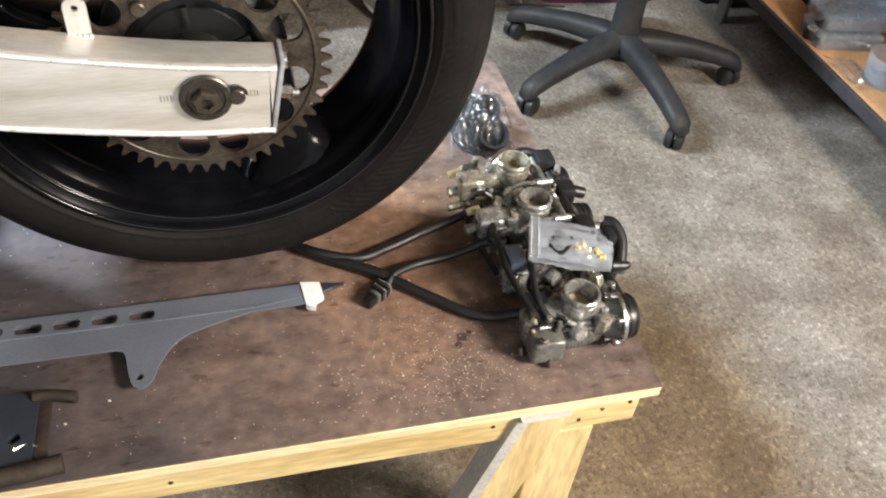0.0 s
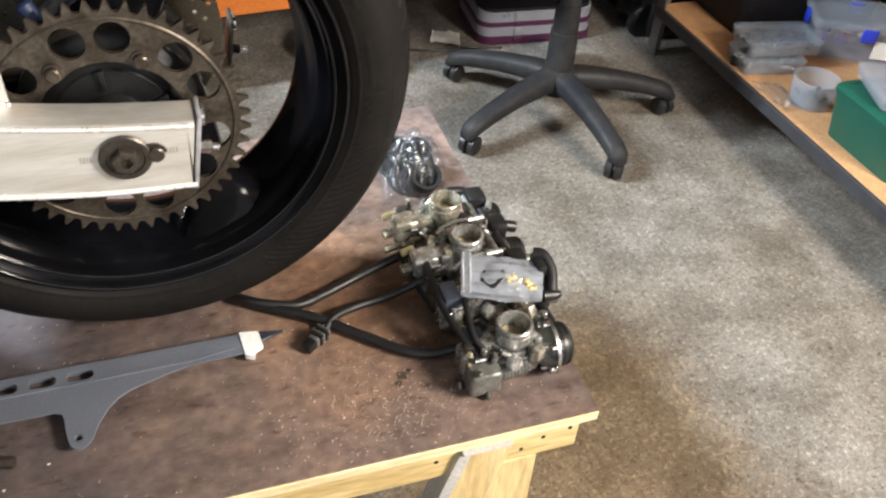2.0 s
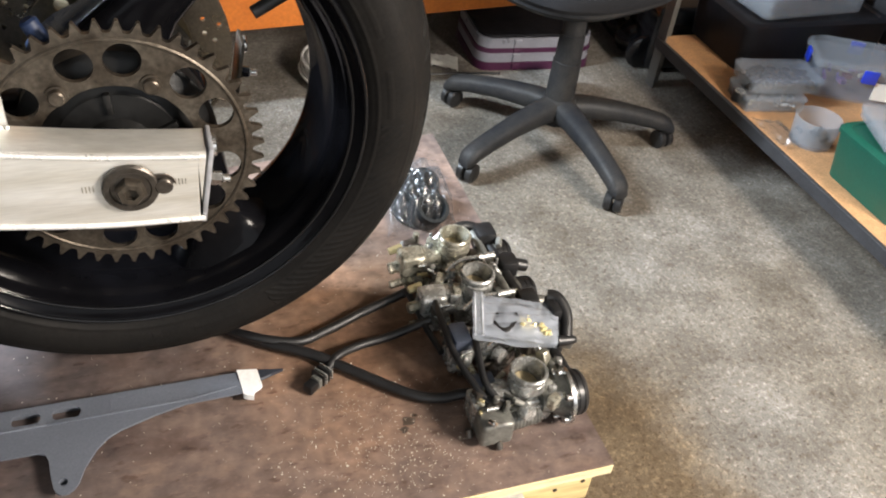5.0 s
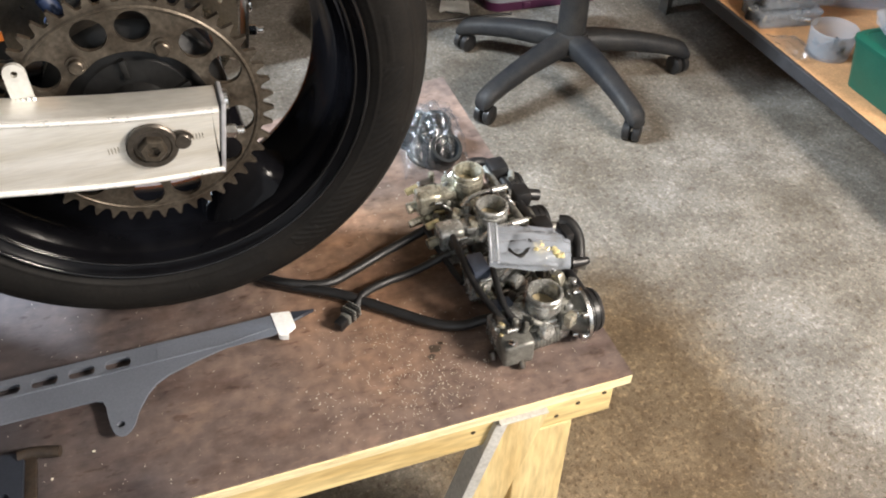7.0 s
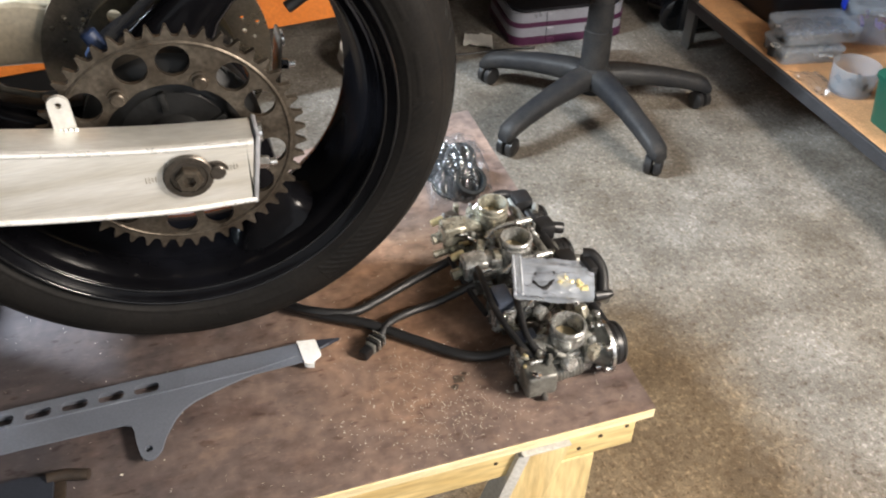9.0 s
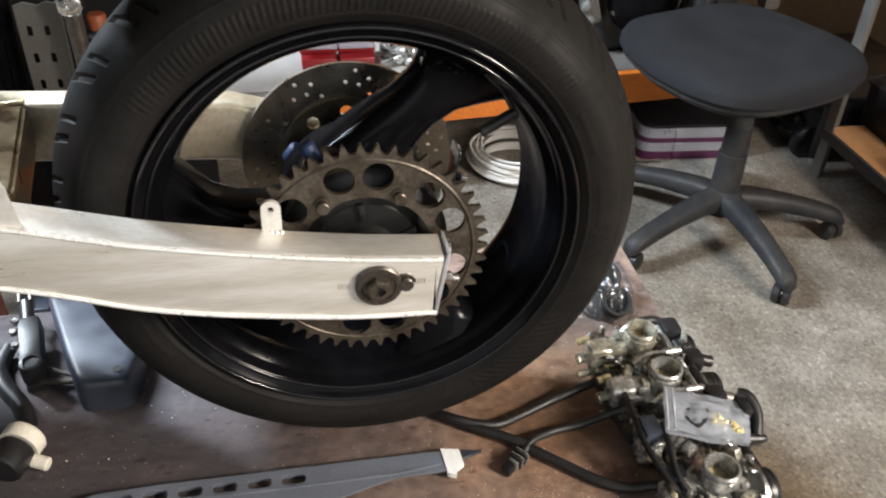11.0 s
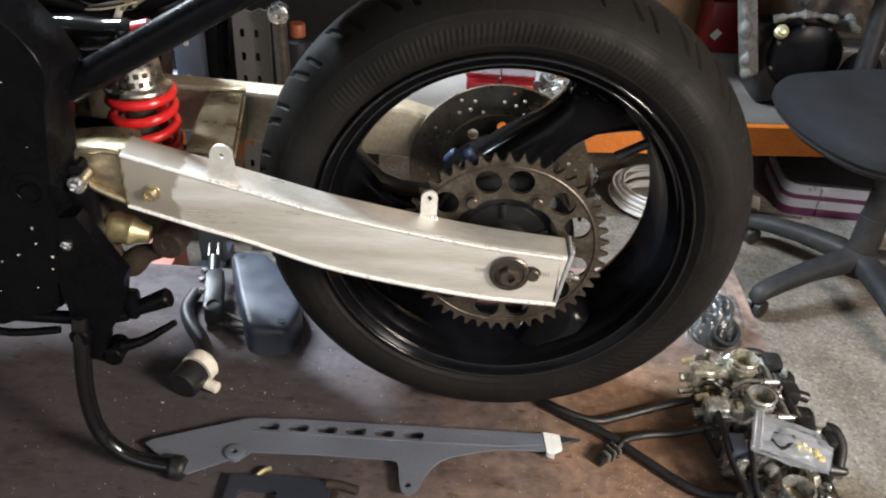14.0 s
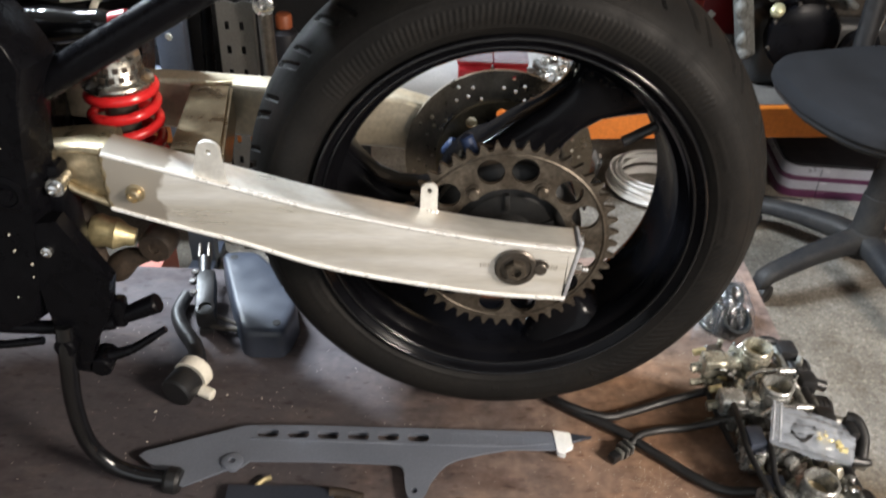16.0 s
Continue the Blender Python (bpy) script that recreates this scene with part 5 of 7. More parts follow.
    lathe(bm, (0.3525, -0.098, z + 0.020), (1, 0.1, 0), [(0, 0), (0, 0.012)] + [(0.003 + 0.0045 * j + d, r) for j in range(7) for d, r in ((0, 0.0125), (0.002, 0.0135), (0.0035, 0.0125))] + [(0.036, 0.013), (0.036, 0)], 22)
    part("ribbed_drum", bm, CARBGREY, th, "ribbed alloy drum")
    for x, y in ((0.336, -0.122), (0.309, -0.100)):
        bm = bmesh.new()
        rod(bm, (x, y, z + 0.003), (x, y + 0.006, z + 0.012), 0.0045, 12, 0.001)
        part("foot_bolt", bm, DARKSTEEL, th)
    bm = bmesh.new()
    tube(bm, [(0.372, 0.186, z + 0.050), (0.385, 0.190, z + 0.060), (0.402, 0.190, z + 0.060), (0.416, 0.182, z + 0.056)], 0.0065, 12, 5)
    box(bm, (0.405, 0.160, z + 0.030), (0.432, 0.190, z + 0.066), 0.005)
    part("cable_bracket", bm, BLACKPLASTIC, th)
    bm = bmesh.new()
    rod(bm, (0.428, 0.146, z + 0.056), (0.434, 0.160, z + 0.057), 0.0045, 12, 0.001)
    part("cable_end", bm, CARBGREY, th)
    for pts, r in (
        ([(0.318, 0.070, 0.048), (0.313, 0.030, 0.056), (0.312, -0.020, 0.054), (0.322, -0.070, 0.048), (0.332, -0.088, 0.042)], 0.0042),
        ([(0.345, 0.010, 0.054), (0.336, -0.030, 0.060), (0.332, -0.070, 0.054), (0.344, -0.092, 0.046), (0.366, -0.090, 0.044)], 0.0040),
        ([(0.296, 0.118, 0.030), (0.300, 0.090, 0.026), (0.304, 0.050, 0.024), (0.310, 0.010, 0.024)], 0.0040),
    ):
        bm = bmesh.new()
        tube(bm, [(x, y, z + h) for x, y, h in pts], r, 10, 7)
        part("vacuum_hose", bm, HOSE, th, "thin black rubber hose")
    for k in range(34):
        bm = bmesh.new()
        p = Vector((rng.uniform(0.312, 0.412), rng.uniform(-0.122, -0.060), 0))
        if math.hypot(p.x - 0.377, p.y + 0.078) < 0.024 or (p.x > 0.36 and p.y < -0.104):
            continue
        p.z = z + max(0.010, rng.uniform(0.026, 0.046) - 0.5 * max(0, -0.090 - p.y))
        s = rng.uniform(0.003, 0.008)
        turn = Matrix.Translation(p) @ Matrix.Rotation(rng.uniform(0, 3), 4, "Z") @ Matrix.Rotation(rng.uniform(-0.5, 0.5), 4, "X")
        if k % 3:
            box(bm, (-s, -s * 0.7, -0.010), (s, s * 0.7, 0.006), 0.0018, turn)
            part("casting_lug", bm, rng.choice([CASTALU2, CARBGREY, CASTALU2, CASTALU]), th)
        else:
            rod(bm, p - Vector((0, 0, 0.012)), p + Vector((rng.uniform(-0.004, 0.004), -0.003, 0.006)), s * 0.7, 12, s * 0.15)
            part("screw", bm, rng.choice([STEEL, DARKSTEEL, STEEL, BRASS]), th)
    for k in range(22):
        bm = bmesh.new()
        p = Vector((rng.uniform(0.394, 0.424), rng.uniform(-0.118, -0.045), z + rng.uniform(0.046, 0.064)))
        s = rng.uniform(0.0025, 0.006)
        if k % 2:
            box(bm, (-s * 1.3, -s, -0.014), (s * 1.3, s, 0.003), 0.0015, Matrix.Translation(p) @ Matrix.Rotation(rng.uniform(0, 3), 4, "Z") @ Matrix.Rotation(rng.uniform(-0.6, 0.6), 4, "Y"))
            part("casting_lug", bm, rng.choice([CASTALU2, CARBGREY, CASTALU, DARKSTEEL]), th)
        else:
            rod(bm, p - Vector((0, 0, 0.014)), p + Vector((rng.uniform(-0.003, 0.006), -0.002, 0.002)), s * 0.8, 12, s * 0.15)
            part("screw", bm, rng.choice([STEEL, DARKSTEEL, STEEL, CARBGREY]), th)
    bm = bmesh.new()
    box(bm, (0.316, -0.012, z + 0.040), (0.338, 0.022, z + 0.060), 0.003)
    part("solenoid_block", bm, GREYTUBE, th, "blue-grey block")
    bm = bmesh.new()
    box(bm, (0.322, -0.070, z + 0.036), (0.346, -0.050, z + 0.050), 0.002)
    part("solenoid_block", bm, GREYTUBE, th)


carburettors()


def hoses():
    z = BENCH_Z
    for pts, r, lb in (
        ([(0.040, 0.150, 0.008), (0.075, 0.114, 0.008), (0.115, 0.083, 0.009), (0.165, 0.050, 0.012), (0.214, 0.010, 0.009), (0.262, -0.031, 0.009), (0.292, -0.045, 0.011), (0.316, -0.052, 0.020), (0.345, -0.066, 0.028), (0.362, -0.074, 0.030)], 0.0062, "thick black rubber fuel hose trailing over the bench"),
        ([(0.060, 0.130, 0.007), (0.100, 0.090, 0.016), (0.150, 0.076, 0.010), (0.190, 0.090, 0.007), (0.240, 0.110, 0.009), (0.300, 0.122, 0.022)], 0.0058, "black rubber breather hose curving to the carburettors"),
        ([(0.178, 0.026, 0.010), (0.192, 0.040, 0.014), (0.224, 0.055, 0.010), (0.262, 0.060, 0.012), (0.312, 0.062, 0.028)], 0.0052, "thin black cable running to the carburettors"),
    ):
        bm = bmesh.new()
        tube(bm, [(x, y, z + h) for x, y, h in pts], r, 14, 10)
        tagged(part("fuel_hose", bm, HOSE), lb, "hose")
    th = empty("cable_connector", (0.165, 0.014, z), "ribbed metal and black plastic cable connector on the bench", "connector")
    m = Matrix.Translation((0.166, 0.015, z + 0.0090)) @ Matrix.Rotation(radians(38), 4, "Z") @ Matrix.Scale(0.84, 4)
    bm = bmesh.new()
    box(bm, (-0.010, -0.0080, -0.009), (0.018, 0.0080, 0.008), 0.002, m)
    part("housing", bm, CARBGREY, th, "dull metal housing")
    bm = bmesh.new()
    box(bm, (-0.026, -0.0075, -0.0085), (-0.0095, 0.0075, 0.0065), 0.0025, m)
    part("boot", bm, HOSE, th)
    for j in range(4):
        bm = bmesh.new()
        box(bm, (-0.004 + 0.0055 * j, -0.0112, -0.006), (-0.0016 + 0.0055 * j, 0.0112, 0.0122), 0.0006, m)
        part("rib", bm, CASTALU2 if j % 2 else BLACKPLASTIC, th, "bright rib" if j % 2 else "")


hoses()


def crumpled(name, corners, z, sag, seed, nx, ny, mat, parent=None, label="", amp=0.004, pace=1.0):
    """A sheet of film over a quad of (x, y), with creases."""
    rng = np.random.default_rng(seed)
    c = np.array(corners, float)
    u, v = np.meshgrid(np.linspace(0, 1, nx), np.linspace(0, 1, ny), indexing="ij")
    xy = (c[0] * ((1 - u) * (1 - v))[..., None] + c[1] * (u * (1 - v))[..., None] + c[2] * (u * v)[..., None] + c[3] * ((1 - u) * v)[..., None])
    h = np.zeros_like(u)
    for k in range(12):
        a, p, f = rng.uniform(0, np.pi), rng.uniform(0, 6), rng.uniform(3, 16) * pace * (1 if k < 8 else 2.2)
        h += np.abs(np.sin(f * (u * np.cos(a) + v * np.sin(a)) + p)) ** 0.7 * amp / 3 * (1 if k < 8 else 0.45)
    h = h - h.mean() + sag(u, v)
    return grid_mesh(name, np.dstack([xy, z + h]), nx, ny, mat, parent, label)


def jet_bag():
    z = BENCH_Z + 0.083
    cs = [(0.351, 0.039), (0.444, -0.001), (0.417, -0.060), (0.329, -0.026)]
    th = empty("zip_bag", (0.38, -0.03, BENCH_Z + 0.075), "clear zip-seal bag of brass jets lying on the carburettors", "plastic bag")
    crumpled("bag_film", cs, z + 0.002, lambda u, v: 0.004 * np.sin(np.pi * u) * np.sin(np.pi * v), 3, 40, 30, BAGFILM, th, "clear polythene film", 0.0030)
    crumpled("bag_film", cs, z - 0.004, lambda u, v: -0.003 * np.sin(np.pi * u), 5, 40, 30, BAGFILM, th, "", 0.0020)
    a, b = Vector((*cs[0], z)), Vector((*cs[3], z))
    side = (Vector((*cs[1], z)) - a).normalized()
    for off in (0.002, 0.0105):
        bm = bmesh.new()
        p, q = a + side * off, b + side * off
        tube(bm, [p + Vector((0, 0, 0.004)), (p + q) / 2 + Vector((0, 0, 0.005)), q + Vector((0, 0, 0.004))], 0.0013, 6, 5)
        part("zip_strip", bm, ZIPSTRIP, th, "white zip strip")
    bm = bmesh.new()
    c0, c1, c2 = Vector((*cs[0], z + 0.0052)), Vector((*cs[3], z + 0.0052)), side * 0.0115
    vs = [bm.verts.new(p) for p in (c0, c1, c1 + c2, c0 + c2)]
    bm.faces.new(vs)
    bmesh.ops.extrude_face_region(bm, geom=bm.faces[:])
    bmesh.ops.translate(bm, vec=(0, 0, 0.0006), verts=bm.verts[4:])
    part("header_strip", bm, CLOUDYBOX, th, "cloudy header strip")
    rng = random.Random(8)
    for k in range(8):
        x, y = 0.402 + rng.uniform(-0.014, 0.010), -0.030 + rng.uniform(-0.018, 0.016)
        d = Vector((rng.uniform(-1, 1), rng.uniform(-1, 1), rng.uniform(-0.2, 0.4))).normalized()
        p = Vector((x, y, z + 0.0015 + rng.uniform(0, 0.002)))
        bm = bmesh.new()
        rod(bm, p - d * 0.0050, p + d * 0.0005, 0.0028, 8, 0.0005)
        rod(bm, p + d * 0.0005, p + d * 0.0050, 0.0040, 6, 0.0005)
        part("brass_jet", bm, GOLD, th, "small brass jet" if k == 0 else "")
    bm = bmesh.new()
    tube(bm, [(0.362, 0.014, z), (0.378, 0.008, z + 0.001), (0.388, -0.004, z + 0.001), (0.380, -0.020, z), (0.366, -0.026, z), (0.360, -0.012, z + 0.001), (0.368, 0.000, z + 0.001)], lambda u: 0.0042 - 0.0015 * math.sin(u * 9), 10, 6)
    part("rubber_seal", bm, HOSE, th, "loop of black rubber seal")
    # black plastic clip standing at the bag's end
    th = empty("plastic_clip", (0.440, -0.035, BENCH_Z + 0.05), "black plastic throttle clip on the carburettors", "clip")
    bm = bmesh.new()
    box(bm, (0.430, -0.018, BENCH_Z + 0.060), (0.442, 0.014, BENCH_Z + 0.092), 0.004, None)
    part("clip_body", bm, BLACKPLASTIC, th)
    bm = bmesh.new()
    tube(bm, [(0.434, 0.012, BENCH_Z + 0.090), (0.444, 0.006, BENCH_Z + 0.090), (0.449, -0.012, BENCH_Z + 0.080), (0.442, -0.034, BENCH_Z + 0.066)], 0.0076, 10, 6)
    tube(bm, [(0.432, -0.034, BENCH_Z + 0.062), (0.446, -0.036, BENCH_Z + 0.062), (0.454, -0.036, BENCH_Z + 0.062)], lambda u: 0.0085 - 0.004 * u, 10, 5)
    part("clip_arm", bm, BLACKPLASTIC, th)


jet_bag()


def rubber_bag():
    z = BENCH_Z
    th = empty("parts_bag", (0.372, 0.310, z), "clear crumpled bag of black rubber carburettor mounts", "plastic bag")
    for k, (x, y, d) in enumerate(((0.352, 0.300, (0.3, -0.2, 1)), (0.386, 0.340, (-0.2, -0.5, 1)), (0.350, 0.345, (0.1, -0.4, 1)), (0.372, 0.285, (0.1, -0.5, 0.8)))):
        bm = bmesh.new()
        lathe(bm, (x, y, z + 0.004), d, [(0, 0), (0, 0.026), (0.004, 0.027), (0.006, 0.0225), (0.034, 0.0225), (0.039, 0.0245), (0.044, 0.0235), (0.044, 0.0185), (0.01, 0.0165), (0.01, 0)], 24)
        part("rubber_mount", bm, DULLRUBBER, th, "black rubber inlet mount" if k == 0 else "")
    cs = [(0.310, 0.252), (0.412, 0.248), (0.430, 0.378), (0.335, 0.398)]
    crumpled("bag_film", cs, z + 0.006, lambda u, v: 0.060 * (np.sin(np.pi * u) * np.sin(np.pi * v)) ** 0.5, 11, 90, 90, BAGFILM2, th, "clear crinkled polythene", 0.016, 1.2)
    crumpled("bag_tail", [(0.345, 0.370), (0.432, 0.355), (0.436, 0.415), (0.375, 0.422)], z + 0.012, lambda u, v: 0.012 * np.sin(np.pi * u) - 0.006 * v, 14, 30, 24, BAGFILM2, th, "", 0.008)


rubber_bag()


def side_cover():
    """Hollow moulded cover, resting open side down."""
    z = BENCH_Z
    th = empty("plastic_cover", (-0.35, 0.27, z), "dark blue-grey moulded plastic side cover with screw holes", "side cover")
    corners = [Vector(p) for p in ((-0.443, 0.385), (-0.386, 0.393), (-0.330, 0.330), (-0.290, 0.245), (-0.302, 0.180), (-0.364, 0.178), (-0.398, 0.262))]
    c = sum(corners, Vector((0, 0))) / 7
    base = []
    for k, p in enumerate(corners):
        back, on = (corners[k - 1] - p).normalized() * 0.017, (corners[(k + 1) % 7] - p).normalized() * 0.017
        for j in range(6):
            u = j / 5
            base.append((p + back) * (1 - u) ** 2 + p * (2 * u * (1 - u)) + (p + on) * u ** 2)
    n = len(base)
    bm = bmesh.new()
    rings = [[bm.verts.new((c.x + (p.x - c.x) * q, c.y + (p.y - c.y) * q, z + 0.0005 + h)) for p in base] for h, q in ((0.0, 1.0), (0.034, 0.975), (0.041, 0.955), (0.0455, 0.92), (0.048, 0.86), (0.049, 0.76), (0.0495, 0.4))]
    for r0, r1 in zip(rings, rings[1:]):
        for k in range(n):
            bm.faces.new([r0[k], r0[(k + 1) % n], r1[(k + 1) % n], r1[k]])
    bm.faces.new(rings[-1])
    part("shell", bm, DARKPLASTIC, th)
    # flat black discs: the holes' darkness is only in their colour
    for x, y in ((-0.317, 0.202), (-0.414, 0.362)):
        bm = bmesh.new()
        lathe(bm, (x, y, z + 0.0455), (0, 0, 1), [(0, 0), (0, 0.0064), (0.0043, 0.0062), (0.0044, 0.0)], 18)
        part("screw_hole", bm, CARRIER, th, "flat black disc in place of a screw hole")


side_cover()


def master_cylinder():
    z = BENCH_Z
    th = empty("brake_master_cylinder", (-0.455, 0.30, z), "black brake master cylinder with a short hose on the bench", "brake part")
    bm = bmesh.new()
    m = Matrix.Translation((-0.444, 0.283, z + 0.038)) @ Matrix.Rotation(radians(102), 4, "Z") @ Matrix.Rotation(radians(-9), 4, "Y") @ Matrix.Scale(1.02, 4)
    box(bm, (-0.056, -0.017, -0.022), (0.036, 0.012, 0.014), 0.006, m)
    lathe(bm, m @ Vector((-0.050, -0.004, 0.012)), m.to_3x3() @ Vector((0, 0, 1)), [(0, 0), (0, 0.015), (0.006, 0.014), (0.007, 0.010), (0.004, 0.009), (0.004, 0)], 18)
    box(bm, (-0.062, -0.012, -0.034), (-0.020, 0.010, -0.018), 0.004, m)
    rod(bm, m @ Vector((0.032, 0, 0)), m @ Vector((0.070, 0, 0.004)), 0.0095, 12, 0.001)
    part("body", bm, BLACKPLASTIC, th)
    bm = bmesh.new()
    for s in (-0.007, 0.007):
        box(bm, (0.066, s - 0.0025, -0.008), (0.098, s + 0.0025, 0.012), 0.002, m)
    part("clevis", bm, DARKSTEEL, th)
    for u, v in ((-0.012, 0.014), (0.012, 0.016), (0.030, 0.013)):
        bm = bmesh.new()
        lathe(bm, m @ Vector((u, v, 0.008)), (0, 0, 1), [(0, 0), (0, 0.0058), (0.006, 0.0058), (0.007, 0.0045), (0.007, 0)], 10)
        part("bolt", bm, STEEL, th)
    bm = bmesh.new()
    tube(bm, [(-0.478, 0.300, z + 0.016), (-0.482, 0.262, z + 0.013), (-0.466, 0.225, z + 0.013), (-0.440, 0.190, z + 0.013), (-0.424, 0.155, z + 0.014), (-0.419, 0.120, z + 0.020)], lambda u: 0.0105 + 0.002 * u, 14, 8)
    part("rubber_hose", bm, HOSE, th)
    bm = bmesh.new()
    tube(bm, [(-0.440, 0.262, z + 0.014), (-0.415, 0.250, z + 0.016), (-0.385, 0.240, z + 0.010)], 0.0032, 8, 6)
    tube(bm, [(-0.440, 0.240, z + 0.010), (-0.41, 0.232, z + 0.010), (-0.375, 0.232, z + 0.008)], 0.0045, 8, 6)
    part("banjo_pipe", bm, DARKSTEEL, th)
    # reservoir with a cream cap lying at the hose end
    th2 = empty("fluid_reservoir", (-0.44, 0.095, z), "black brake fluid reservoir with an off-white cap", "reservoir")
    bm = bmesh.new()
    lathe(bm, (-0.4215, 0.1050, z + 0.0250), (-0.35, -0.93, -0.05), [(0, 0), (0, 0.0215), (0.004, 0.0230), (0.030, 0.0230), (0.033, 0.0205), (0.033, 0)], 26)
    part("cup", bm, BLACKPLASTIC, th2)
    bm = bmesh.new()
    lathe(bm, (-0.4210, 0.1065, z + 0.0252), (0.35, 0.93, 0.05), [(0, 0), (0, 0.0250), (0.017, 0.0250), (0.020, 0.0225), (0.020, 0)], 30)
    part("cap", bm, WHITEPLASTIC, th2, "off-white plastic cap")
    bm = bmesh.new()
    rod(bm, (-0.406, 0.094, z + 0.014), (-0.386, 0.088, z + 0.010), 0.0085, 14, 0.002)
    part("spout", bm, WHITEPLASTIC, th2, "off-white spout")


master_cylinder()


def bench_litter():
    rng = random.Random(21)
    bm = bmesh.new()

    def chip(x, y, s):
        m = Matrix.Translation((x, y, BENCH_Z + 0.0006)) @ Matrix.Rotation(rng.uniform(0, 3.1), 4, "Z")
        box(bm, (-s * rng.uniform(0.6, 1.8), -s, 0), (s * rng.uniform(0.6, 1.8), s, s * 0.7), 0, m)

    for _ in range(560):
        x, y = rng.gauss(0.215, 0.065), rng.gauss(-0.105, 0.036)
        if y > BY0 + 0.004:
            chip(x, y, rng.uniform(0.00018, 0.0005))
    for _ in range(130):
        chip(rng.gauss(0.20, 0.035), rng.gauss(-0.035, 0.022), rng.uniform(0.00018, 0.0004))
    for _ in range(760):
        chip(rng.uniform(-0.62, 0.44), rng.uniform(BY0 + 0.004, 0.30), rng.uniform(0.00018, 0.00042))
    for _ in range(14):
        chip(rng.uniform(-0.5, 0.4), rng.uniform(BY0 + 0.01, 0.1), rng.uniform(0.0007, 0.0012))
    tagged(part("sawdust", bm, SAWDUST, smooth=False), "pale sawdust and chips scattered on the bench", "sawdust", kind="stuff")
    bm = bmesh.new()
    for cx, cy, r in ((0.250, -0.060, 0.007), (0.243, -0.071, 0.0045), (0.259, -0.054, 0.003)):
        ph = rng.uniform(0, 6)
        rim = [bm.verts.new((cx + r * (1 + 0.25 * math.sin(3 * q + ph) + 0.15 * math.sin(7 * q)) * math.cos(q), cy + r * (1 + 0.2 * math.sin(2 * q + ph)) * math.sin(q), BENCH_Z + 0.0003 + r * 0.01)) for q in [2 * math.pi * k / 28 for k in range(28)]]
        bm.faces.new(rim)
    tagged(part("oil_spot", bm, OIL), "dried dark oil spot on the bench top", "oil stain", kind="stuff")
    bm = bmesh.new()
    tube(bm, [(-0.298, -0.060, BENCH_Z + 0.004), (-0.290, -0.052, BENCH_Z + 0.007), (-0.283, -0.046, BENCH_Z + 0.004)], 0.0035, 8, 4)
    tagged(part("metal_scrap", bm, BRASS), "small brass offcut lying on the bench", "scrap")


bench_litter()


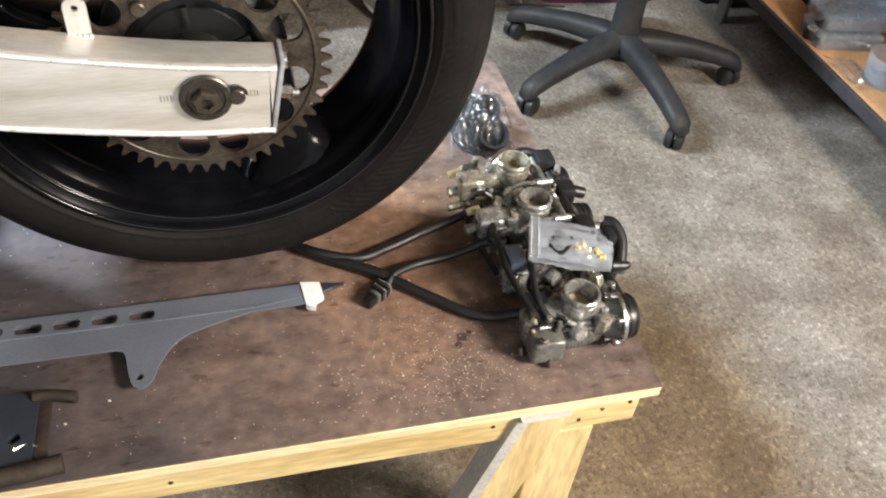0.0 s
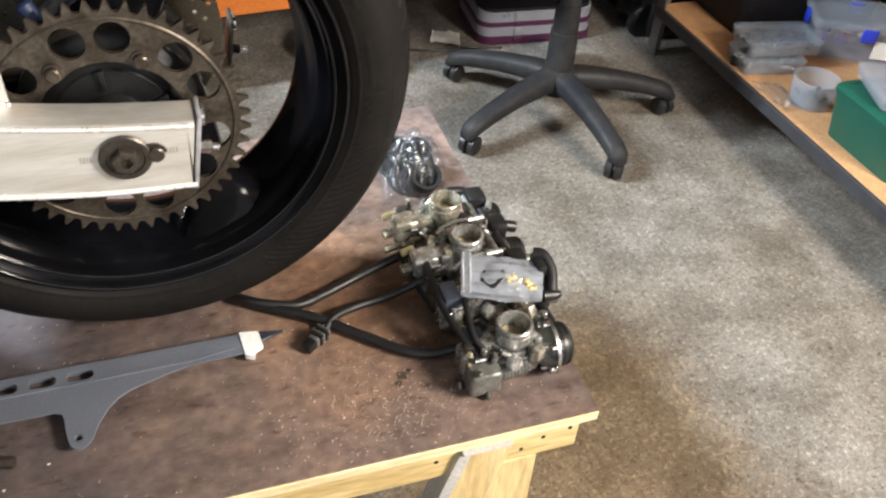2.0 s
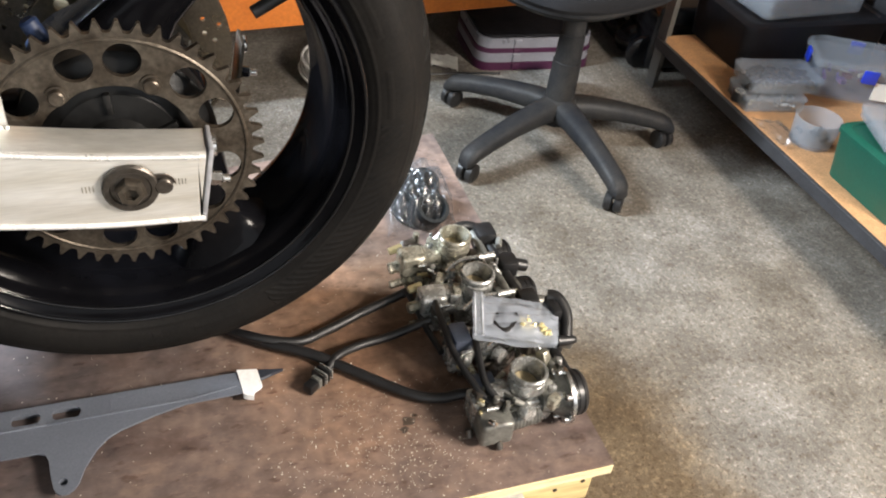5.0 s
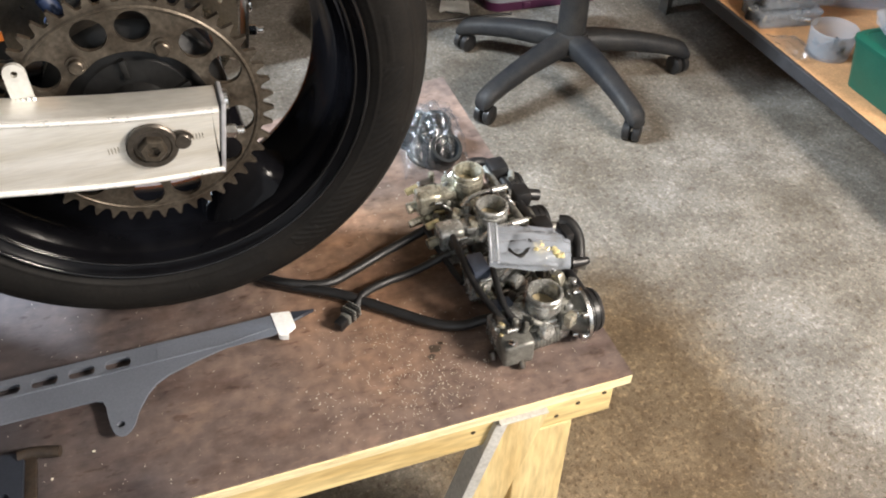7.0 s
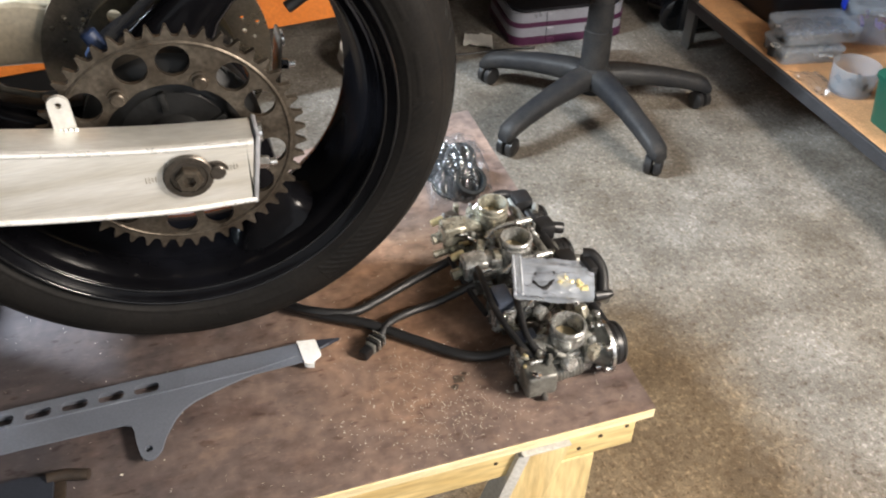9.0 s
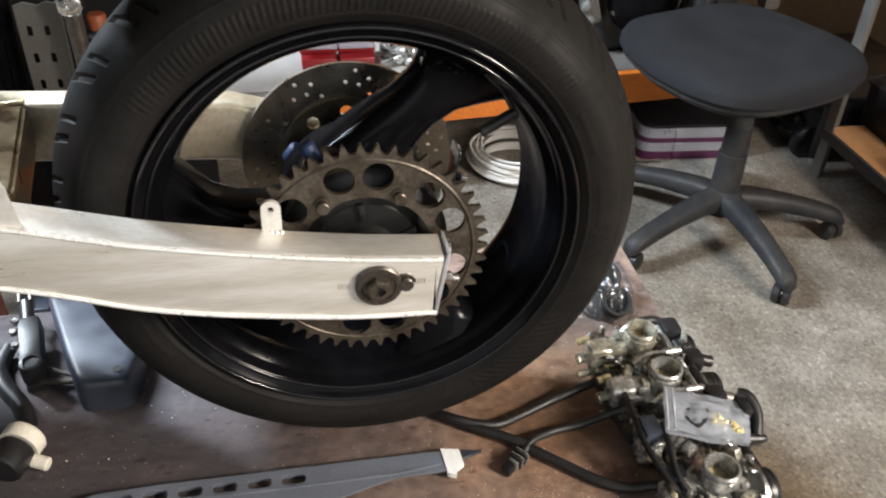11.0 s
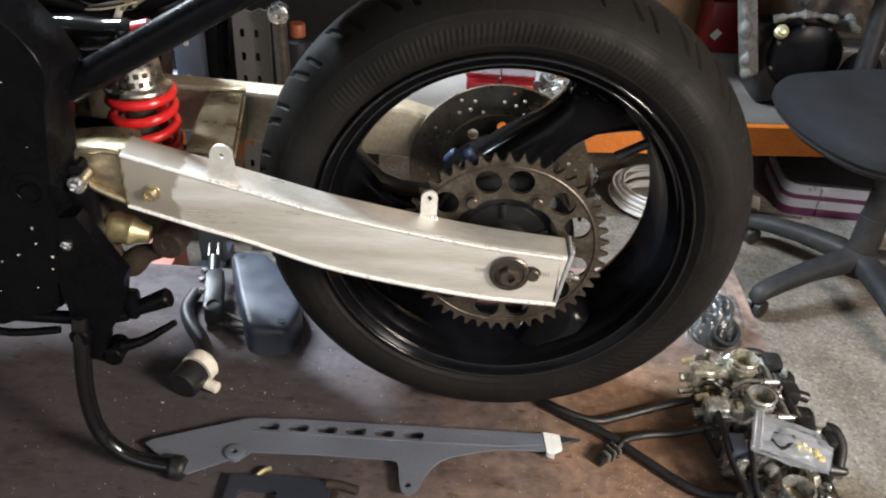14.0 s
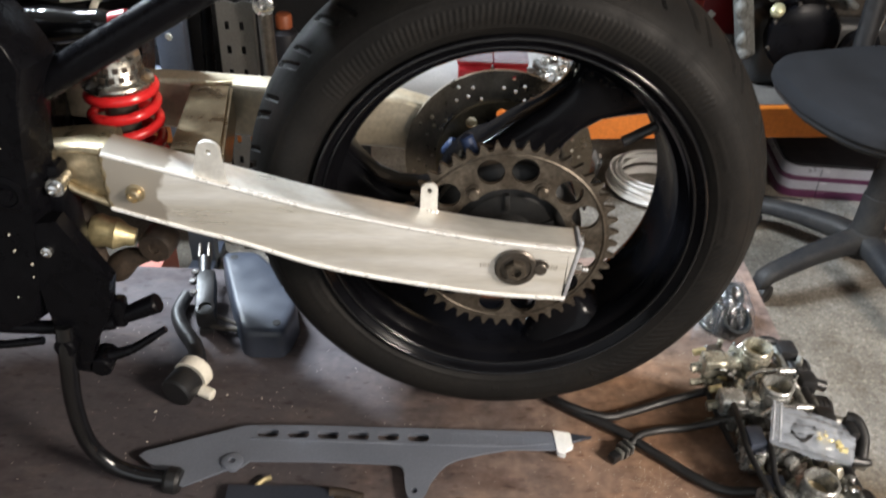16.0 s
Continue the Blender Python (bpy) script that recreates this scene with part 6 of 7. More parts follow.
# ---- the office chair ----
def office_chair():
    cx, cy = 0.972, 1.023
    th = empty("office_chair", (cx, cy, 0), "dusty black swivel office chair with a charcoal fabric seat", "chair")
    for k in range(5):
        a = radians(-84 + 72 * k)
        d, t = Vector((math.cos(a), math.sin(a), 0)), Vector((-math.sin(a), math.cos(a), 0))
        c = Vector((cx, cy, 0))
        bm = bmesh.new()
        rings = []
        for r, w, zb, zt in ((0.020, 0.034, 0.080, 0.138), (0.07, 0.030, 0.082, 0.137), (0.16, 0.0265, 0.076, 0.124), (0.24, 0.0245, 0.062, 0.106), (0.285, 0.024, 0.050, 0.093), (0.306, 0.023, 0.042, 0.082), (0.317, 0.016, 0.044, 0.066)):
            ring = []
            for j in range(14):
                q = 2 * math.pi * j / 14
                x, zz = math.cos(q), math.sin(q)
                x, zz = math.copysign(abs(x) ** 0.75, x), math.copysign(abs(zz) ** 0.75, zz)
                ring.append(bm.verts.new(c + d * r + t * (w * x) + Vector((0, 0, (zb + zt) / 2 + (zt - zb) / 2 * zz))))
            rings.append(ring)
        for r0, r1 in zip(rings, rings[1:]):
            for j in range(14):
                bm.faces.new([r0[j], r0[(j + 1) % 14], r1[(j + 1) % 14], r1[j]])
        bm.faces.new(rings[0][::-1])
        bm.faces.new(rings[-1])
        arm = part("base_leg", bm, CHAIRPLASTIC, th)
        # twin-wheel castor, each turned its own way
        turn = radians((-40, 12, 20, -65, -52)[k])
        w = Vector((math.cos(turn), math.sin(turn), 0))
        p = c + d * 0.296 + Vector((0, 0, 0.0245))
        bm = bmesh.new()
        for s in (-0.0215, 0.0025):
            lathe(bm, p + w * s, w, [(0, 0), (0, 0.020), (0.003, 0.0240), (0.016, 0.0240), (0.019, 0.020), (0.019, 0)], 24)
        rod(bm, p + Vector((0, 0, 0.01)), p + Vector((0, 0, 0.034)), 0.007, 12)
        part("castor", bm, BLACKPLASTIC, arm)
    bm = bmesh.new()
    lathe(bm, (cx, cy, 0.07), (0, 0, 1), [(0, 0), (0, 0.040), (0.055, 0.046), (0.068, 0.040), (0.070, 0.034), (0.070, 0.0)], 32)
    part("base_hub", bm, CHAIRPLASTIC, th)
    bm = bmesh.new()
    lathe(bm, (cx, cy, 0.135), (0, 0, 1), [(0, 0), (0, 0.036), (0.10, 0.0345), (0.102, 0.0320), (0.17, 0.0305), (0.172, 0.0280), (0.245, 0.0270), (0.245, 0)], 32)
    part("gas_column_cover", bm, CHAIRPLASTIC, th, "telescopic black column cover")
    bm = bmesh.new()
    box(bm, (cx - 0.085, cy - 0.06, 0.375), (cx + 0.085, cy + 0.12, 0.408), 0.008)
    part("seat_plate", bm, BLACKPLASTIC, th)
    # seat cushion: rounded square, thick with a soft edge
    for nm, mt, prof, lb in (
        ("seat_pan", CHAIRPLASTIC, ((0.404, 0.80), (0.410, 0.90), (0.424, 0.965), (0.432, 0.97), (0.432, 0.5)), "moulded plastic seat pan"),
        ("seat", FABRIC, ((0.4325, 0.5), (0.4325, 0.975), (0.442, 1.0), (0.458, 0.995), (0.474, 0.96), (0.483, 0.88), (0.487, 0.6), (0.487, 0.3), (0.486, 0.0)), "charcoal woven seat cushion"),
    ):
        bm = bmesh.new()
        rings = []
        for z, s in prof:
            ring = []
            for j in range(56):
                q = 2 * math.pi * j / 56
                x, y = math.cos(q), math.sin(q)
                x, y = math.copysign(abs(x) ** 0.62, x), math.copysign(abs(y) ** 0.62, y)
                wid = 0.262 - 0.03 * max(0, y)
                px, py = wid * s * x, 0.245 * s * y
                ring.append(bm.verts.new((cx - 0.01 + 0.946 * px - 0.326 * py, cy + 0.075 + 0.326 * px + 0.946 * py, z + 0.012 * (x * x + max(0, y)) * s)) if s else None)
            if s == 0:
                v = bm.verts.new((cx - 0.01, cy + 0.075, z))
                ring = [v] * 56
            rings.append(ring)
        for r0, r1 in zip(rings, rings[1:]):
            for j in range(56):
                q = list(dict.fromkeys([r0[j], r0[(j + 1) % 56], r1[(j + 1) % 56], r1[j]]))
                if len(q) > 2:
                    bm.faces.new(q)
        if nm == "seat_pan":
            bm.faces.new(rings[0][::-1])
        part(nm, bm, mt, th, lb)
    bm = bmesh.new()
    tube(bm, [(cx, cy + 0.10, 0.390), (cx + 0.005, cy + 0.24, 0.395), (cx + 0.01, cy + 0.315, 0.43), (cx + 0.012, cy + 0.335, 0.56), (cx + 0.012, cy + 0.345, 0.78)], 0.026, 12, 6)
    part("back_stem", bm, BLACKPLASTIC, th)
    bm = bmesh.new()
    box(bm, (cx - 0.20, cy + 0.30, 0.72), (cx + 0.22, cy + 0.365, 1.12), 0.03, None, 4)
    part("backrest", bm, FABRIC, th)


office_chair()


# ---- the low bench along the back ----
def back_bench():
    th = empty("low_shelf_bench", (0.2, 1.6, 0), "low board bench with a varnished orange front edge", "bench")
    skew = Matrix.Translation((0.24, 1.300, 0)) @ Matrix.Rotation(radians(6.0), 4, "Z")
    bm = bmesh.new()
    box(bm, (-1.75, 0.025, 0.279), (1.22, 0.60, 0.301), 0.002, skew)
    part("top", bm, GREYBOARD, th, "dusty grey bench top", smooth=False)
    bm = bmesh.new()
    box(bm, (-1.75, 0.0, 0.212), (1.20, 0.0245, 0.300), 0.0025, skew)
    part("front_edge", bm, ORANGE, th, "varnished orange front board", smooth=False)
    # unseen top on two uprights, added to shade what stands on the bench
    bm = bmesh.new()
    box(bm, (-0.10, 1.50, 0.86), (1.45, 2.08, 0.90), 0.002)
    part("shade_top", bm, GREYBOARD, th, smooth=False)
    for x in (-0.095, 1.43):
        bm = bmesh.new()
        box(bm, (x, 1.80, 0.3015), (x + 0.05, 1.85, 0.8595), 0.002)
        part("upright", bm, GREYBOARD, th, smooth=False)
    for x in (-1.5, 0.16, 1.43):
        bm = bmesh.new()
        box(bm, (x, 1.75, 0.0), (x + 0.05, 1.80, 0.2785), 0.002)
        part("leg", bm, GREYBOARD, th, smooth=False)
    for x in (-1.5, -0.4):
        bm = bmesh.new()
        box(bm, (x, 1.36, 0.0), (x + 0.05, 1.41, 0.2785), 0.002)
        part("leg", bm, GREYBOARD, th, smooth=False)


back_bench()


def striped_case(where, turn):
    th = empty("tool_case", (0, 0, 0), "silver and maroon banded plastic tool case under the bench", "tool case")
    for nm, z0, z1, mt, s in (("lower_band", 0.0, 0.025, CASEPURPLE, 1.0), ("lower_shell", 0.0252, 0.054, CASEGREY, 0.985), ("upper_band", 0.0542, 0.068, CASEPURPLE, 0.995), ("upper_shell", 0.0682, 0.098, CASEGREY, 0.975), ("lid_panel", 0.0982, 0.107, CASEBLACK, 0.94)):
        bm = bmesh.new()
        tmp = bmesh.new()
        vs = [tmp.verts.new((x * s, y * s, z0)) for x, y in slot(0, 0, 0.36, 0.26, 0.045, 6)]
        f = tmp.faces.new(vs)
        e = bmesh.ops.extrude_face_region(tmp, geom=[f])
        bmesh.ops.translate(tmp, vec=(0, 0, z1 - z0), verts=[g for g in e["geom"] if isinstance(g, bmesh.types.BMVert)])
        merge(bm, tmp)
        for x in (-0.06, 0.09):
            box(bm, (x - 0.012, -0.1345 * s, z0 + 0.003), (x + 0.012, -0.125 * s, z1 - 0.003), 0.002)
        part(nm, bm, mt, th)
    th.matrix_world = Matrix.Translation(where) @ Matrix.Rotation(turn, 4, "Z")
    return th


striped_case((1.092, 1.530, 0.001), radians(-4))


def cable_coil():
    th = empty("cable_coil", (0.535, 1.44, 0), "coil of white electrical cable on the floor", "cable")
    rng = random.Random(3)
    for k in range(17):
        bm = bmesh.new()
        r, z = 0.092 + 0.045 * rng.random(), 0.006 + 0.0040 * k
        ph = rng.uniform(0, 6)
        pts = [(0.540 + (r + 0.006 * math.sin(2 * q + ph)) * math.cos(q), 1.415 + (r + 0.006 * math.cos(3 * q + ph)) * math.sin(q), z + 0.004 * math.sin(q * 2 + ph)) for q in [2 * math.pi * j / 36 for j in range(37)]]
        tube(bm, pts, 0.0042, 8, 1, smooth=False)
        part("cable_turn", bm, WHITECABLE, th)
    bm = bmesh.new()
    tube(bm, [(0.63, 1.46, 0.005), (0.74, 1.41, 0.004), (0.86, 1.40, 0.004), (0.97, 1.385, 0.004)], 0.0035, 8, 8)
    tagged(part("loose_wire", bm, HOSE), "thin dark wire trailing over the floor", "wire")


cable_coil()
crumpled("paper_scrap", [(0.77, 1.45), (0.85, 1.41), (0.875, 1.49), (0.80, 1.52)], 0.008, lambda u, v: 0 * u, 7, 14, 12, PAPER, None, "", 0.012)
tagged(bpy.data.objects["paper_scrap"], "crumpled scrap of white paper on the floor", "paper")


# ---- the shelf unit on the right ----
SX, SZ = 1.389, 0.146


def side_shelf():
    th = empty("shelf_unit", (1.75, 0.4, 0), "low chipboard shelf unit with a dark front edge and steel legs", "shelf")
    bm = bmesh.new()
    box(bm, (SX + 0.012, -1.2, SZ - 0.020), (2.09, 1.285, SZ), 0.001)
    part("shelf_board", bm, CHIPBOARD, th, "bare orange-brown chipboard shelf", smooth=False)
    bm = bmesh.new()
    box(bm, (SX, -1.2, SZ - 0.030), (SX + 0.0115, 1.285, SZ + 0.001), 0.0015)
    part("front_edge", bm, DARKEDGE, th, "dark edge strip", smooth=False)
    for y in (1.245, -1.15):
        for x in (SX + 0.012, 2.04):
            bm = bmesh.new()
            box(bm, (x - 0.002, y + 0.036, 0), (x + 0.034, y + 0.042, 0.95), 0.001)
            box(bm, (x - 0.006, y + 0.002, 0), (x - 0.0015, y + 0.042, 0.95), 0.001)
            part("leg", bm, ZINCPOST, th, "grey steel angle leg", smooth=False)
    # unseen board added to keep the work light off the shelf below
    bm = bmesh.new()
    box(bm, (1.58, 0.02, 0.66), (2.09, 1.283, 0.68), 0.001)
    part("shade_board", bm, CHIPBOARD, th, smooth=False)
    bm = bmesh.new()
    box(bm, (2.091, -1.2, 0.0), (2.105, 1.30, 0.55), 0.001)
    part("back_panel", bm, DARKEDGE, th, smooth=False)


side_shelf()


def lidded_box(name, where, turn, size, body_mat, lid_mat, label, category, taper=0.93, lid_h=0.018, clips=None):
    w, d, h = size
    th = empty(name, (0, 0, 0), label, category)
    bm = bmesh.new()
    rings = []
    for z, s in ((0, taper), (h * 0.5, (1 + taper) / 2), (h, 1.0), (h, 0.96), (0.004, taper * 0.95)):
        rings.append([bm.verts.new((x * s, y * s, z)) for x, y in slot(0, 0, w, d, min(w, d) * 0.10, 4)])
    for r0, r1 in zip(rings, rings[1:]):
        n = len(r0)
        for k in range(n):
            bm.faces.new([r0[k], r0[(k + 1) % n], r1[(k + 1) % n], r1[k]])
    bm.faces.new(rings[0][::-1])
    bm.faces.new(rings[-1])
    part("body", bm, body_mat, th)
    bm = bmesh.new()
    rings = []
    for z, s in ((h + 0.0005, 1.0), (h + 0.0005, 1.03), (h + lid_h * 0.6, 1.03), (h + lid_h, 0.97), (h + lid_h, 0.90), (h + lid_h * 0.75, 0.88)):
        rings.append([bm.verts.new((x * s, y * s, z)) for x, y in slot(0, 0, w, d, min(w, d) * 0.10, 4)])
    for r0, r1 in zip(rings, rings[1:]):
        n = len(r0)
        for k in range(n):
            bm.faces.new([r0[k], r0[(k + 1) % n], r1[(k + 1) % n], r1[k]])
    bm.faces.new(rings[-1])
    bm.faces.new(rings[0][::-1])
    part("lid", bm, lid_mat, th)
    if clips:
        for s in (-1, 1):
            bm = bmesh.new()
            box(bm, (-w * 0.07, s * d * 0.52 - 0.004, h * 0.72), (w * 0.07, s * d * 0.52 + 0.004, h + lid_h * 0.6), 0.003)
            part("clip", bm, clips, th, "bright blue side clip")
            bm = bmesh.new()
            box(bm, (s * w * 0.52 - 0.004, -d * 0.10, h * 0.72), (s * w * 0.52 + 0.004, d * 0.10, h + lid_h * 0.6), 0.003)
            part("clip", bm, clips, th, "bright blue side clip")
    th.matrix_world = Matrix.Translation(where) @ Matrix.Rotation(turn, 4, "Z")
    return th


def loose_bits(parent, where, turn, w, d, z, count, seed, mats):
    rng = random.Random(seed)
    for k in range(count):
        bm = bmesh.new()
        x, y = rng.uniform(-w, w), rng.uniform(-d, d)
        p = Matrix.Translation(where) @ Matrix.Rotation(turn, 4, "Z") @ Vector((x, y, z))
        if rng.random() < 0.5:
            dd = Vector((rng.uniform(-1, 1), rng.uniform(-1, 1), 0.1)).normalized() * rng.uniform(0.01, 0.025)
            rod(bm, p - dd, p + dd, rng.uniform(0.003, 0.007), 8, 0.001)
        else:
            box(bm, (-0.012, -0.008, -0.004), (0.012, 0.008, 0.008), 0.001, Matrix.Translation(p) @ Matrix.Rotation(rng.uniform(0, 3), 4, "Z"))
        ob = part("small_part", bm, rng.choice(mats))
        ob.parent = parent
        ob.matrix_parent_inverse = parent.matrix_world.inverted()


S = SZ + 0.001
bpy.context.view_layer.update()
black_case = lidded_box("storage_case", (1.735, 1.185, S), radians(-1), (0.46, 0.27, 0.12), CASEBLACK, CASEBLACK, "black plastic storage case on the shelf", "storage case", 0.97, 0.016)
clear_case = lidded_box("clear_box", (1.72, 1.185, S + 0.138), radians(4), (0.34, 0.20, 0.05), CLOUDYBOX, CLEARBOX, "clear plastic box lying on the black case", "storage box", 0.98, 0.012)
organiser_low = lidded_box("organiser_box", (1.497, 0.910, S), radians(-10), (0.165, 0.115, 0.028), CLOUDYBOX, CLOUDYBOX, "cloudy clear plastic parts organiser on the shelf", "organiser", 0.98, 0.010)
organiser_top = lidded_box("organiser_box", (1.530, 0.930, S + 0.0395), radians(-9), (0.195, 0.120, 0.026), CLOUDYBOX, CLEARBOX, "clear plastic parts organiser stacked on another", "organiser", 0.98, 0.010)
clip_box = lidded_box("clip_box", (1.790, 0.930, S), radians(-28), (0.27, 0.17, 0.085), CLEARBOX, CLOUDYBOX, "clear plastic storage box with bright blue clips", "storage box", 0.92, 0.018, BLUEPLASTIC)
green_box = lidded_box("green_box", (1.562, 0.490, S), radians(0), (0.25, 0.24, 0.108), GREENPLASTIC, GREENPLASTIC, "green plastic storage box with a lid on the shelf", "storage box", 0.90, 0.016)
lid_tray = lidded_box("small_clear_box", (1.540, 0.535, S + 0.1255), radians(-20), (0.13, 0.17, 0.018), CLOUDYBOX, CLOUDYBOX, "cloudy clear little box on the green box", "storage box", 0.97, 0.010)
bpy.context.view_layer.update()
loose_bits(organiser_low, (1.497, 0.910, S), radians(-10), 0.068, 0.042, 0.012, 34, 1, [STEEL, BRASS, DARKSTEEL, BLACKPLASTIC, DARKSTEEL])
loose_bits(organiser_top, (1.530, 0.930, S + 0.0395), radians(-9), 0.08, 0.046, 0.012, 34, 2, [STEEL, DARKSTEEL, BLACKPLASTIC, DARKSTEEL])
loose_bits(clip_box, (1.790, 0.930, S), radians(-28), 0.09, 0.05, 0.03, 12, 3, [WHITEPLASTIC, STEEL, REDPLASTIC, PURPLEPAPER])
bm = bmesh.new()
box(bm, (0.02, -0.0875, 0.020), (0.11, -0.0855, 0.066), 0.0, Matrix.Translation((1.790, 0.930, S)) @ Matrix.Rotation(radians(-28), 4, "Z"))
ob = part("paper_label", bm, PAPER, None, "white and purple paper label", smooth=False)
ob.parent, ob.matrix_parent_inverse = clip_box, clip_box.matrix_world.inverted()


def round_tub():
    th = empty("round_tub", (1.497, 0.720, S), "cloudy round plastic tub holding dark small parts", "tub")
    bm = bmesh.new()
    lathe(bm, (1.497, 0.720, S), (0, 0, 1), [(0, 0), (0, 0.050), (0.064, 0.055), (0.066, 0.0535), (0.006, 0.048), (0.006, 0)], 36)
    part("wall", bm, CLOUDYBOX, th)
    rng = random.Random(6)
    for k in range(9):
        bm = bmesh.new()
        a, r = rng.uniform(0, 6.28), rng.uniform(0, 0.032)
        p = Vector((1.497 + r * math.cos(a), 0.720 + r * math.sin(a), S + 0.014))
        rod(bm, p, p + Vector((rng.uniform(-0.02, 0.02), rng.uniform(-0.02, 0.02), 0.012)), 0.006, 8, 0.001)
        part("small_part", bm, BLACKPLASTIC, th)


round_tub()
pot = empty("small_pot", (1.425, 0.925, S), "small dark plastic pot with a white ring on the shelf", "pot")
bm = bmesh.new()
lathe(bm, (1.425, 0.925, S), (0, 0, 1), [(0, 0), (0, 0.017), (0.020, 0.016), (0.024, 0.013), (0.024, 0)], 24)
part("shell", bm, BLACKPLASTIC, pot)
bm = bmesh.new()
lathe(bm, (1.425, 0.925, S + 0.0242), (0, 0, 1), [(0, 0.009), (0, 0.0135), (0.002, 0.0135), (0.002, 0.009)], 24, close=True)
part("white_ring", bm, WHITEPLASTIC, pot, "white plastic ring")
crumpled("film_bag", [(1.392, 0.70), (1.44, 0.69), (1.47, 0.79), (1.390, 0.83)], S + 0.010, lambda u, v: 0.015 * np.sin(np.pi * u) * np.sin(np.pi * v), 17, 30, 24, BAGFILM2, None, "", 0.012)
tagged(bpy.data.objects["film_bag"], "crumpled clear plastic bag on the shelf edge", "plastic bag")


# ---- on the low bench at the back ----
TZ = 0.302


def engine():
    cx, cy, cz = 0.880, 1.47, TZ + 0.155
    th = empty("engine", (0.93, 1.56, TZ), "greasy motorcycle engine with a black side cover on the low bench", "engine")
    bm = bmesh.new()
    box(bm, (0.770, 1.50, TZ), (1.17, 1.74, TZ + 0.20), 0.03, None, 3)
    part("crankcase", bm, BLACKPLASTIC, th, "greasy black crankcase")
    bm = bmesh.new()
    lathe(bm, (cx, cy + 0.04, cz), (0, -1, 0), [(-0.02, 0.100), (0.02, 0.100), (0.035, 0.094), (0.044, 0.076), (0.048, 0.044), (0.048, 0)], 48)
    part("side_cover", bm, FRAMEBLACK, th, "round black engine side cover")
    bm = bmesh.new()
    lathe(bm, (1.045, cy + 0.04, TZ + 0.125), (0, -1, 0), [(-0.02, 0.055), (0.02, 0.055), (0.03, 0.045), (0.034, 0)], 36)
    part("side_cover", bm, FRAMEBLACK, th)
    rng = random.Random(9)
    bm = bmesh.new()
    pts = [(0.736 - 0.0075 * k + rng.uniform(-0.005, 0.005), 1.480 + rng.uniform(-0.006, 0.006), TZ + 0.090 + 0.026 * k) for k in range(12)]
    tube(bm, pts, lambda u: 0.013 + 0.005 * math.sin(u * 17) + 0.003 * math.sin(u * 41), 9, 5)
    box(bm, (0.0, 1.490, 0.0), (0.035, 1.58, 0.30), 0.008, Matrix.Translation((0.735, 0, TZ + 0.085)) @ Matrix.Rotation(radians(-15), 4, "Y"))
    part("gasket_face", bm, CORRODED, th, "corroded grey alloy joint face")
    bm = bmesh.new()
    tube(bm, [(0.765, 1.49, TZ + 0.255), (0.84, 1.475, TZ + 0.278), (0.93, 1.48, TZ + 0.268), (1.01, 1.50, TZ + 0.235)], lambda u: 0.009 + 0.003 * math.sin(u * 23) + 0.002 * math.sin(u * 61), 10, 10)
    part("upper_joint", bm, CORRODED, th, "corroded grey alloy rim")
    bm = bmesh.new()
    box(bm, (0.83, 1.53, TZ + 0.19), (1.15, 1.72, TZ + 0.42), 0.02, None, 3)
    part("cylinder_block", bm, DARKSTEEL, th)
    for k in range(7):
        bm = bmesh.new()
        x, zz = 0.82 + 0.30 * rng.random(), TZ + 0.26 + 0.14 * rng.random()
        rod(bm, (x, 1.525, zz), (x + rng.uniform(-0.01, 0.01), 1.490, zz), rng.uniform(0.008, 0.018), 12, 0.002)
        part("port", bm, rng.choice([CORRODED, BLACKPLASTIC, DARKSTEEL]), th)
    bm = bmesh.new()
    lathe(bm, (0.790, 1.472, TZ + 0.230), (-0.1, -0.7, 0.6), [(-0.012, 0), (-0.012, 0.018), (0, 0.018), (0.004, 0.018), (0.007, 0.014), (0.014, 0.0135), (0.016, 0.010), (0.016, 0)], 20)
    part("filler_cap", bm, GOLDCAP, th, "yellow-green filler cap")
    for k in range(8):
        bm = bmesh.new()
        a = radians(20 + 45 * k)
        rod(bm, (cx + 0.094 * math.cos(a), cy + 0.02, cz + 0.094 * math.sin(a)), (cx + 0.094 * math.cos(a), cy + 0.004, cz + 0.094 * math.sin(a)), 0.006, 10, 0.001)
        part("cover_bolt", bm, DARKSTEEL, th)
    bm = bmesh.new()
    tube(bm, [(0.96, 1.50, TZ + 0.33), (1.03, 1.46, TZ + 0.34), (1.065, 1.45, TZ + 0.27), (1.068, 1.46, TZ + 0.19)], 0.0032, 8, 8)
    part("wire", bm, STEEL, th)


engine()


def parts_bin(where, size, mat, label):
    th = empty("parts_bin", where, label, "parts bin")
    x, y, z = where
    w, d, h = size
    bm = bmesh.new()
    box(bm, (x - w / 2, y - d / 2, z), (x + w / 2, y + d / 2, z + h * 0.55), 0.006)
    part("lower_body", bm, mat, th)
    bm = bmesh.new()
    box(bm, (x - w / 2 - 0.004, y - d / 2 + 0.03, z + h * 0.555), (x + w / 2 + 0.004, y + d / 2, z + h), 0.006)
    part("upper_body", bm, mat, th)
    return th


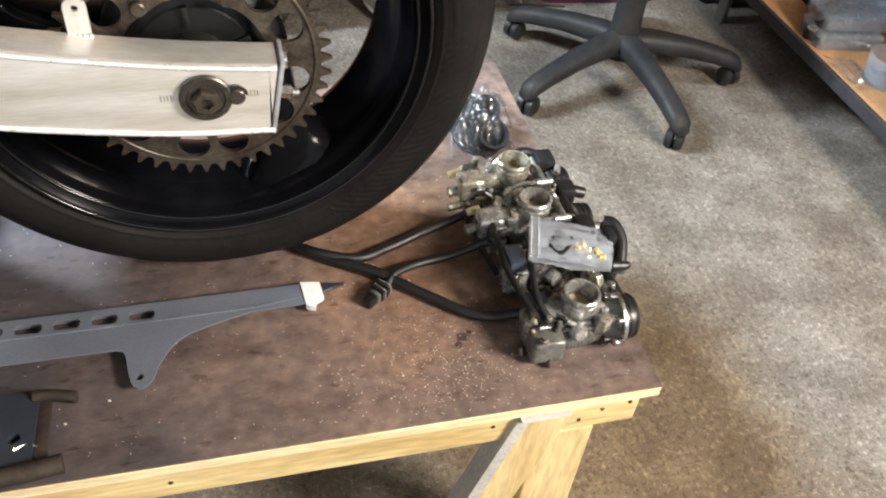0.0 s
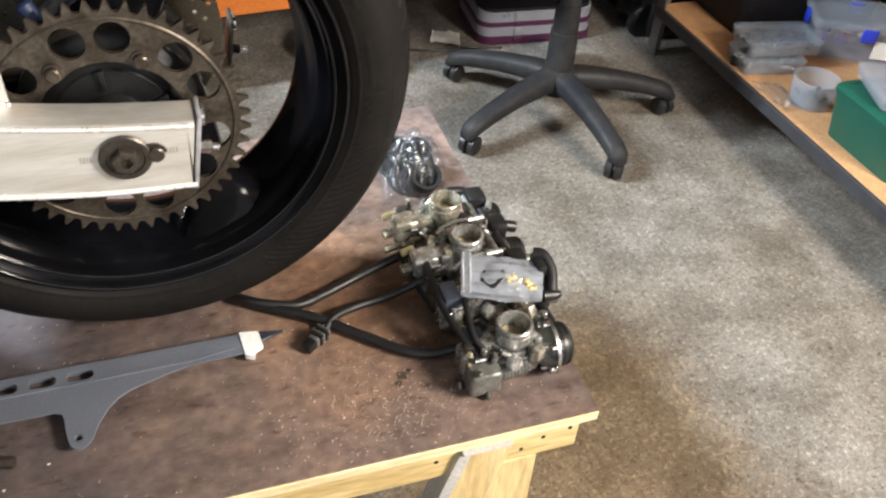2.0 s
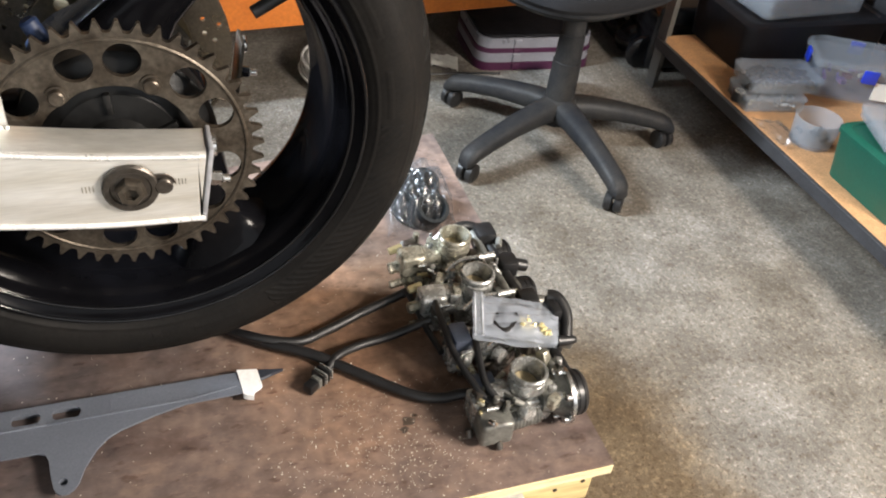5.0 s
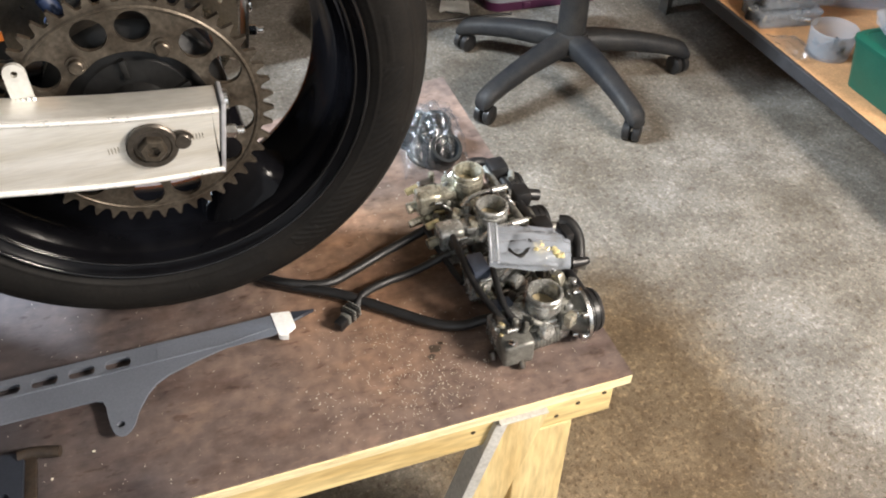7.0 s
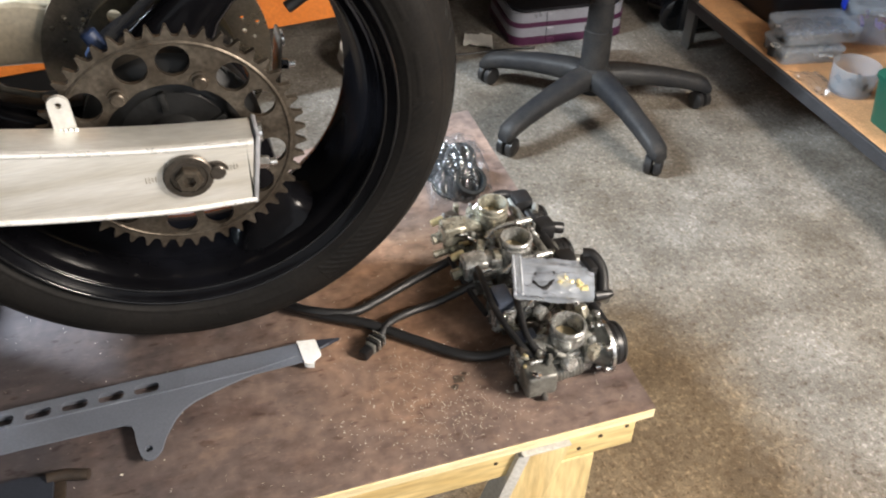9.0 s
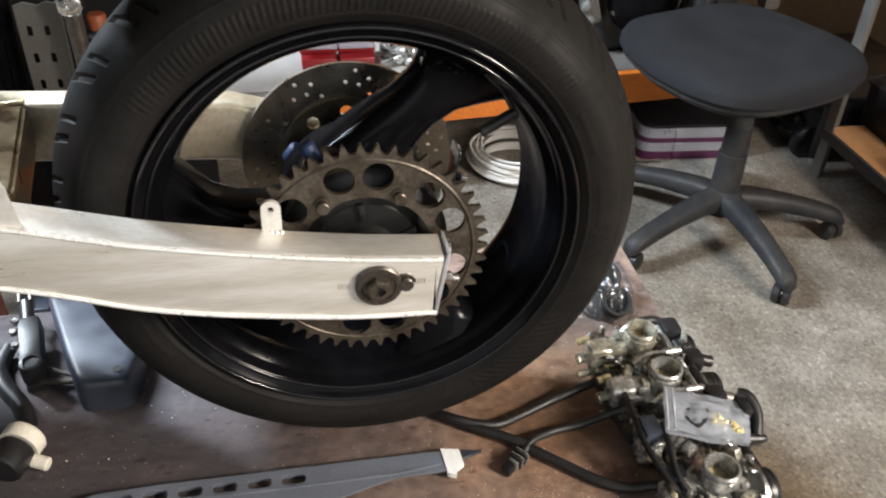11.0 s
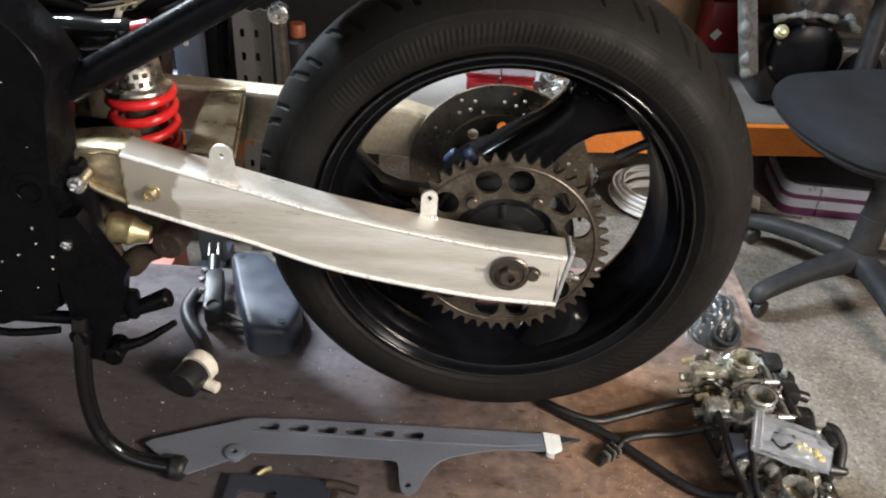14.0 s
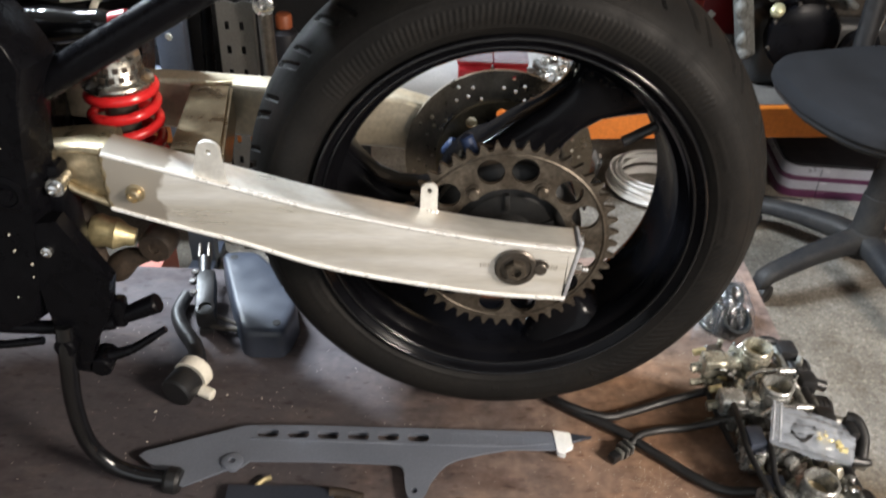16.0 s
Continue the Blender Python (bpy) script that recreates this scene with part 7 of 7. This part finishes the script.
red = parts_bin((0.800, 2.00, TZ), (0.15, 0.16, 0.30), REDPLASTIC, "red plastic parts bin on the low bench")
bm = bmesh.new()
box(bm, (-0.012, -0.001, -0.016), (0.012, 0.0, 0.016), 0, Matrix.Translation((0.752, 1.918, TZ + 0.06)) @ Matrix.Rotation(radians(35), 4, "Y"))
part("paper_label", bm, PAPER, red, "small white label", smooth=False)
for x in (-0.005, 0.095):
    tray = parts_bin((x, 1.50, TZ + 0.0035), (0.092, 0.10, 0.056), REDPLASTIC, "low red parts tray with a grey lid behind the wheel")
    bm = bmesh.new()
    box(bm, (x - 0.048, 1.448, TZ + 0.0600), (x + 0.048, 1.552, TZ + 0.0660), 0.002)
    part("lid", bm, CLOUDYBOX, tray, "cloudy grey lid")


def silver_lock():
    th = empty("alloy_fittings", (0.222, 1.50, TZ), "pile of shiny alloy brackets and clamps", "metal parts")
    rng = random.Random(31)
    for k in range(16):
        bm = bmesh.new()
        p = Vector((0.222 + rng.uniform(-0.05, 0.05), 1.500 + rng.uniform(-0.05, 0.05), TZ + 0.014 + 0.030 * rng.random()))
        d = Vector((rng.uniform(-1, 1), rng.uniform(-1, 1), rng.uniform(-0.3, 0.6))).normalized()
        if k % 3:
            lathe(bm, p, d, [(0, 0.006), (0, 0.014), (0.024, 0.013), (0.026, 0.010), (0.026, 0.006)], 18, close=True)
        else:
            box(bm, (-0.024, -0.010, -0.006), (0.024, 0.010, 0.006), 0.003, Matrix.Translation(p) @ Matrix.Rotation(rng.uniform(0, 3), 4, "Z") @ Matrix.Rotation(rng.uniform(-0.5, 0.5), 4, "X"))
        part("fitting", bm, rng.choice([STEEL, CASTALU2, STEEL]), th)


silver_lock()


bm = bmesh.new()
box(bm, (-0.34, 1.335, TZ), (0.40, 1.76, TZ + 0.003), 0.0005)
tagged(part("card_sheet", bm, PALECARD, smooth=False), "pale grey sheet of card lying on the low bench", "card")


# ---- racking and stored parts behind the bike ----
def rack():
    th = empty("slotted_rack", (-0.55, 1.05, 0), "galvanised slotted-angle rack with stored motorcycle parts", "rack")
    holes = [slot(dx, 0.04 + 0.055 * k, 0.010, 0.020, 0.003, 3) for k in range(11) for dx in (-0.020, 0.012)]
    bm = bmesh.new()
    plate(bm, [(-0.040, 0), (0.040, 0), (0.040, 0.643), (0.022, 0.648), (0.004, 0.640), (-0.020, 0.647), (-0.040, 0.640)], holes, 0.003, Matrix.Translation((-0.545, 0, 0)) @ side_on(1.030))
    part("post", bm, ZINCPOST, th, "grey galvanised slotted post", smooth=False)
    bm = bmesh.new()
    plate(bm, [(0, 0), (0.040, 0), (0.040, 0.640), (0, 0.640)], [slot(0.020, 0.068 + 0.055 * k, 0.009, 0.020, 0.003, 3) for k in range(10)], 0.003, Matrix.Translation((-0.511, 1.034, 0)) @ Matrix.Rotation(radians(90), 4, "Z") @ side_on(0))
    part("post_flange", bm, ZINCPOST, th, smooth=False)
    # panel added here; its near-black colour gives the gloom behind the rack
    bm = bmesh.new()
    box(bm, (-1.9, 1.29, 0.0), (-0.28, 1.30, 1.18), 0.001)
    part("back_panel", bm, SHADEBOARD, th, "near-black panel added for the dark space behind the rack", smooth=False)
    for z in (0.34, 0.92):
        bm = bmesh.new()
        box(bm, (-1.9, 1.04, z), (-0.50, 1.27, z + 0.02), 0.002)
        part("shelf", bm, GREYBOARD, th, smooth=False)
    bm = bmesh.new()
    plate(bm, [(-0.025, 0), (0.025, 0), (0.025, 1.30), (-0.025, 1.30)], [], 0.003, Matrix.Translation((-1.85, 0, 0)) @ side_on(1.030))
    part("post", bm, ZINCPOST, th, smooth=False)


rack()


def grey_stand():
    th = empty("paddock_stand", (-0.72, 0.92, 0), "blue-grey tubular steel stand behind the bike", "stand")
    bm = bmesh.new()
    box(bm, (-0.690, 0.93, 0.0), (-0.628, 0.965, 0.63), 0.006)
    part("upright", bm, GREYTUBE, th)
    bm = bmesh.new()
    rod(bm, (-1.20, 0.948, 0.505), (-0.691, 0.948, 0.505), 0.020, 20)
    part("crossbar", bm, GREYTUBE, th)
    for z in (0.60, 0.52, 0.46):
        bm = bmesh.new()
        rod(bm, (-0.659, 0.930, z), (-0.659, 0.922, z), 0.008, 10, 0.001)
        part("bolt", bm, STEEL, th)
    bm = bmesh.new()
    box(bm, (-0.690, 0.88, -0.0), (-0.628, 1.02, 0.03), 0.004)
    part("foot", bm, GREYTUBE, th)


grey_stand()


def fork_leg():
    th = empty("fork_leg", (-0.47, 1.0, 0), "spare suspension leg with a silver eye and amber bottle", "suspension part")
    bm = bmesh.new()
    rod(bm, (-0.462, 0.985, 0.35), (-0.469, 0.985, 0.640), 0.016, 16, 0.002)
    rod(bm, (-0.462, 0.985, 0.0), (-0.462, 0.985, 0.35), 0.024, 16, 0.002)
    part("leg_tube", bm, DARKSTEEL, th)
    bm = bmesh.new()
    lathe(bm, (-0.470, 0.985, 0.655), (0, -1, 0), [(-0.02, 0), (-0.02, 0.022), (0.010, 0.022), (0.012, 0.019), (0.012, 0.009), (0.0, 0.008), (0.0, 0)], 26)
    part("eye", bm, STEEL, th)
    th2 = empty("bottle", (-0.375, 1.08, 0.29), "dark plastic bottle with an amber cap behind the bike", "bottle")
    bm = bmesh.new()
    lathe(bm, (-0.452, 1.09, 0.0), (0, 0, 1), [(0, 0), (0, 0.034), (0.54, 0.034), (0.56, 0.030), (0.57, 0.016), (0.57, 0)], 22)
    part("body", bm, CASEBLACK, th2)
    bm = bmesh.new()
    lathe(bm, (-0.452, 1.09, 0.5705), (0, 0, 1), [(0, 0), (0, 0.019), (0.026, 0.019), (0.030, 0.016), (0.030, 0)], 20)
    part("cap", bm, AMBERCAP, th2, "amber cap")


fork_leg()


def loom():
    """Loose black wiring wrapped in bags, lying over the frame."""
    th = empty("wiring_loom", (-0.52, 0.15, 0.93), "black wrapped wiring loom with red tape along the frame", "wiring")
    bm = bmesh.new()
    tube(bm, [(-0.80, 0.085, 0.940), (-0.66, 0.090, 0.932), (-0.56, 0.095, 0.926), (-0.50, 0.098, 0.924), (-0.455, 0.100, 0.926), (-0.432, 0.10, 0.929)], lambda u: 0.020 - 0.009 * u ** 4 + 0.0012 * math.sin(u * 23), 24, 10)
    part("wrapped_harness", bm, BLACKBAG, th, "glossy black polythene wrap")
    bm = bmesh.new()
    tube(bm, [(-0.4370, 0.100, 0.9285), (-0.427, 0.100, 0.9310), (-0.415, 0.100, 0.9340)], 0.0105, 16, 4)
    part("red_tape", bm, REDTAPE, th, "band of red tape")
    bm = bmesh.new()
    tube(bm, [(-0.415, 0.100, 0.934), (-0.37, 0.105, 0.945), (-0.33, 0.112, 0.960)], 0.0085, 12, 6)
    part("wrapped_tail", bm, LOOMTAPE, th)
    rng = random.Random(12)
    for k in range(6):
        bm = bmesh.new()
        y, z = 0.145 + 0.045 * rng.random(), 0.925 + 0.030 * rng.random()
        tube(bm, [(-0.85, y, z), (-0.68, y + rng.uniform(-0.03, 0.03), z + rng.uniform(-0.02, 0.02)), (-0.57, y + rng.uniform(-0.03, 0.03), z + rng.uniform(-0.02, 0.02)), (-0.47, y + rng.uniform(-0.02, 0.03), z + rng.uniform(-0.02, 0.02)), (-0.40, y, z + rng.uniform(0.0, 0.02)), (-0.34, y + 0.03, z + 0.045)], rng.uniform(0.004, 0.008), 10, 7)
        part("cable", bm, LOOMTAPE, th)
    # cloth tucked behind the wiring
    bm = bmesh.new()
    tube(bm, [(-0.70, 0.215, 0.935), (-0.62, 0.212, 0.930), (-0.575, 0.210, 0.932), (-0.545, 0.205, 0.940)], lambda u: 0.026 - 0.008 * u * u + 0.004 * math.sin(u * 17), 16, 8)
    part("cloth_wrap", bm, TANCLOTH, th, "faded tan cloth wrapped round the wires")
    for x, y, z, mt, lb in ((-0.520, 0.150, 0.955, STEEL, "bright metal connector"), (-0.452, 0.150, 0.949, GOLDCAP, "brass cable end"), (-0.438, 0.150, 0.952, GOLDCAP, "brass cable end"), (-0.470, 0.155, 0.930, WHITEPLASTIC, "cream cable connector")):
        bm = bmesh.new()
        m = Matrix.Translation((x, y, z)) @ Matrix.Rotation(x * 9, 4, "Y")
        box(bm, (-0.008, -0.004, -0.0035), (0.008, 0.004, 0.0035), 0.0015, m)
        rod(bm, m @ Vector((0.007, 0, 0)), m @ Vector((0.018, 0, 0)), 0.0022, 8, 0.0005)
        part("connector", bm, mt, th, lb)
    for pts, mt in (([(-0.500, 0.145, 0.938), (-0.468, 0.145, 0.944), (-0.436, 0.147, 0.954), (-0.405, 0.150, 0.968)], BRASS), ([(-0.56, 0.150, 0.940), (-0.50, 0.146, 0.934), (-0.44, 0.148, 0.948), (-0.39, 0.155, 0.975)], WHITEPLASTIC)):
        bm = bmesh.new()
        tube(bm, pts, 0.0012, 8, 6)
        part("thin_wire", bm, mt, th, "thin bare wire")


loom()


def stored_parts():
    """Dim jumble on the rack behind the bike: one object a part."""
    rng = random.Random(77)
    kinds = (("spare_cover", "dark spare engine cover on the rack", "cover"), ("spare_tube", "grey spare metal tube on the rack", "tube"), ("spare_box", "dusty dark parts box on the rack", "box"))
    for k in range(57):
        x, shelf = rng.uniform(-1.75, -0.62), rng.choice([0.361, 0.361, 0.941])
        y = rng.uniform(1.08, 1.22)
        nm, lb, ct = kinds[k % 3]
        bm = bmesh.new()
        if k % 3 == 0:
            r = rng.uniform(0.04, 0.08)
            lathe(bm, (x, y, shelf), (0, 0, 1), [(0, 0), (0, r), (0.05, r * 0.95), (0.09, r * 0.5), (0.11, r * 0.48), (0.11, 0)], 22)
            mt = rng.choice([FRAMEBLACK, FRAMEBLACK, DARKSTEEL])
        elif k % 3 == 1:
            h = rng.uniform(0.2, 0.45)
            rod(bm, (x, y, shelf), (x + rng.uniform(-0.1, 0.1), y + 0.03, shelf + h), rng.uniform(0.012, 0.024), 14, 0.002)
            mt = rng.choice([FRAMEBLACK, FRAMEBLACK, BLACKPLASTIC, DARKSTEEL])
        else:
            w, h = rng.uniform(0.05, 0.09), rng.uniform(0.06, 0.2)
            box(bm, (-w, -0.05, 0), (w, 0.05, h), 0.005, Matrix.Translation((x, y, shelf)) @ Matrix.Rotation(rng.uniform(-0.5, 0.5), 4, "Z"))
            mt = rng.choice([CASEBLACK, CASEBLACK, DARKEDGE, DARKPLASTIC])
        tagged(part(nm, bm, mt), lb, ct)
    bm = bmesh.new()
    box(bm, (-0.705, 0.52, 0.0), (-0.632, 0.70, 0.25), 0.006)
    tagged(part("red_box", bm, PINKBOARD), "faded red box standing behind the bench", "box")
    # black mound added to make the gap between shelf and bench dark
    bm = bmesh.new()
    tube(bm, [(1.42, 1.36, 0.05), (1.43, 1.46, 0.06), (1.45, 1.58, 0.06), (1.50, 1.72, 0.05)], lambda u: 0.045 + 0.012 * math.sin(u * 23), 16, 8)
    box(bm, (1.42, 1.33, 0.0), (1.86, 1.86, 0.20), 0.03, None, 3)
    tagged(part("dark_gap_mound", bm, BLACKBAG), "black mound filling the dark gap between shelf and low bench", "sack")


stored_parts()
